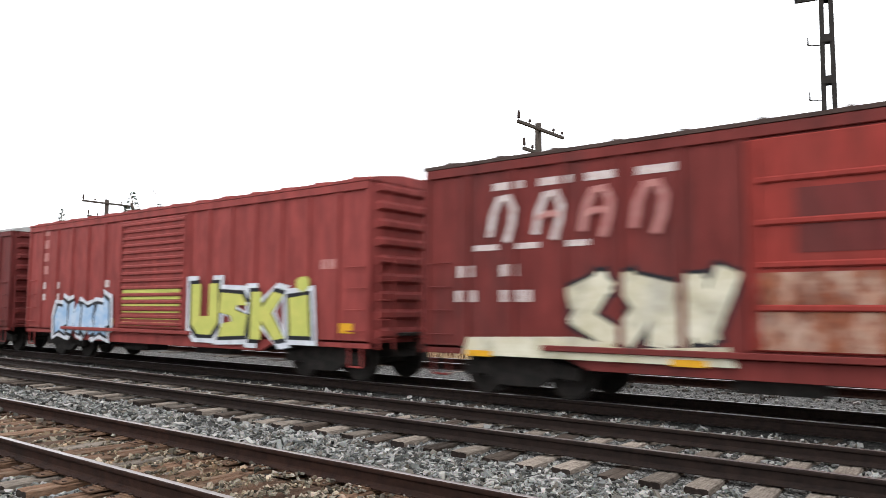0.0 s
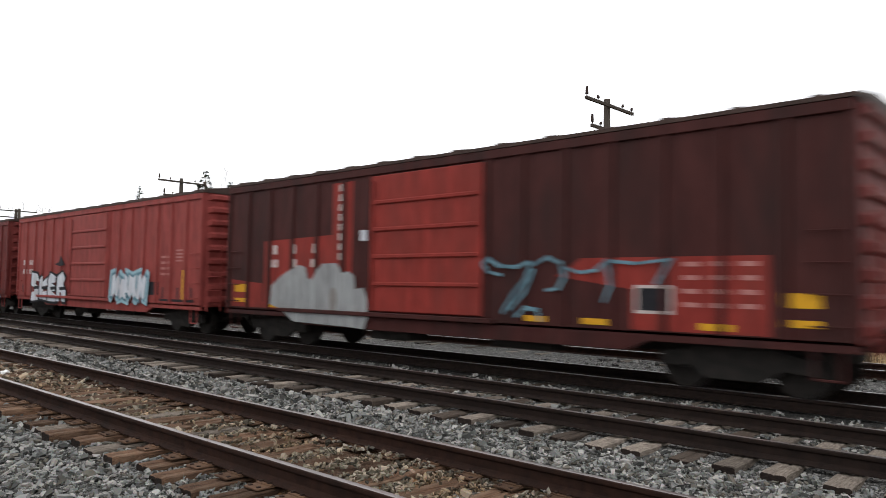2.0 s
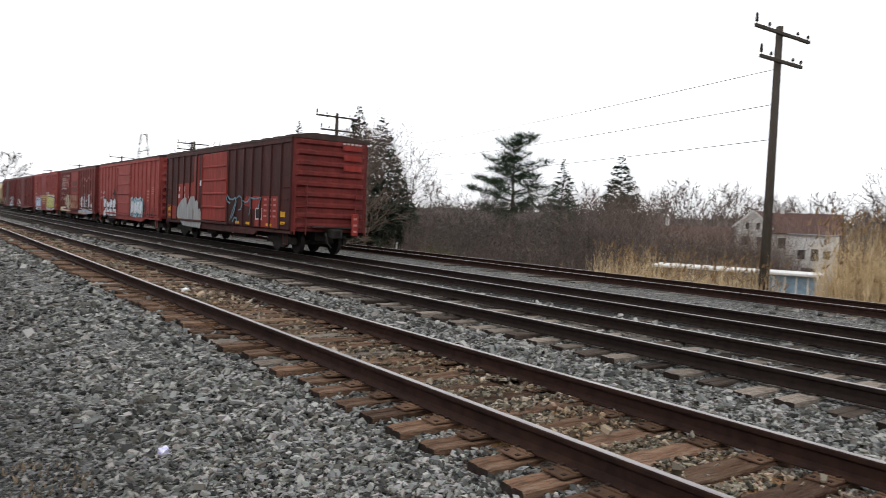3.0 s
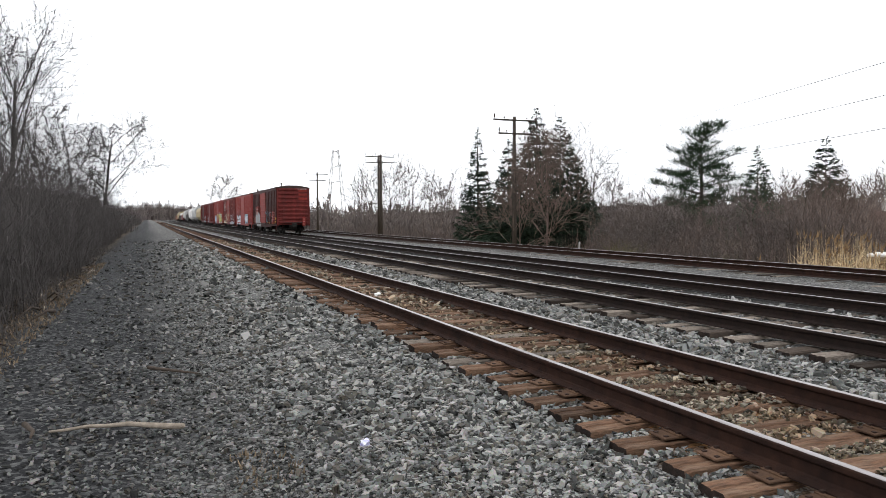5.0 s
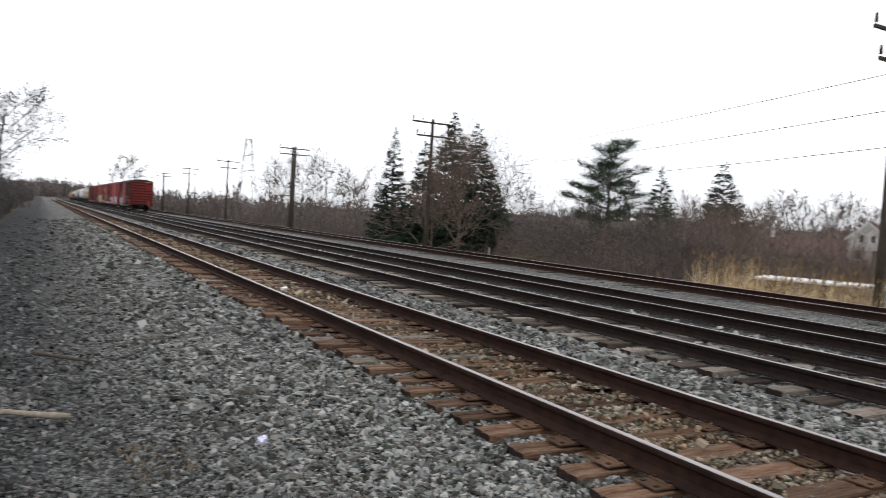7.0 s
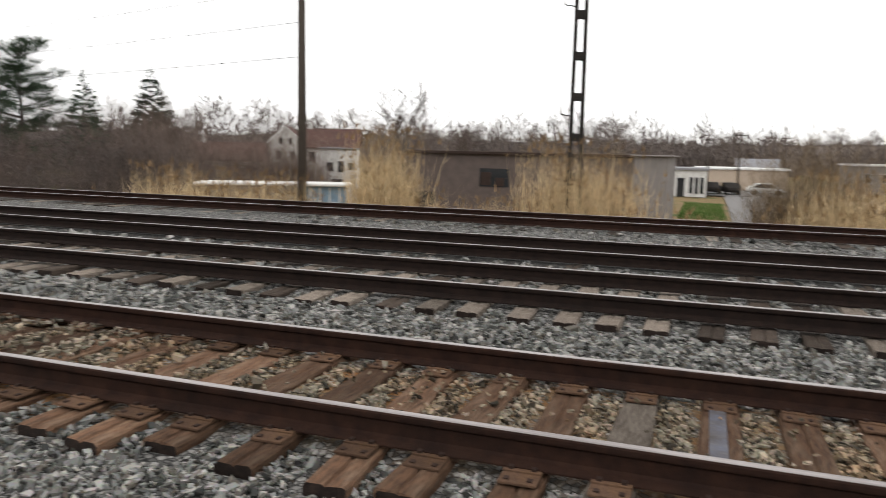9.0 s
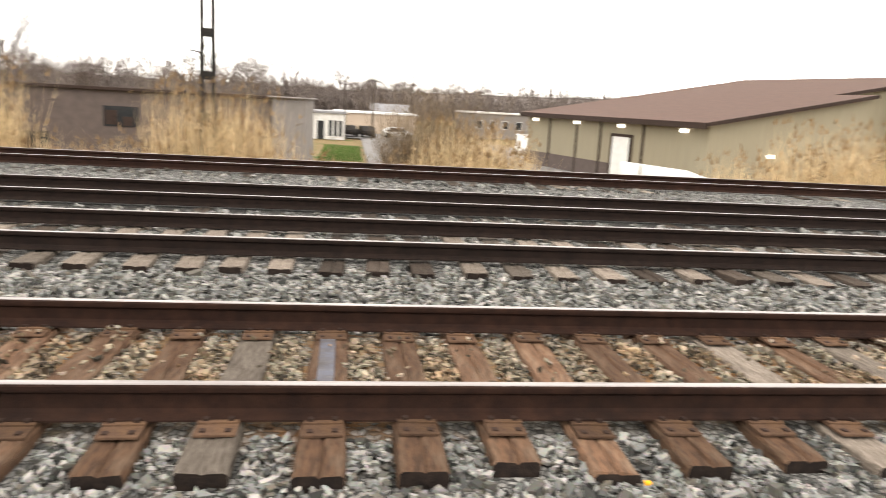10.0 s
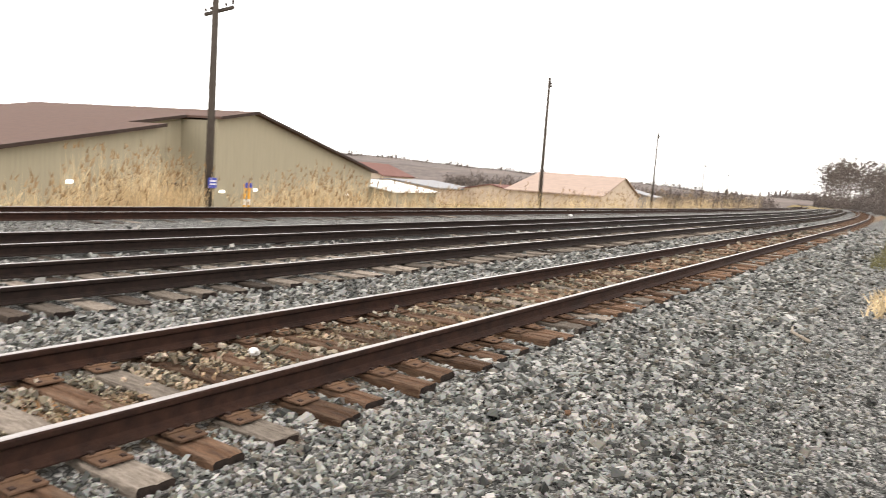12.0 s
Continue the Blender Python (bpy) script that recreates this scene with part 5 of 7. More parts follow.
def pine(x, y, h, r, seed, label, tiers=8, bare=0.34, per=7):
    """Open-grown pine: whorls of long boughs with gaps between, their outer halves carrying upturned plates of needles."""
    rng = np.random.default_rng(seed)
    tree = thing("pine", label, "tree", "conifers", pose(x, y, ground_z(x, y) - 0.1))
    part("trunk", tubes(((0, 0, 0), (0.1, 0, h * 0.5), h * 0.022, h * 0.015), ((0.1, 0, h * 0.5), (0, 0, h * 0.96), h * 0.015, 0.03), sides=8), M_BARK, tree)
    limbs = bmesh.new()
    tris = []
    for k in range(tiers):
        f = bare + (0.96 - bare) * k / (tiers - 1)
        u = (f - bare) / (1 - bare)
        for j in range(per if k < tiers - 1 else 4):
            a = 6.283 * (j + 0.5 * (k % 2)) / per + rng.normal(0, 0.22)
            reach = r * (0.95 - 0.72 * u ** 1.7) * rng.choice((0.6, 0.8, 1.0, 1.15))
            d = np.array((math.cos(a), math.sin(a), 0.0))
            side = np.array((-d[1], d[0], 0.0))
            p0 = np.array((0, 0, h * f + rng.normal(0, 0.42)))
            tip = p0 + d * reach + np.array((0, 0, reach * (0.02 + 0.7 * u + rng.normal(0, 0.13))))
            add_tube(limbs, p0, tip, 0.06, 0.02, 4)
            for c in range(4 + int(reach * 2.6)):
                t = rng.uniform(0.25, 1.0)
                ctr = p0 + (tip - p0) * t + side * rng.normal(0, 0.17 * reach * (1.2 - t)) + np.array((0, 0, rng.uniform(-0.05, 0.18)))
                ns = 34
                b = ctr + rng.normal(0, 1, (ns, 3)) * np.array((0.30, 0.30, 0.13))
                dirs = (b - ctr) * 0.9 + d * 0.16 + np.array((0, 0, 0.20))
                dirs += rng.normal(0, 0.09, (ns, 3))
                tris.append(slivers(b, b + dirs * rng.uniform(0.7, 1.3, (ns, 1)), np.full(ns, 0.075), rng))
    part("bough_frame", limbs, M_BARK, tree)
    tri_object("crown", np.concatenate(tris), [M_PINE], tree)
    return tree


def reed_clump(x, y, r, h, seed, n=300, flat=0.0):
    """Tall dry reeds with brown plumes, some stalks fallen over."""
    rng = np.random.default_rng(seed)
    a, d = rng.uniform(0, 6.283, n), r * np.sqrt(rng.random(n))
    bx, by = x + d * np.cos(a) * 1.5, y + d * np.sin(a) * 0.7
    bz = np.array([ground_z(u, w) for u, w in zip(bx, by)]) - 0.05
    hh = h * rng.uniform(0.55, 1.05, n)
    lay = (rng.random(n) < flat)
    lean = np.where(lay, rng.uniform(0.8, 2.2, n), np.abs(rng.normal(0, 0.12, n)))
    la = rng.uniform(0, 6.283, n)
    up = 1 / np.sqrt(1 + lean ** 2)
    dirv = np.stack((np.cos(la) * lean * up, np.sin(la) * lean * up, up), -1)
    base = np.stack((bx, by, bz), -1)
    tip = base + dirv * hh[:, None]
    v = [slivers(base, tip, np.full(n, 0.035), rng)]
    for _ in range(2):       # long drooping leaves
        b = base + dirv * (hh * rng.uniform(0.1, 0.75, n))[:, None]
        t = b + np.stack((rng.normal(0, 0.22, n), rng.normal(0, 0.22, n), rng.uniform(0.05, 0.5, n)), -1) * (0.35 * h)
        v.append(slivers(b, t, np.full(n, 0.03), rng))
    k1 = sum(len(q) for q in v) // 3
    plume = rng.random(n) < 0.3
    pb = tip[plume] - dirv[plume] * 0.2
    for _ in range(2):
        pt = pb + np.stack((rng.normal(0.05, 0.08, len(pb)), rng.normal(0, 0.08, len(pb)), rng.uniform(0.1, 0.35, len(pb))), -1)
        v.append(slivers(pb, pt, np.full(len(pb), 0.07), rng))
    v = np.concatenate(v)
    idx = np.zeros(len(v) // 3, int)
    idx[k1:] = 1
    ob = tri_object("reed_clump", v, [M_REED, M_PLUME], None, idx)
    return tagged(ob, "tall dry tan reeds with brown plumes", "reeds", "reed clumps", "stuff")


def grass_strip(name, label, x0, x1, y0, y1, n, h, mat, seed):
    rng = np.random.default_rng(seed)
    b = rng.uniform((x0, y0), (x1, y1), (n, 2))
    z = np.array([ground_z(u, w) for u, w in b])
    base = np.column_stack((b + [[0, 0]], z - 0.02))
    base[:, 1] += [bend(u) if y0 > 2 else 0 for u in b[:, 0]]
    tip = base + np.stack((rng.normal(0, 0.3, n), rng.normal(0, 0.3, n), rng.uniform(0.4, 1, n)), -1) * h
    return tagged(tri_object(name, slivers(base, tip, np.full(n, 0.03 + 0.03 * h), rng), [mat]), label, "grass", kind="stuff")


# brush and trees on the near side, west of the camera
rng_plan = random.Random(11)
near_spots = []
for i in range(46):
    x = -9.5 - 1.9 * i
    near_spots.append((x, -4.3 + rng_plan.uniform(-0.7, 0.6) - 0.01 * i, 1.9, rng_plan.uniform(4.0, 6.2)))
    near_spots.append((x, -7.2 + rng_plan.uniform(-1, 1), 2.8, rng_plan.uniform(7.6, 10.0)))
thicket("west_thicket", "dense dark leafless brush beside the cinder path", near_spots, M_DARKTWIG, 2, per=540, twig=0.0125, flare=0.5)
thicket("far_west_thicket", "far leafless brush along the line", [(-100 - 9 * i, -8 + rng_plan.uniform(-2, 2), 5, rng_plan.uniform(5, 7.5)) for i in range(22)], M_DARKTWIG, 3, per=300, twig=0.06)
thicket("east_thicket", "dark brush where the line curves off", [(118 + 10 * i, bend(118 + 10 * i) - 3.5 + rng_plan.uniform(-2, 1), 5, rng_plan.uniform(4, 7)) for i in range(26)], M_GREYTWIG, 4, per=420, twig=0.07)
thicket("low_west_brush", "low twiggy scrub and fallen stems", [(-6 - 1.2 * i, -2.8 + rng_plan.uniform(-0.5, 0.3), 0.9, rng_plan.uniform(0.3, 0.9)) for i in range(34)], M_DARKTWIG, 5, per=110, twig=0.011)
bare_tree(-35.6, -5.3, 12.3, 31, "tall leafless tree above dark brush", 0.46, 0.017, M_DARKTWIG, (15, 8, 6, 4), 0.34)
bare_tree(-28.5, -6.3, 9.4, 32, "leafless tree in the thicket", 0.45, 0.013, M_DARKTWIG, (11, 7, 5, 4), 0.3)
bare_tree(-31.0, -4.6, 7.2, 37, "leafless young tree in the thicket", 0.5, 0.011, M_DARKTWIG, (10, 6, 5, 3), 0.3)
bare_tree(-40.0, -4.2, 9.4, 33, "leafless tree in the thicket", 0.5, 0.013, M_DARKTWIG, (11, 7, 5, 4), 0.35)
bare_tree(-62.0, -3.4, 11.2, 34, "spreading leafless tree leaning over the path", 0.66, 0.020, M_DARKTWIG, (11, 8, 6, 4), 0.28, lean=(0.0, 0.14))
bare_tree(-52.0, -4.2, 9.2, 35, "leafless tree in the thicket", 0.55, 0.013, M_DARKTWIG, (10, 7, 5, 4), 0.3)
bare_tree(-75.0, -5.0, 9.0, 36, "leafless tree in the thicket", 0.55, 0.014, M_DARKTWIG, (9, 6, 5, 4), 0.3)
for i, (x, y, h) in enumerate(((138, 3.2, 8.5), (150, 6.0, 10), (163, 5.0, 10.5), (186, 9.0, 12), (205, 7.5, 13), (330, 27.5, 23), (346, 30.0, 22), (318, 23.0, 22), (300, 19.0, 20), (360, 31.0, 24))):
    bare_tree(x, y, h, 60 + i, "leafless tree beside the curve", 0.5, 0.012, M_PALETWIG, (14, 8, 6), 0.15)
grass_strip("verge_grass", "tan and green grass tuft at the path's edge", 13.5, 18.0, -0.5, 0.6, 420, 0.28, M_REED, 8)
grass_strip("green_verge", "fresh green grass at the path's edge", 24, 46, -0.6, 1.0, 1500, 0.4, M_OLIVE, 18)

# conifers and bare trees beyond the line
spruce(*polar(65.5, 70), 12.7, 2.5, 1, "narrow dark spruce beyond the tracks", droop=0.2)
spruce(*polar(63.1, 64), 10.9, 3.2, 2, "dark green spruce in a close group", dense=1.2)
spruce(*polar(61.0, 62), 13.4, 4.3, 3, "tall dark green spruce in a close group", dense=1.3)
spruce(*polar(59.2, 62), 12.9, 4.5, 4, "tall dark green spruce in a close group", dense=1.3)
spruce(*polar(57.9, 61), 8.6, 3.6, 5, "dark green spruce in a close group", dense=1.2)
bare_tree(*polar(60.2, 56), 11.5, 77, "dense brown leafless tree before the spruces", 0.45, 0.010, M_REDTWIG, (14, 8, 5, 4), 0.15)
bare_tree(*polar(62.2, 55.5), 8.5, 78, "dense brown leafless tree before the spruces", 0.5, 0.010, M_REDTWIG, (12, 7, 5, 4), 0.15)
pine(*polar(49.0, 75), 13.0, 5.0, 6, "broad green pine with open upswept boughs")
spruce(*polar(45.2, 72), 11.2, 3.2, 7, "young green pine beyond the brush", M_PINE, 0.7, droop=0.0, bare=0.2)
spruce(*polar(40.9, 70), 11.6, 4.2, 8, "pointed dark spruce above brown brush", dense=1.3, droop=0.2)
for i, (az, d, h, sp) in enumerate(((74.3, 95, 11.5, 0.5), (72.2, 92, 12.6, 0.5), (70.8, 95, 13.0, 0.5), (68.9, 84, 10.4, 0.5), (67.6, 80, 10.2, 0.5), (58.6, 68, 15.2, 0.55), (56.6, 67, 12.0, 0.55),
                                    (54.0, 64, 7.2, 0.55), (22.6, 41, 8.9, 0.36), (85.0, 190, 13, 0.5), (43.5, 80, 8, 0.5), (53.0, 85, 8.5, 0.5), (11.3, 110, 11.0, 0.5), (18, 100, 8, 0.5))):
    bare_tree(*polar(az, d), h, 80 + i, "bare grey tree beyond the line", sp, 0.012, M_PALETWIG if az > 50 else None, (11, 8, 6) if d > 60 else (12, 6, 5, 3), 0.25)
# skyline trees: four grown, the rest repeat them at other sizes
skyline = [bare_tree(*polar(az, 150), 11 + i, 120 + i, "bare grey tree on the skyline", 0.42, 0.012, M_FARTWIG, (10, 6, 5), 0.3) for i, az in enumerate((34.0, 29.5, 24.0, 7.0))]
for i in range(72):
    az = -33 + 88 * i / 71 + rng_plan.uniform(-0.45, 0.45)
    d = rng_plan.uniform(135, 215)
    tall = (0.92 + (0.2 if 26 < az < 38 else 0.0)) * rng_plan.uniform(0.75, 1.15) * d / 150 * (0.82 if az < 0 else 1.0)
    x, y = polar(az, d)
    twin = copy_thing(skyline[i % 4], pose(x, y, -3.2, 0, 0, rng_plan.uniform(0, 360)))
    twin.scale = (tall, tall, tall)
red_spots = []
for i in range(62):
    az = 33 + 46 * i / 61 + rng_plan.uniform(-0.5, 0.5)
    d = (27.5 + rng_plan.uniform(0, 9)) / math.cos(radians(az))
    far = min(1.0, max(0.0, (d * math.cos(radians(az)) - 27.5) / 9.0))
    tall = 2.2 + 2.4 * far if az > 56 else 2.4 + 6.4 * far if az > 38 else 2.0 + 2.4 * far
    red_spots.append((*polar(az, d), 2.6 + d * 0.015, tall * rng_plan.uniform(0.85, 1.2)))
thicket("trackside_brush", "reddish-brown leafless brush beyond the tracks", red_spots[0::3], M_REDTWIG, 12, per=620, twig=0.019, flare=0.5)
thicket("trackside_brush", "dark grey leafless brush beyond the tracks", red_spots[1::3], M_GREYTWIG, 15, per=700, twig=0.019, flare=0.5)
thicket("trackside_brush", "grey-brown leafless brush beyond the tracks", red_spots[2::3], M_TWIG, 16, per=620, twig=0.019, flare=0.5)
for i, (az, d, h) in enumerate(((52.2, 47, 5.6), (50.6, 52, 6.2), (47.4, 46, 5.8), (45.8, 52, 6.6), (44.4, 45, 5.0), (43.0, 50, 6.0), (54.9, 50, 5.2), (37.0, 48, 4.2))):
    bare_tree(*polar(az, d), h, 150 + i, "many-stemmed leafless shrub beyond the tracks", 0.55, 0.012, M_GREYTWIG, (13, 7, 5, 3), 0.05)
thicket("brush_by_spruce", "brown leafless shrub under the spruce", [(*polar(40.3 + rng_plan.uniform(-1.6, 1.6), 62), 2.8, 10.0) for i in range(6)], M_REDTWIG, 13, per=620, twig=0.03, flare=0.5)
thicket("green_shrub", "olive-green shrub budding", [(*polar(54.6, 44), 1.6, 2.7), (*polar(53.9, 45), 1.5, 2.4), (*polar(47.5, 37), 2.2, 2.2), (*polar(46, 36), 2.0, 2.0), (*polar(49.6, 39), 1.6, 1.8)], M_OLIVE, 14, per=700, twig=0.022, flare=0.5)
thicket("lane_bush", "brown and olive leafless bush beside the lane", [(*polar(-4.3, 27.5), 0.9, 4.6), (*polar(-5.4, 27.8), 1.2, 5.8), (*polar(-6.8, 28.4), 1.2, 6.2), (*polar(-8.4, 28.8), 1.2, 6.0)], M_TANTWIG, 21, per=900, twig=0.016, flare=0.5)
for i, (az0, az1, d, h) in enumerate(((20, 79, 150, 10.5), (-5, 50, 210, 15), (-38, 22, 240, 14.0), (-81, -58, 240, 7.5), (56, 83.5, 260, 11), (84, 99, 720, 20), (-82, -98, 460, 14))):
    w = []
    for k in range(90):
        az = az0 + (az1 - az0) * k / 89 + rng_plan.uniform(-0.3, 0.3)
        dd = d * rng_plan.uniform(0.94, 1.15)
        w.append((*polar(az, dd), d * 0.02, h * rng_plan.uniform(0.7, 1.15)))
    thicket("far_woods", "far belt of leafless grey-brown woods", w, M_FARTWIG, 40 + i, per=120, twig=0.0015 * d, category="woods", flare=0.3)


def ridge_el(a):
    el = 0.75 if a > 0 else 0.75 + 0.55 * min(1, -a / 25) if a > -45 else max(0.1, 1.3 - (-45 - a) * 0.032)
    return el + 0.12 * noise.noise((a * 0.16, 0, 0)) + 0.05 * noise.noise((a * 0.6, 3, 0))


def wooded_hill():
    """Low ridge that closes the view to the north."""
    v, f = [], []
    az = [66 - 2 * i for i in range(76)]
    for a in az:
        el = ridge_el(a)
        for d, k in ((300, 0.0), (345, 0.75), (390, 1.0), (520, 0.6)):
            x, y = polar(a, d)
            v.append((x, y, -4 + k * (5.6 + 390 * math.tan(radians(el)))))
    for i in range(len(az) - 1):
        for j in range(3):
            b = i * 4 + j
            f.append((b, b + 4, b + 5, b + 1))
    tagged(from_arrays("backdrop_hill", v, f, [M_HILL]), "low wooded ridge in grey-brown spring bareness", "hill", kind="structure")


wooded_hill()
crest = [(*polar(a, 386 + rng_plan.uniform(-10, 5)), 6.5, rng_plan.uniform(4, 7.5), 1.0 + 386 * math.tan(radians(ridge_el(a)))) for a in (60 - 0.85 * i for i in range(172))]
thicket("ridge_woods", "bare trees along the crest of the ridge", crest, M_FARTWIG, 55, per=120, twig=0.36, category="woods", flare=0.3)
thicket("house_brush", "brown leafless brush before the white house", [(*polar(29.4 + 0.8 * i, 55 + 4 * (i % 2)), 2.0, (7.0 if i < 11 else 5.4) + 0.9 * (i % 3)) for i in range(17)], M_REDTWIG, 17, per=520, twig=0.022, flare=0.5)
# reeds on the far bank
for i, (az, d, r, h, n, fl) in enumerate(((39.5, 31.5, 1.6, 2.2, 300, 0.1), (37.5, 31, 1.8, 2.1, 320, 0.1), (35.6, 30.5, 1.4, 1.75, 300, 0.1), (33.8, 30, 1.4, 1.75, 300, 0.1), (32.2, 29.5, 1.0, 2.1, 260, 0.1), (30.8, 29.5, 0.7, 1.5, 140, 0.1), (29.2, 29, 0.8, 1.1, 80, 0.2), (25.2, 27.5, 0.75, 3.2, 300, 0.03), (24.0, 27.2, 0.8, 3.2, 320, 0.03),
                                          (22.3, 27, 1.0, 1.9, 150, 0.1), (18.5, 26.5, 1.2, 1.5, 130, 0.3), (15.5, 26.3, 1.3, 1.6, 220, 0.4), (13.0, 26.2, 1.2, 1.8, 260, 0.35), (10.5, 26.0, 1.2, 3.1, 420, 0.08), (8.6, 25.8, 1.1, 2.9, 380, 0.1), (6.6, 25.6, 1.0, 2.3, 200, 0.2), (4.0, 25.5, 1.0, 1.5, 160, 0.3),
                                          (-7.0, 26.0, 1.2, 1.6, 260, 0.25), (-8.6, 26.4, 1.2, 2.4, 420, 0.15), (-10.4, 26.8, 1.2, 2.5, 420, 0.15), (-11.9, 27, 1.0, 2.1, 300, 0.2), (-16, 28, 1.2, 1.0, 140, 0.3),
                                          (-29.5, 28.5, 1.2, 2.3, 260, 0.08), (-32, 29, 1.3, 2.4, 280, 0.08), (-34.5, 30, 1.5, 3.3, 420, 0.05), (-36.6, 30.5, 1.4, 3.3, 440, 0.05), (-38.2, 31, 1.0, 2.9, 300, 0.05),
                                          (-44.5, 34, 1.5, 2.6, 320, 0.05), (-47, 35, 1.6, 2.9, 360, 0.05), (-49, 36, 1.6, 2.9, 360, 0.05), (-51.5, 38, 1.6, 2.7, 340, 0.05), (-54, 41, 1.8, 2.6, 320, 0.05), (-57, 44, 2.0, 2.5, 320, 0.05), (-60, 48, 2.2, 2.5, 340, 0.05),
                                          (-63, 53, 2.6, 2.5, 360, 0.05), (-66, 60, 3.0, 2.6, 380, 0.05), (-69, 68, 3.4, 2.8, 420, 0.05), (-72, 80, 4.5, 2.8, 480, 0.05), (-75, 95, 5.5, 3.0, 520, 0.05), (-78, 120, 8, 3.0, 560, 0.05))):
    reed_clump(*polar(az, d), r, h * (1.4 if az > -28 else 1.2), 200 + i, int(n * (1.15 if az > -28 else 0.85)), fl)
grass_strip("bank_grass", "short dry grass along the bank", -70, 110, 19.6, 27, 16000, 0.5, M_REED, 9)
grass_strip("far_dry_grass", "dry meadow grass by the warehouse", 20, 120, 27, 42, 9000, 0.9, M_REED, 10)
grass_strip("bank_green", "fresh green grass among fallen reeds", -8.4, -4.6, 23.2, 25.0, 2600, 0.5, M_GRASS, 19)


# ---------------------------------------------------------------- poles
def utility_pole(x, y, h, arms, group="line of telegraph poles", r=0.15, double=False, lean=0.0):
    p = thing("utility_pole", "weathered wooden utility pole with crossarms", "utility pole", group, pose(x, y, ground_z(x, y) - 0.3, 0, lean, 0))
    for dx in ((-0.45, 0.45) if double else (0,)):
        part("pole", tubes(((dx, 0, 0), (dx, 0, h), r * 1.15, r * 0.75), sides=10), M_POLE, p, smooth=True)
    for z, half, turn in arms:
        m = pose(0, 0, h - z, 0, 0, turn)
        bm = bmesh.new()
        add_box(bm, -half, half, -0.2, -0.09, -0.06, 0.06, bevel=0.01)
        a = part("crossarm", bm, M_POLE, p)
        a.matrix_basis = m
        for i, u in enumerate((-0.95, -0.5, 0.55, 0.95)):
            ins = part("insulator", tubes(((u * half, -0.14, 0.06), (u * half, -0.14, 0.14), 0.02, 0.02), ((u * half, -0.14, 0.14), (u * half, -0.14, 0.42 if i < 1 else 0.24), 0.07, 0.05)), M_DARKBROWN, a)
    return p


POLE_Y = 25.0
for k in range(7):
    x = -14.8 - 33.6 * k
    h = 8.98 - (ground_z(x, POLE_Y) - 0.3)
    utility_pole(x, POLE_Y, h - 0.1 * k, ((0.28, 1.75, 90), (1.25, 1.35, 90)) if k not in (2, 5) else ((0.25, 1.75, 90), (0.9, 1.75, 90)), double=(k in (2, 5)), r=0.17)
utility_pole(21.25, POLE_Y, 8.6 + 2.4, ((0.95, 1.3, 75),), r=0.17)
utility_pole(53.6, POLE_Y, 9.7 + 2.4, ((0.6, 0.12, 0),), r=0.15)
utility_pole(84.5, POLE_Y + 0.5, 8.2 + 2.4, ((0.6, 0.12, 0),), r=0.13)
utility_pole(118, POLE_Y + 3, 6.5 + 2.4, ((0.4, 0.7, 0),), r=0.13)
utility_pole(150, POLE_Y + 6, 6.5 + 2.4, ((0.4, 0.7, 0),), r=0.13)


def lattice_mast(x, y, h):
    m = thing("lattice_mast", "black riveted steel lattice mast", "mast", m=pose(x, y, ground_z(x, y) - 0.2, 0, 0, 12))

    def half(z):
        return 0.205 - 0.085 * z / h
    for s in (-1, 1):
        bm = bmesh.new()
        lean = Matrix(((1, 0, 0, 0), (0, 0, -1, 0), (0, 1, 0, 0), (0, 0, 0, 1)))
        add_prism(bm, [(s * half(0) - 0.075, 0), (s * half(0) + 0.07, 0), (s * half(h) + 0.065, h), (s * half(h) - 0.065, h)], lean @ pose(0, 0, -0.13), 0.26)
        bmesh.ops.recalc_face_normals(bm, faces=bm.faces)
        part("channel", bm, M_BLACK, m)
    n = int(h / 1.35)
    for i in range(n):
        z = 0.3 + 1.35 * i
        for yy in (-0.138, 0.138):
            part("batten", boxes((-half(z) - 0.04, half(z) + 0.04, yy - 0.008, yy + 0.008, z, z + 0.26), bevel=0.004), M_BLACK, m)
    for z in (5.2, 8.8, 10.6, 12.4):
        part("hanger", tubes(((-half(z) - 0.06, 0, z), (-0.55, 0, z + 0.05), 0.02, 0.02), ((-0.55, 0, z + 0.05), (-0.55, 0, z + 0.32), 0.03, 0.015)), M_BLACK, m)
    part("crossbar", boxes((-1.2, 1.2, -0.05, 0.05, h - 1.2, h - 1.05), (-0.9, 0.9, -0.05, 0.05, h - 2.6, h - 2.47)), M_BLACK, m)
    return m


lattice_mast(-4.55, 25.6, 16.5)


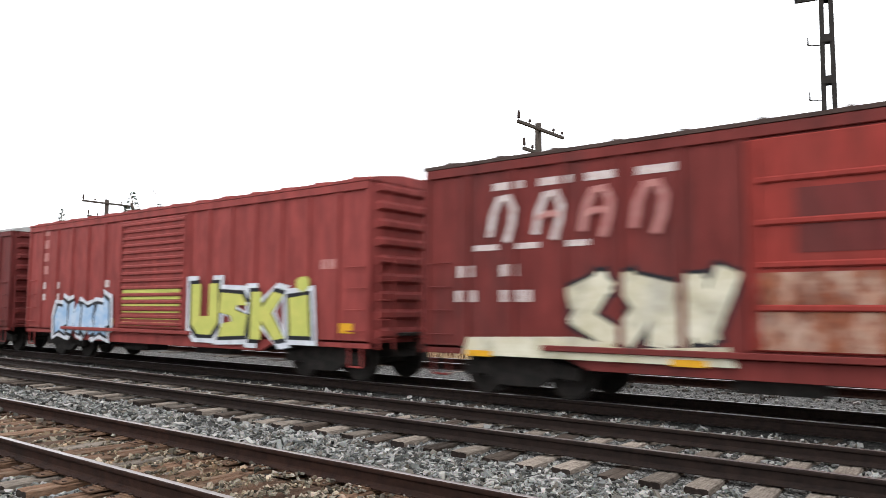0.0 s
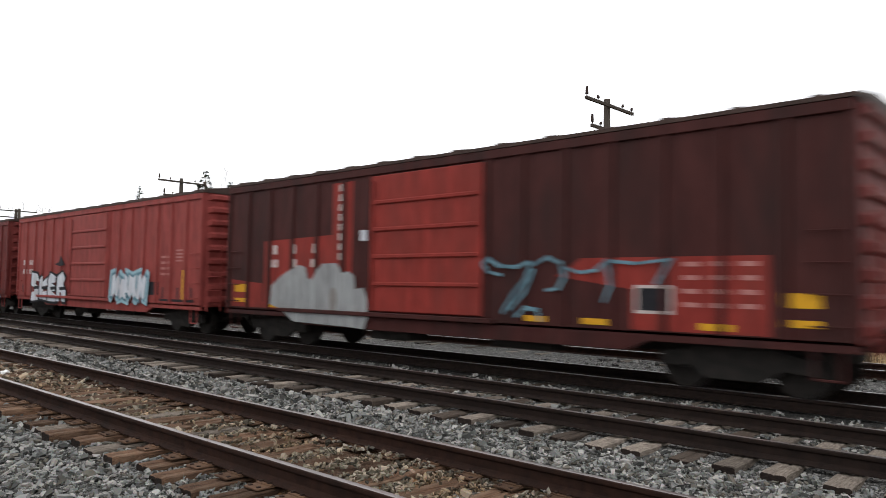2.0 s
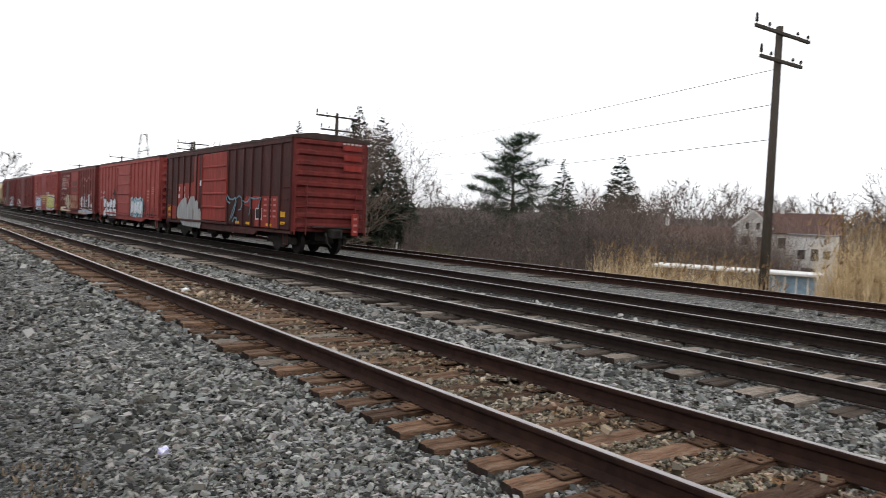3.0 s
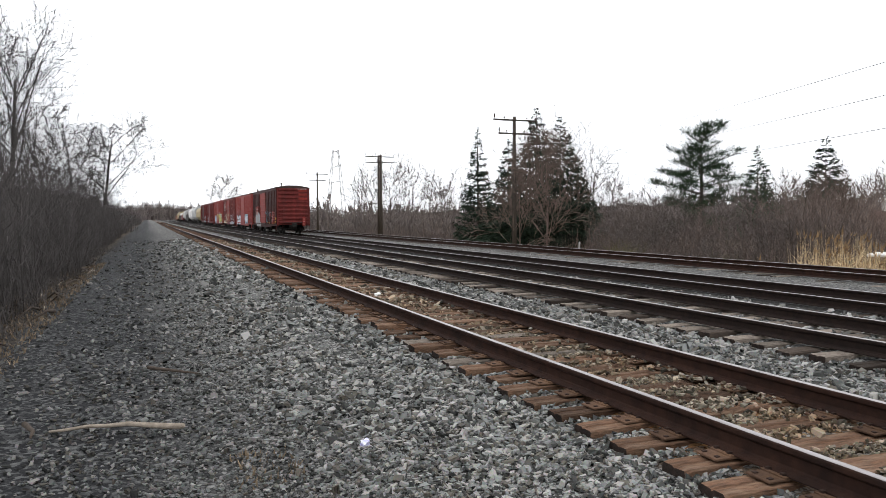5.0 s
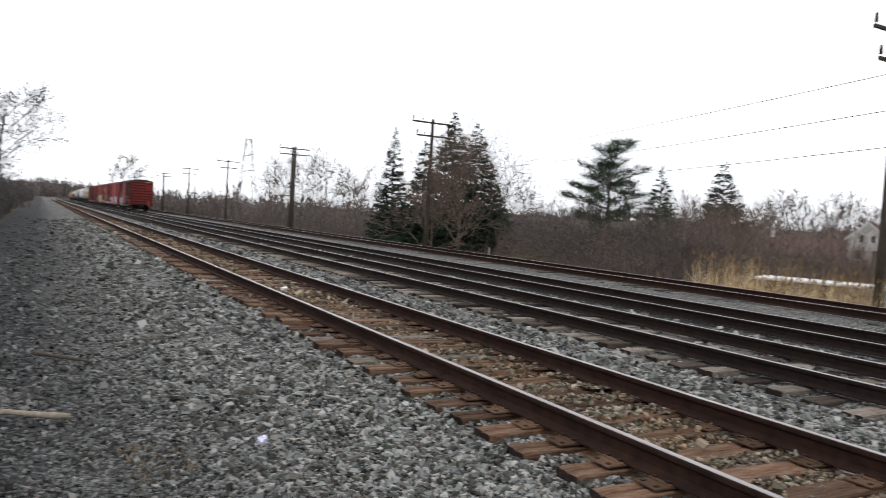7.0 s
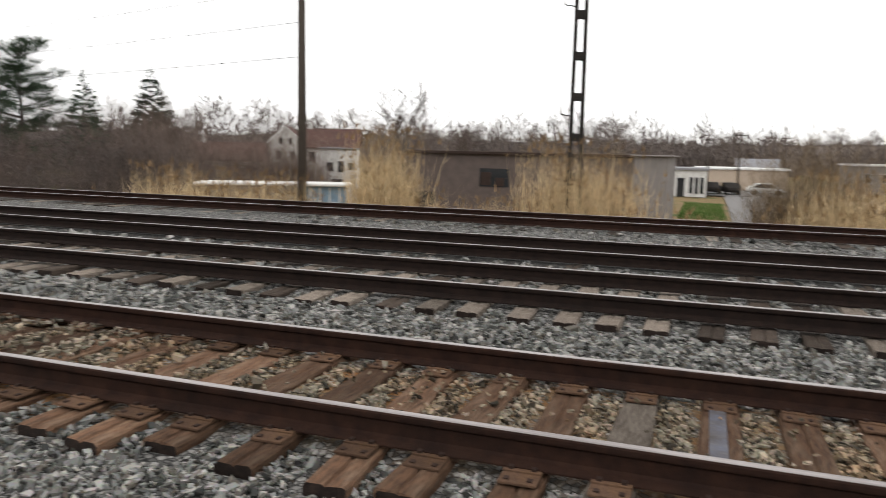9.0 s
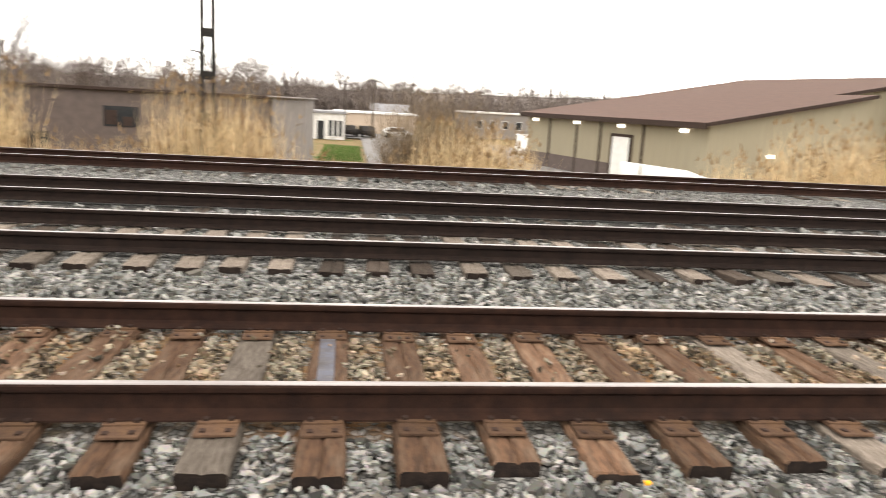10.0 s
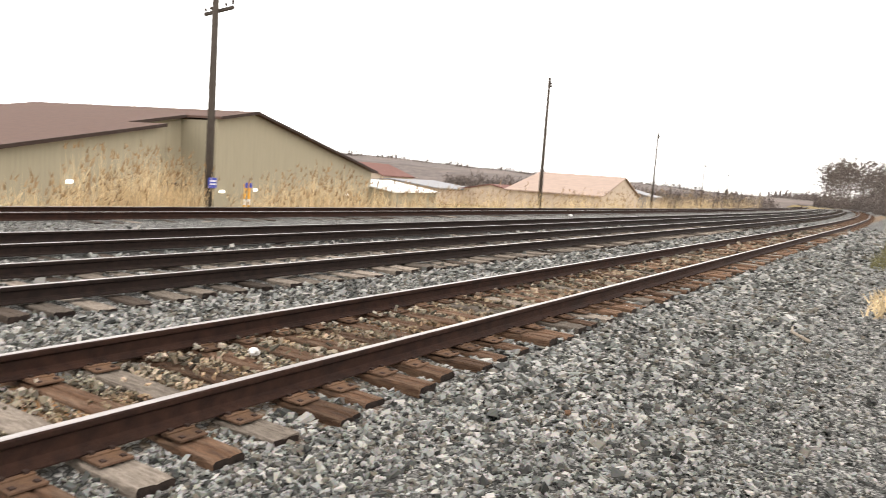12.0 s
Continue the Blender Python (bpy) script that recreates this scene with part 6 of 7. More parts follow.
def pylon(x, y, h):
    p = thing("transmission_tower", "far grey lattice transmission tower", "pylon", m=pose(x, y, -3))
    bm = bmesh.new()
    w = h * 0.12
    for sx in (-1, 1):
        for sy in (-1, 1):
            add_tube(bm, (sx * w, sy * w, 0), (sx * w * 0.25, sy * w * 0.25, h), 0.16, 0.1, 4)
    part("legs", bm, M_SILVER, p)
    bm = bmesh.new()
    for i in range(7):
        a, b = w * (1 - 0.75 * i / 7), w * (1 - 0.75 * (i + 1) / 7)
        z0, z1 = h * i / 7, h * (i + 1) / 7
        for s in (-1, 1):
            add_tube(bm, (-a, s * a, z0), (b, s * b, z1), 0.06, 0.06, 4)
            add_tube(bm, (a, s * a, z0), (-b, s * b, z1), 0.06, 0.06, 4)
            add_tube(bm, (s * a, -a, z0), (s * b, b, z1), 0.06, 0.06, 4)
    part("bracing", bm, M_SILVER, p)
    for z, half in ((0.98, 0.10), (0.80, 0.26), (0.62, 0.26)):
        part("crossarm", tubes(((-h * half, 0, h * z), (h * half, 0, h * z), 0.12, 0.12), sides=4), M_SILVER, p)


pylon(*polar(76.4, 210), 23.5)


def cable(name, a, b, sag, r=0.02):
    a, b = Vector(a), Vector(b)
    cu = bpy.data.curves.new(name, "CURVE")
    cu.dimensions, cu.bevel_depth, cu.bevel_resolution = "3D", r, 0
    sp = cu.splines.new("POLY")
    sp.points.add(14)
    for i, q in enumerate(sp.points):
        t = i / 14
        q.co = (*(a.lerp(b, t) - Vector((0, 0, sag * 4 * t * (1 - t)))), 1)
    cu.materials.append(M_BLACK)
    return tagged(new(name, cu), "thin dark overhead cable", "cable", "overhead cables")


far_x, far_y = polar(61.5, 118)
utility_pole(far_x, far_y, 15.5, ((0.3, 1.2, 0),), "poles of the village line", 0.17)
for i in range(3):
    cable("overhead_cable", (far_x, far_y, 7.6 + 2.0 * i), (-14.8, POLE_Y, 5.0 + 1.25 * i), 0.6, 0.012)


# ---------------------------------------------------------------- buildings
def frame_at(x, y, ang, z):
    return pose(x, y, z, 0, 0, ang)


def window_in(parent, x, y, z, w, h, face="x", mat=None):
    """A framed pane standing 2 cm proud of a wall that faces -y in the parent's space."""
    f = part("window", boxes((x - w / 2 - 0.06, x + w / 2 + 0.06, y - 0.03, y + 0.02, z - 0.06, z + h + 0.06)), M_WHITE, parent)
    part("pane", boxes((x - w / 2, x + w / 2, y - 0.045, y - 0.02, z, z + h)), mat or M_GLASS, f)
    return f


def wall_lamp(x, y, z, parent):
    l = part("wall_lamp", boxes((x - 0.22, x + 0.22, y - 0.22, y, z - 0.1, z + 0.12), bevel=0.03), M_LAMP, parent, "lit white wall lamp")
    return l


M_LAMP = bpy.data.materials.new("lit_lamp_lens")
M_LAMP.use_nodes = True
M_LAMP.node_tree.nodes["Principled BSDF"].inputs["Emission Color"].default_value = (1, 0.97, 0.9, 1)
M_LAMP.node_tree.nodes["Principled BSDF"].inputs["Emission Strength"].default_value = 3.0


def warehouse():
    """Gable end towards the line, long eave and door on its west side; own x runs along the gable, own y away from the line."""
    base = -3.15
    ang = math.degrees(math.atan2(0.2227, 0.975))
    w = thing("warehouse", "olive metal warehouse with brown gabled roof", "warehouse", m=frame_at(21.7, 42.8, ang, base))
    S, D, E_, R_ = 47.9, 24.0, 1.42 - base, 5.65 - base
    mid = S / 2

    def roof_z(u):
        return E_ + (R_ - E_) * (1 - abs(u - mid) / mid)
    up = Matrix(((1, 0, 0, 0), (0, 0, -1, 0), (0, 1, 0, 0), (0, 0, 0, 1)))
    for a, b, back in ((0, 12.6, 0), (19.1, mid, 0), (mid, S, 0)):
        bm = bmesh.new()
        add_prism(bm, [(a, 0), (b, 0), (b, roof_z(b) - 0.02), (a, roof_z(a) - 0.02)], up @ pose(0, 0, -0.2), 0.2)
        part("gable_wall", bm, M_OLIVEWALL, w)
    bm = bmesh.new()
    add_prism(bm, [(12.6, 0), (19.1, 0), (19.1, roof_z(19.1) - 0.02), (12.6, roof_z(12.6) - 0.02)], up @ pose(0, 0, -3.6), 0.2)
    part("recessed_wall", bm, M_OLIVEWALL, w)
    for u in (12.4, 19.1):
        part("recess_cheek", boxes((u, u + 0.2, 0.2, 3.4, 0, roof_z(u) - 0.15)), M_OLIVEWALL, w)
    part("dock_canopy", boxes((13.5, 19.0, 2.4, 3.4, 2.45, 2.65)), M_DARKBROWN, w)
    part("dock_door", boxes((14.5, 18.2, 3.31, 3.38, 0.0, 2.4)), M_GREYWALL, w)
    part("west_wall", boxes((0, 0.2, 0.2, D, 0, E_ - 0.02)), M_OLIVEWALL, w)
    part("east_wall", boxes((S - 0.2, S, 0.2, D, 0, E_ - 0.02)), M_OLIVEWALL, w)
    bm = bmesh.new()
    add_prism(bm, [(0, 0), (S, 0), (S, E_ - 0.02), (mid, R_ - 0.02), (0, E_ - 0.02)], up @ pose(0, 0, -D - 0.2), 0.2)
    part("back_wall", bm, M_OLIVEWALL, w)
    for a, b, front in ((-0.6, 12.75, 0.5), (12.75, 18.95, -2.9), (18.95, mid, 0.5), (mid, S + 0.6, 0.5)):
        za, zb = roof_z(a), roof_z(b)
        bm = bmesh.new()
        add_prism(bm, [(a, za), (b, zb), (b, zb + 0.18), (a, za + 0.18)], up @ pose(0, 0, -D - 0.6), D + 0.6 + front)
        part("roof_slope", bm, M_BROWNROOF, w)
        bm = bmesh.new()
        add_prism(bm, [(a, za - 0.03), (b, zb - 0.03), (b, zb + 0.2), (a, za + 0.2)], up @ pose(0, 0, front), 0.08)
        part("verge_trim", bm, M_DARKBROWN, w)
    part("eave_trim", boxes((-0.75, -0.6, -0.5, D + 0.5, E_ - 0.3, E_ + 0.05)), M_DARKBROWN, w)
    # panel joints of the west side, its door and the lamps
    for y in (6.6, 12.0, 15.5, 20.0):
        part("downpipe", boxes((-0.1, -0.003, y - 0.08, y + 0.08, 0, E_ - 0.15)), M_DARKBROWN, w)
    d = part("door", boxes((-0.12, -0.004, 8.0, 10.2, 0.2, 3.3)), M_WHITE, w, "white roller door")
    part("door_frame", boxes((-0.16, -0.003, 7.8, 8.0, 0, 3.5), (-0.16, -0.003, 10.2, 10.4, 0, 3.5), (-0.16, -0.003, 8.0, 10.2, 3.3, 3.5)), M_DARKBROWN, d)
    for y in (2.2, 9.2, 15.4, 22.5):
        part("wall_lamp", boxes((-0.3, -0.005, y - 0.25, y + 0.25, E_ - 0.62, E_ - 0.38), bevel=0.03), M_LAMP, w, "lit white wall lamp")
    for u, z in ((4.8, 2.75), (19.9, 2.2), (24.5, 2.35), (42.0, 1.95)):
        wall_lamp(u, -0.005, z, w)
    part("stone_plinth", boxes((-0.06, -0.002, 10.6, D, 0, 1.3)), M_MAUVE, w)


warehouse()


def shed(name, label, az, d, wide, deep, z0, wall_h, rise, wall, roof, turn=0.0, windows=0, flat=False, door=None, slab=0.28):
    """A plain gabled or flat-roofed building whose front faces the line; its ridge runs along the front."""
    x, y = polar(az, d)
    b = thing(name, label, "building", m=frame_at(x, y, turn, z0))
    h = wide / 2
    part("front_wall", boxes((-h, h, 0, 0.2, 0, wall_h)), wall, b)
    part("back_wall", boxes((-h, h, deep - 0.2, deep, 0, wall_h)), wall, b)
    up = Matrix(((0, 0, 1, 0), (1, 0, 0, 0), (0, 1, 0, 0), (0, 0, 0, 1)))
    for s in (-1, 1):
        bm = bmesh.new()
        pts = [(0.2, 0), (deep - 0.2, 0), (deep - 0.2, wall_h)] + ([] if flat else [(deep / 2, wall_h + rise)]) + [(0.2, wall_h)]
        add_prism(bm, pts, up @ pose(0, 0, s * h - (0.2 if s > 0 else 0)), 0.2)
        part("side_wall", bm, wall, b)
    if flat:
        part("flat_roof", boxes((-h - 0.25, h + 0.25, -0.25, deep + 0.25, wall_h, wall_h + slab), bevel=0.03), roof, b)
    else:
        for s in (0, 1):
            bm = bmesh.new()
            e = -0.35 if s == 0 else deep + 0.35
            ez = wall_h - 0.35 * rise / (deep / 2)
            add_prism(bm, [(e, ez), (deep / 2, wall_h + rise), (deep / 2, wall_h + rise + 0.16), (e, ez + 0.16)], up @ pose(0, 0, -h - 0.3), wide + 0.6)
            bmesh.ops.recalc_face_normals(bm, faces=bm.faces)
            part("roof_slope", bm, roof, b)
    for i in range(windows):
        u = -h + wide * (i + 0.5) / windows
        window_in(b, u, 0, wall_h * 0.42, min(1.2, wide / windows * 0.45), wall_h * 0.3)
    if door is not None:
        part("door", boxes((door - 0.55, door + 0.55, -0.06, -0.004, 0, 2.1)), M_GLASS, b)
    return b


# long brown block building with a paler end
b = shed("brown_building", "long low brown block building", 13.6, 46.5, 15.5, 14, -3.3, 4.75, 0, M_MAUVE, M_DARKBROWN, 0, 0, True, slab=0.2)
for u, wide, z, tall in ((-1.9, 1.9, 2.75, 1.15), (-6.6, 1.5, 0.6, 1.7), (3.4, 1.2, 2.6, 1.0)):
    o = part("window", boxes((u - wide / 2, u + wide / 2, -0.05, -0.004, z, z + tall)), M_GLASS, b, "dark broken window opening")
    part("window_board", boxes((u - wide * 0.45, u - wide * 0.1, -0.075, -0.052, z + 0.1, z + tall * 0.8), (u + 0.1, u + wide * 0.35, -0.075, -0.052, z + 0.05, z + tall * 0.5)), M_DARKBROWN, o)
shed("grey_annex", "pale grey blank-walled annex", 4.25, 44.8, 1.95, 10, -3.3, 4.85, 0, M_GREYWALL, M_GREYWALL, 0, 0, True, slab=0.1)


def gabled_house(label, az, d, turn, gable, eave, apex, run, ridge, low, windows):
    """White front gable with a long shingled roof beside it. gable: its width; run: length of the side roof; heights over the track."""
    base = -3.3
    x, y = polar(az, d)
    hs = thing("white_house", label, "house", m=frame_at(x, y, turn, base))
    up = Matrix(((1, 0, 0, 0), (0, 0, -1, 0), (0, 1, 0, 0), (0, 0, 0, 1)))
    g, e, a, r, lo = gable / 2, eave - base, apex - base, ridge - base, low - base
    bm = bmesh.new()
    add_prism(bm, [(-g, 0), (g, 0), (g, e), (0, a), (-g, e)], up @ pose(0, 0, -0.2), 0.2)
    part("gable_wall", bm, M_OFFWHITE, hs)
    part("side_wall", boxes((-g, -g + 0.2, 0.2, 7.0, 0, e), (g - 0.2, g, 0.2, 1.6, 0, e)), M_OFFWHITE, hs)
    for s in (-1, 1):
        bm = bmesh.new()
        k = (a - e) / g
        add_prism(bm, [(0, a + 0.02), (s * (g + 0.3), e - 0.3 * k), (s * (g + 0.3), e - 0.3 * k + 0.16), (0, a + 0.2)], up @ pose(0, 0, -7.0), 7.35)
        bmesh.ops.recalc_face_normals(bm, faces=bm.faces)
        part("gable_roof", bm, M_SHINGLE, hs)
        bm = bmesh.new()
        add_prism(bm, [(0, a - 0.06), (s * (g + 0.3), e - 0.3 * k - 0.08), (s * (g + 0.3), e - 0.3 * k + 0.17), (0, a + 0.21)], up @ pose(0, 0, 0.35), 0.05)
        bmesh.ops.recalc_face_normals(bm, faces=bm.faces)
        part("bargeboard", bm, M_WHITE, hs)
    for u, z, w, t in windows:
        window_in(hs, u, 0, z - base, w, t)
    # main range beside the gable
    part("front_wall", boxes((g, g + run, 1.4, 1.6, 0, lo)), M_OFFWHITE, hs)
    part("end_wall", boxes((g + run - 0.2, g + run, 1.6, 7.0, 0, lo)), M_OFFWHITE, hs)
    for i in range(3):
        window_in(hs, g + run * (i + 0.5) / 3, 1.4, lo - 1.7, 0.8, 1.2)
    flank = Matrix(((0, 0, 1, 0), (1, 0, 0, 0), (0, 1, 0, 0), (0, 0, 0, 1)))
    for pts in ([(1.0, lo - 0.1), (4.2, r), (4.2, r + 0.16), (1.0, lo + 0.06)], [(4.2, r), (7.4, lo - 0.1), (7.4, lo + 0.06), (4.2, r + 0.16)]):
        bm = bmesh.new()
        add_prism(bm, pts, flank @ pose(0, 0, g - 0.4), run + 0.8)
        bmesh.ops.recalc_face_normals(bm, faces=bm.faces)
        part("roof_slope", bm, M_SHINGLE, hs)
    part("chimney", boxes((g + 0.5, g + 0.9, 4.0, 4.4, r - 0.3, r + 0.9), bevel=0.02), M_OFFWHITE, hs)
    return hs


gabled_house("white gabled house with red-brown shingle roof", 31.55, 91, 24, 3.7, 2.4, 4.05, 6.6, 3.95, 1.7, ((-0.55, 2.0, 0.45, 0.75), (0.55, 2.0, 0.45, 0.75), (-0.8, 0.2, 0.6, 1.0), (0.8, 0.2, 0.6, 1.0)))
gabled_house("small white gabled house with a long dull red roof", 39.2, 80, 34, 3.1, 0.55, 1.95, 6.8, 1.95, 0.2, ((0.0, 0.5, 0.6, 0.7), (-0.7, -1.0, 0.5, 0.9), (0.7, -1.0, 0.5, 0.9)))
b = shed("peeling_garage", "peeling white garage wall behind reeds", 27.65, 62, 2.95, 3.3, -3.2, 4.8, 0, M_OFFWHITE, M_GREYROOF, 27, 0, True, slab=0.12)
for u, z, w, t in ((-0.75, 3.0, 0.55, 0.7), (0.15, 2.9, 0.5, 0.9), (0.95, 3.1, 0.45, 0.6), (-0.2, 2.0, 0.9, 0.35)):
    part("broken_opening", boxes((u - w / 2, u + w / 2, -0.03, -0.003, z, z + t)), M_GLASS, b)
shed("long_low_shed", "long low shed with white flat roof", 34.0, 33.5, 4.6, 1.6, -2.9, 2.86, 0, M_GREYWALL, M_OFFWHITE, 28, 0, True, slab=0.12)
b = shed("blue_shed", "pale blue shed with white roof", 28.9, 31.5, 1.7, 1.4, -2.8, 2.85, 0, M_PALEBLUE, M_OFFWHITE, 24, 0, True, slab=0.12)
for u in (-0.6, -0.2, 0.2, 0.6):
    part("panel_batten", boxes((u - 0.03, u + 0.03, -0.03, -0.003, 0.1, 2.8)), M_OFFWHITE, b)
b = shed("storefront", "small white-fronted shop with dark openings", 1.6, 92, 4.8, 10, -3.1, 3.1, 0, M_OFFWHITE, M_GREYROOF, 0, 0, True)
part("brick_flank", boxes((-2.42, -1.7, -0.06, -0.004, 0, 3.0)), M_SHINGLE, b)
part("doorway", boxes((-0.9, -0.05, -0.03, -0.004, 0, 2.2)), M_GLASS, b)
for u in (0.7, 1.3, 1.9):
    part("window", boxes((u - 0.2, u + 0.2, -0.03, -0.004, 0.4, 2.3)), M_GLASS, b)
shed("low_tan_building", "low tan building behind parked cars", -2.2, 112, 12, 10, -3.1, 3.0, 0, M_TANWALL, M_WHITE, 0, 0, True)
shed("far_house", "far white house among trees", -3.3, 145, 7, 6, -3, 3.0, 1.3, M_OFFWHITE, M_GREYROOF, 0, 2)
shed("office_block", "long pale office block with dark windows", -12.6, 120, 13, 10, -3.1, 3.9, 0, M_GREYWALL, M_OFFWHITE, 6, 6, True)
shed("white_shed", "white-roofed low shed beside the warehouse", -55.5, 92, 14, 14, -3.1, 2.4, 1.0, M_OLIVEWALL, M_WHITE, 12, 0)
shed("pale_shed", "long low pale metal shed with grey roof", -58.8, 130, 20, 18, -3.1, 2.5, 1.0, M_TANWALL, M_GREYROOF, 12, 0)
shed("red_roofed_shed", "low shed with dull red metal roof", -65.2, 134, 13, 16, -3.1, 2.1, 1.6, M_TANWALL, M_REDROOF, 12, 0)
shed("tan_shed", "broad tan metal shed with gabled end", -69.5, 125, 12, 32, -3.1, 3.5, 2.6, M_TANWALL, M_TANROOF, 100, 0)
shed("grey_shed", "grey-roofed shed far down the line", -73.5, 150, 20, 16, -3.1, 3.4, 1.8, M_GREYWALL, M_GREYROOF, 12, 0)
shed("red_brick_house", "red-roofed house behind the warehouse", -54, 150, 14, 12, -3, 3.8, 2.2, M_TANWALL, M_REDROOF, 10, 0)

# road with its grass verge and the cars parked along it
bm = bmesh.new()
add_prism(bm, [(1.7, 48), (5.0, 48), (8.4, 150), (2.2, 150)], pose(0, 0, 0), 0.05)
road = link("road", bm, M_ROAD)
road.matrix_basis = pose(0, 0, -3.08)
tagged(road, "pale grey lane running away from the line", "road", kind="structure")
bm = bmesh.new()
add_prism(bm, [(-14, 96), (14, 96), (16, 112), (-14, 112)], pose(0, 0, 0), 0.05)
lot = link("car_park", bm, M_ROAD)
lot.matrix_basis = pose(0, 0, -3.02)
tagged(lot, "pale asphalt parking lot", "car park", kind="structure")
bm = bmesh.new()
add_prism(bm, [(14, 50), (24, 58), (20, 96), (12, 96)], pose(0, 0, 0), 0.05)
yard = link("yard", bm, M_ROAD)
yard.matrix_basis = pose(0, 0, -3.06)
tagged(yard, "pale paved yard beside the warehouse", "yard", kind="structure")
grass_strip("lawn", "bright green mown grass verge", -2.2, 1.4, 60, 80, 6500, 0.25, M_GRASS, 20)


def car_body(x, y, z, ang, mat, label, tall=1.45):
    c = thing("parked_car", label, "car", "parked cars", pose(x, y, z, 0, 0, ang))
    bm = bmesh.new()
    add_prism(bm, [(-2.15, 0.3), (2.15, 0.3), (2.2, 0.75), (1.3, 0.9), (0.75, tall), (-1.1, tall), (-1.9, 0.92), (-2.2, 0.85)], pose(0, 0.85, 0, 90), 1.7)
    bmesh.ops.bevel(bm, geom=list(bm.edges), offset=0.06, segments=2, affect="EDGES")
    part("body", bm, mat, c, smooth=True)
    bm = bmesh.new()
    add_prism(bm, [(-1.55, 0.92), (1.1, 0.92), (0.68, tall - 0.08), (-1.05, tall - 0.08)], pose(0, 0.87, 0, 90), 1.74)
    part("side_windows", bm, M_GLASS, c)
    for sx in (-1.35, 1.35):
        for sy in (-0.8, 0.8):
            bm = bmesh.new()
            bmesh.ops.create_cone(bm, cap_ends=True, segments=16, radius1=0.32, radius2=0.32, depth=0.2, matrix=Matrix.Translation((sx, sy, 0.32)) @ pose(0, 0, 0, 90))
            part("wheel", bm, M_BLACK, c)
    return c


for i, az in enumerate((1.0, -0.2, -1.5)):
    car_body(*polar(az, 100), -2.97, 92 + 5 * i, M_BLACK, "dark parked car on the lot")
car_body(*polar(-3.9, 101), -2.97, 5, M_WHITE, "white parked car on the lot")
car_body(*polar(19.2, 37.5), -3.12, 20, M_BLACK, "dark parked car beside the brown building", 1.5)
car_body(*polar(-13.6, 80), -3.05, 80, M_WHITE, "white parked van in the yard", 2.2)
car_body(*polar(48.5, 52), -3.3, 10, M_WHITE, "white parked car behind the brush")
for az, d, h in ((0.1, 96, 7.5), (-2.0, 99, 8.2), (-5.0, 125, 8.5), (-11.5, 120, 8)):
    x, y = polar(az, d)
    utility_pole(x, y, h, ((0.4, 0.8, 0),), "street poles", 0.13)


def white_trailer():
    x, y = polar(-24.5, 46)
    t = thing("covered_trailer", "low trailer under a white cover", "trailer", m=pose(x, y, -3.05, 0, 0, 20))
    bm = bmesh.new()
    add_prism(bm, [(-3.2, 0.5), (3.2, 0.5), (3.2, 1.1), (0.4, 1.75), (-3.2, 2.1)], pose(0, 0.9, 0, 90), 1.8)
    bmesh.ops.bevel(bm, geom=list(bm.edges), offset=0.1, segments=2, affect="EDGES")
    part("cover", bm, M_WHITE, t, smooth=True)
    for u in (-0.8, 0.2, 1.2):
        part("tie_down", boxes((u - 0.1, u + 0.1, -0.93, -0.905, 0.6, 0.95)), M_BLACK, t)
    for sy in (-0.75, 0.75):
        for sx in (-0.5, 0.5):
            bm = bmesh.new()
            bmesh.ops.create_cone(bm, cap_ends=True, segments=14, radius1=0.35, radius2=0.35, depth=0.2, matrix=Matrix.Translation((sx, sy, 0.35)) @ pose(0, 0, 0, 90))
            part("wheel", bm, M_BLACK, t)


white_trailer()


# signs at the pole, marker posts, gate rail
def trackside_signs():
    s = thing("pole_sign", "small blue enamel sign fixed to the pole", "sign", m=pose(21.25, POLE_Y - 0.24, 0.62))
    part("plate", boxes((-0.22, 0.22, -0.02, 0.02, -0.22, 0.22), bevel=0.01), M_BLUE, s)
    part("bar", boxes((-0.16, 0.16, -0.028, -0.021, 0.05, 0.11), (-0.16, 0.16, -0.028, -0.021, -0.08, -0.02)), M_WHITE, s)
    for i, u in enumerate((23.25, 23.5)):
        z = ground_z(u, POLE_Y)
        p = thing("marker_post", "yellow and white pipeline marker post", "marker post", "marker posts", pose(u, POLE_Y, z))
        part("post", tubes(((0, 0, 0), (0, 0, 0.62 - z + 0.1 * i), 0.06, 0.06), sides=10), M_YELLOW, p)
        part("white_band", tubes(((0, 0, -z - 0.3), (0, 0, -z - 0.05), 0.064, 0.064), sides=10), M_WHITE, p)
        part("sign_plate", boxes((-0.08, 0.08, -0.09, -0.062, 0.45 - z, 0.68 - z)), M_BLUE, p)


trackside_signs()
g = thing("gate_rail", "pale bent pipe barrier in the grass", "barrier", m=pose(*polar(57.3, 47), -2.5))
part("rail", tubes(((0, 0, 0), (0.3, 0, 1.9), 0.06, 0.06), ((0.3, 0, 1.9), (2.6, 0.6, 1.9), 0.06, 0.06), ((2.6, 0.6, 1.9), (2.6, 0.6, 0), 0.06, 0.06)), M_SILVER, g)
part("stake", tubes(((-0.9, 0, 0), (-0.65, 0, 2.5), 0.07, 0.05)), M_SILVER, g)
g = thing("white_post", "short white post by the bank", "post", m=pose(*polar(20.3, 29), -2.6))
part("post", tubes(((0, 0, 0), (0, 0, 1.45), 0.07, 0.07), sides=8), M_WHITE, g)


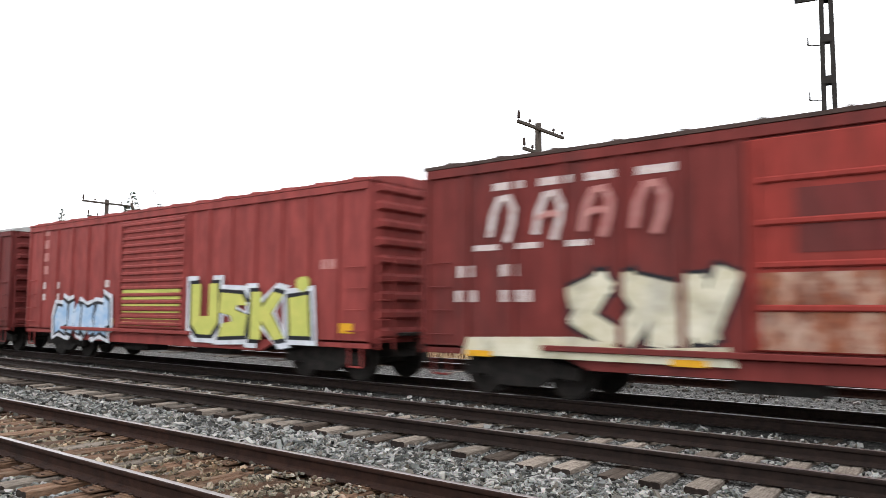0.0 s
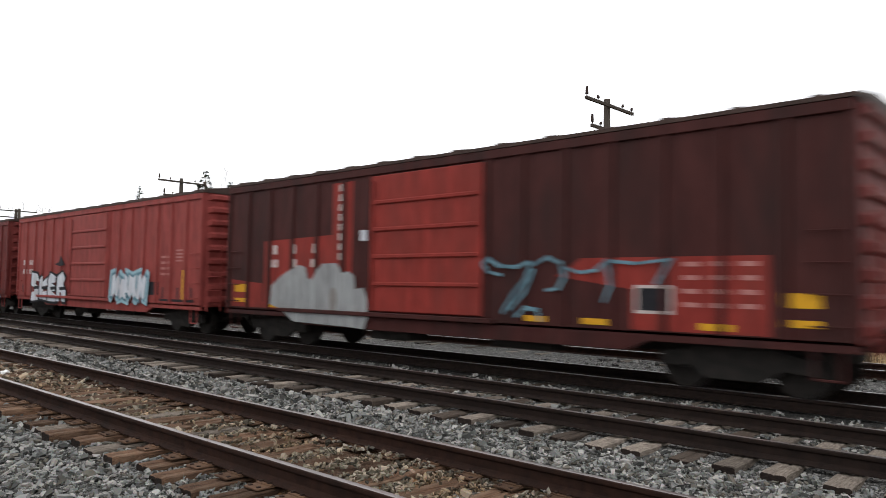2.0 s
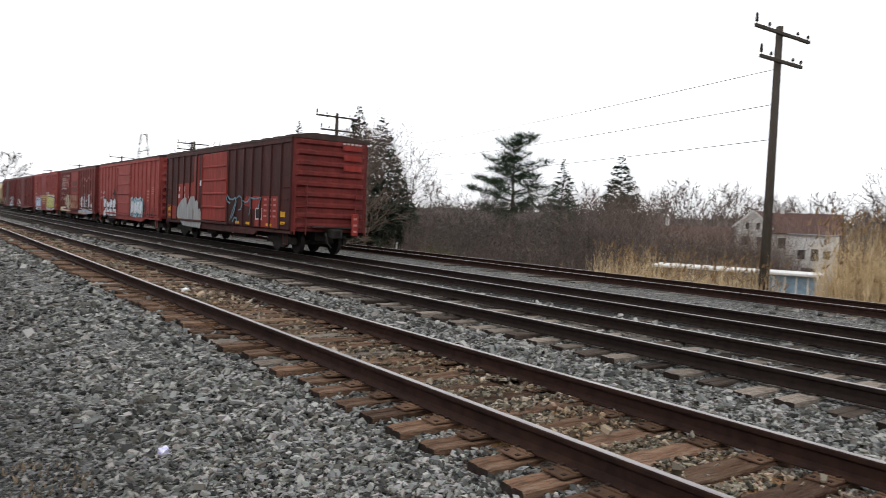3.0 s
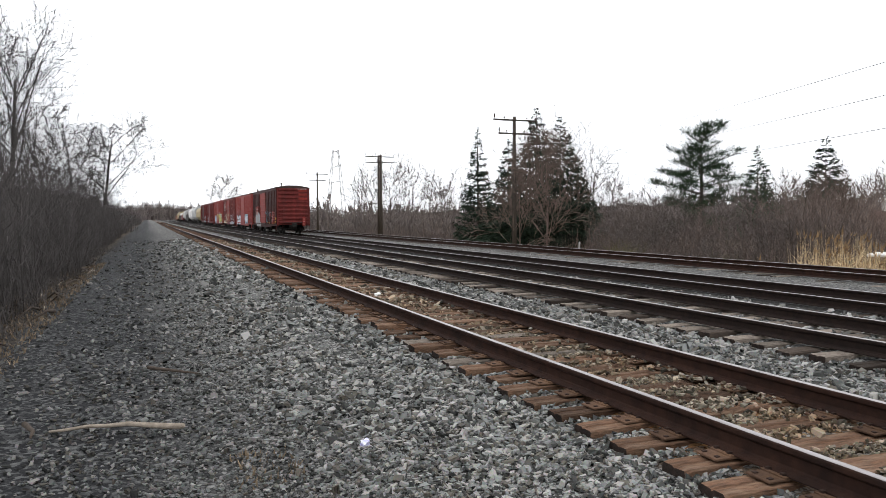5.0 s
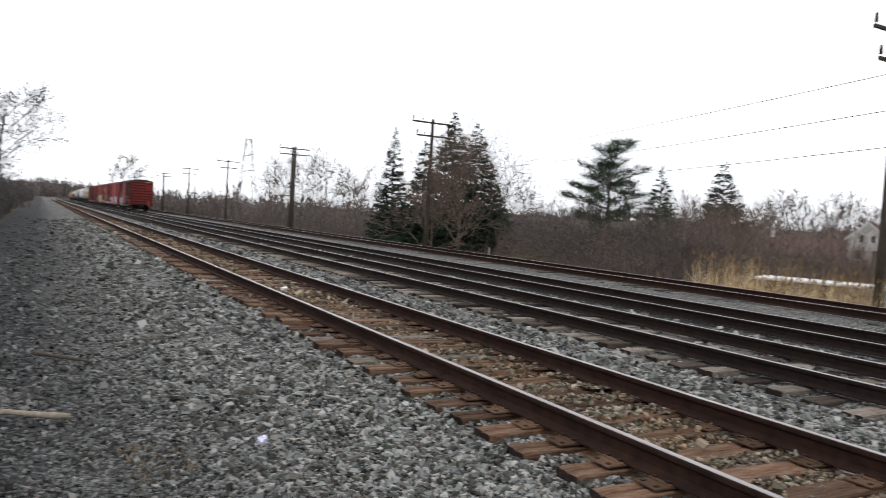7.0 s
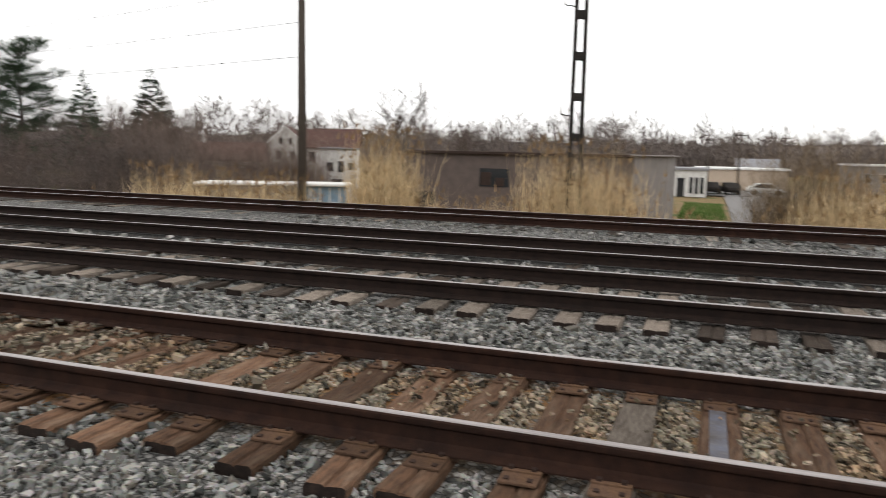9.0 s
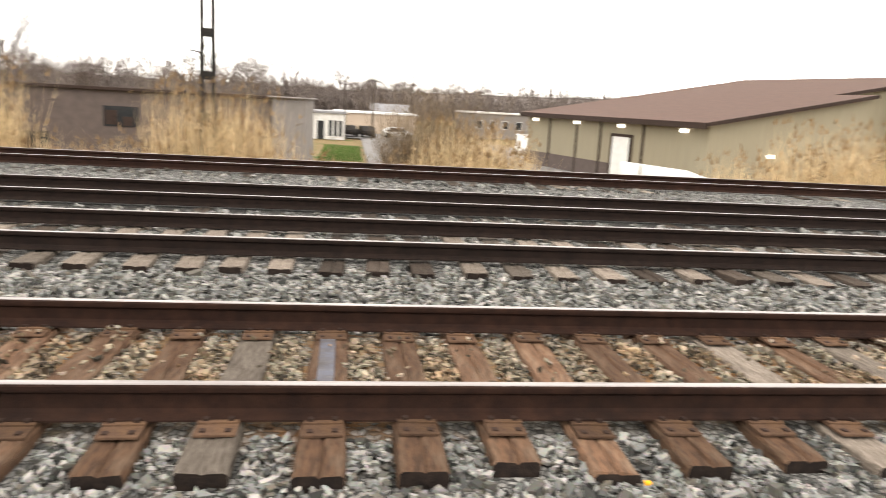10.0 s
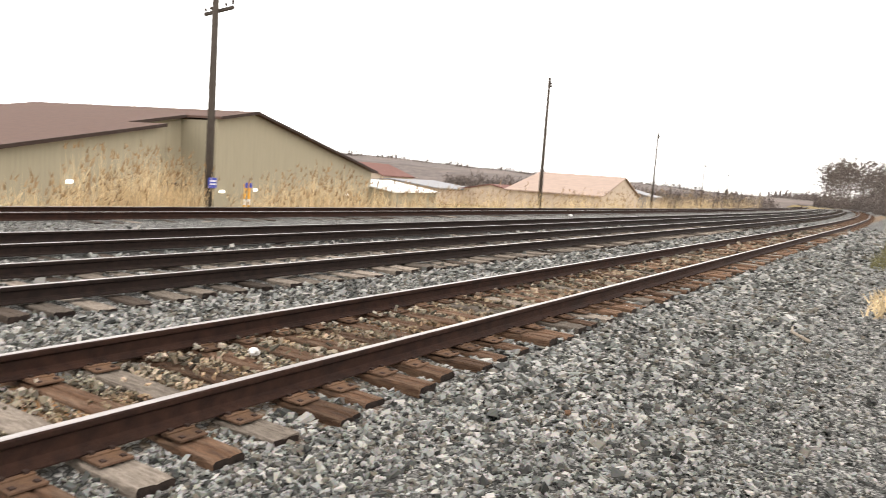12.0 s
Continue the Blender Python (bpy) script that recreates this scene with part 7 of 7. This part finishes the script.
# ---------------------------------------------------------------- litter on the stones
def stick(name, label, pts, r, mat):
    """One knotty stem swept along its points, tapering to the tip."""
    bm = bmesh.new()
    rng = random.Random(len(pts) * 7 + int(abs(pts[0][0]) * 100))
    rings = []
    for i, q in enumerate(pts):
        d = Vector(pts[min(i + 1, len(pts) - 1)]) - Vector(pts[max(i - 1, 0)])
        n = d.orthogonal().normalized()
        m = d.cross(n).normalized()
        k = r * (1 - 0.65 * i / (len(pts) - 1)) * rng.uniform(0.8, 1.2)
        rings.append([bm.verts.new(Vector(q) + (n * math.cos(a) + m * math.sin(a)) * k) for a in (j * math.tau / 7 for j in range(7))])
    for u, v in zip(rings, rings[1:]):
        shift = min(range(7), key=lambda j: sum((u[i].co - v[(i + j) % 7].co).length for i in range(7)))
        for i in range(7):
            bm.faces.new((u[i], u[(i + 1) % 7], v[(i + 1 + shift) % 7], v[(i + shift) % 7]))
    bm.faces.new(rings[0][::-1])
    bm.faces.new(rings[-1])
    bmesh.ops.recalc_face_normals(bm, faces=bm.faces)
    return tagged(link(name, bm, mat, smooth=True), label, "branch")


stick("fallen_branch", "bleached crooked branch lying on the cinders", [(-6.20, 0.26, -0.04), (-6.31, 0.15, -0.06), (-6.40, 0.0, -0.06), (-6.47, -0.15, -0.05), (-6.51, -0.3, -0.06), (-6.56, -0.45, -0.06), (-6.57, -0.6, -0.075), (-6.62, -0.74, -0.09)], 0.026, M_STICK)
stick("fallen_branch", "dark branch lying on the cinders", [(-8.9, 0.0, -0.06), (-8.6, 0.22, -0.05), (-8.35, 0.5, -0.06)], 0.022, M_DARKSTICK)
stick("fallen_branch", "dark branch lying on the cinders", [(-6.9, -0.95, -0.08), (-6.6, -0.85, -0.07), (-6.45, -0.85, -0.08)], 0.025, M_DARKSTICK)
stick("fallen_branch", "dark branch lying beside the track", [(10.3, 1.0, -0.07), (10.7, 1.25, -0.05), (11.2, 1.3, -0.06)], 0.03, M_STICK)
for i in range(16):
    x, y = -8 - 2.0 * i + rng_plan.uniform(-1, 1), -2.3 + rng_plan.uniform(-0.5, 0.5)
    z = ground_z(x, y) + 0.04
    stick("fallen_branch", "dark fallen branch at the brush's edge", [(x, y, z), (x + rng_plan.uniform(-0.9, -0.3), y + rng_plan.uniform(-0.3, 0.3), z + 0.1), (x - 1.5, y + rng_plan.uniform(-0.4, 0.4), z + 0.02)], 0.04, M_DARKSTICK)


for i in range(30):
    x, y = -5.5 - 0.9 * i + rng_plan.uniform(-0.5, 0.5), -1.9 + rng_plan.uniform(-0.7, 0.35)
    z, a, ln = ground_z(x, y) + 0.04, rng_plan.uniform(0, 6.28), rng_plan.uniform(0.35, 1.1)
    dx, dy = ln * math.cos(a), 0.5 * ln * math.sin(a)
    stick("fallen_branch", "broken dead branch in the litter at the brush's edge", [(x, y, z), (x + dx * 0.5, y + dy * 0.5 + 0.05, z + rng_plan.uniform(0.03, 0.12)), (x + dx, y + dy, ground_z(x + dx, y + dy) + 0.03)],
          rng_plan.uniform(0.015, 0.045), M_STICK if i % 4 == 0 else M_DARKSTICK)
grass_strip("leaf_litter", "dry brown leaf litter under the brush", -32, -6, -3.4, -1.5, 5200, 0.12, M_TANTWIG, 31)
grass_strip("dry_stalks", "small patch of dry brown stalks on the stones", -5.7, -4.9, 0.55, 1.0, 130, 0.09, M_TANTWIG, 32)
grass_strip("dry_stalks", "small patch of dry brown stalks on the stones", 5.0, 5.7, 1.75, 2.25, 120, 0.07, M_TANTWIG, 33)


def litter(name, label, x, y, z, size, mat, seed):
    bm = bmesh.new()
    bmesh.ops.create_icosphere(bm, subdivisions=2, radius=size)
    rng = random.Random(seed)
    for v in bm.verts:
        v.co *= rng.uniform(0.6, 1.15)
        v.co.z *= 0.7
    ob = link(name, bm, mat)
    ob.matrix_basis = pose(x, y, z)
    return tagged(ob, label, "litter")


litter("crumpled_wrapper", "small crumpled purple and white wrapper", -5.18, 1.47, -0.03, 0.045, M_PURPLE, 1)
litter("crushed_can", "crushed pale can between the rails", 4.72, 4.61, 0.035, 0.055, M_OFFWHITE, 2)
litter("white_scrap", "small white scrap between the rails", -14.6, 4.4, 0.02, 0.08, M_WHITE, 3)
litter("yellow_leaf", "small yellow leaf on the stones", 1.35, 3.05, -0.03, 0.02, M_YELLOW, 4)
litter("white_scrap", "pale scrap by the third track", 36.6, 15.2, -0.01, 0.12, M_WHITE, 5)
litter("brown_scrap", "rusty brown scrap on the stones", 5.35, 2.05, -0.03, 0.03, M_TIE, 6)

motions()
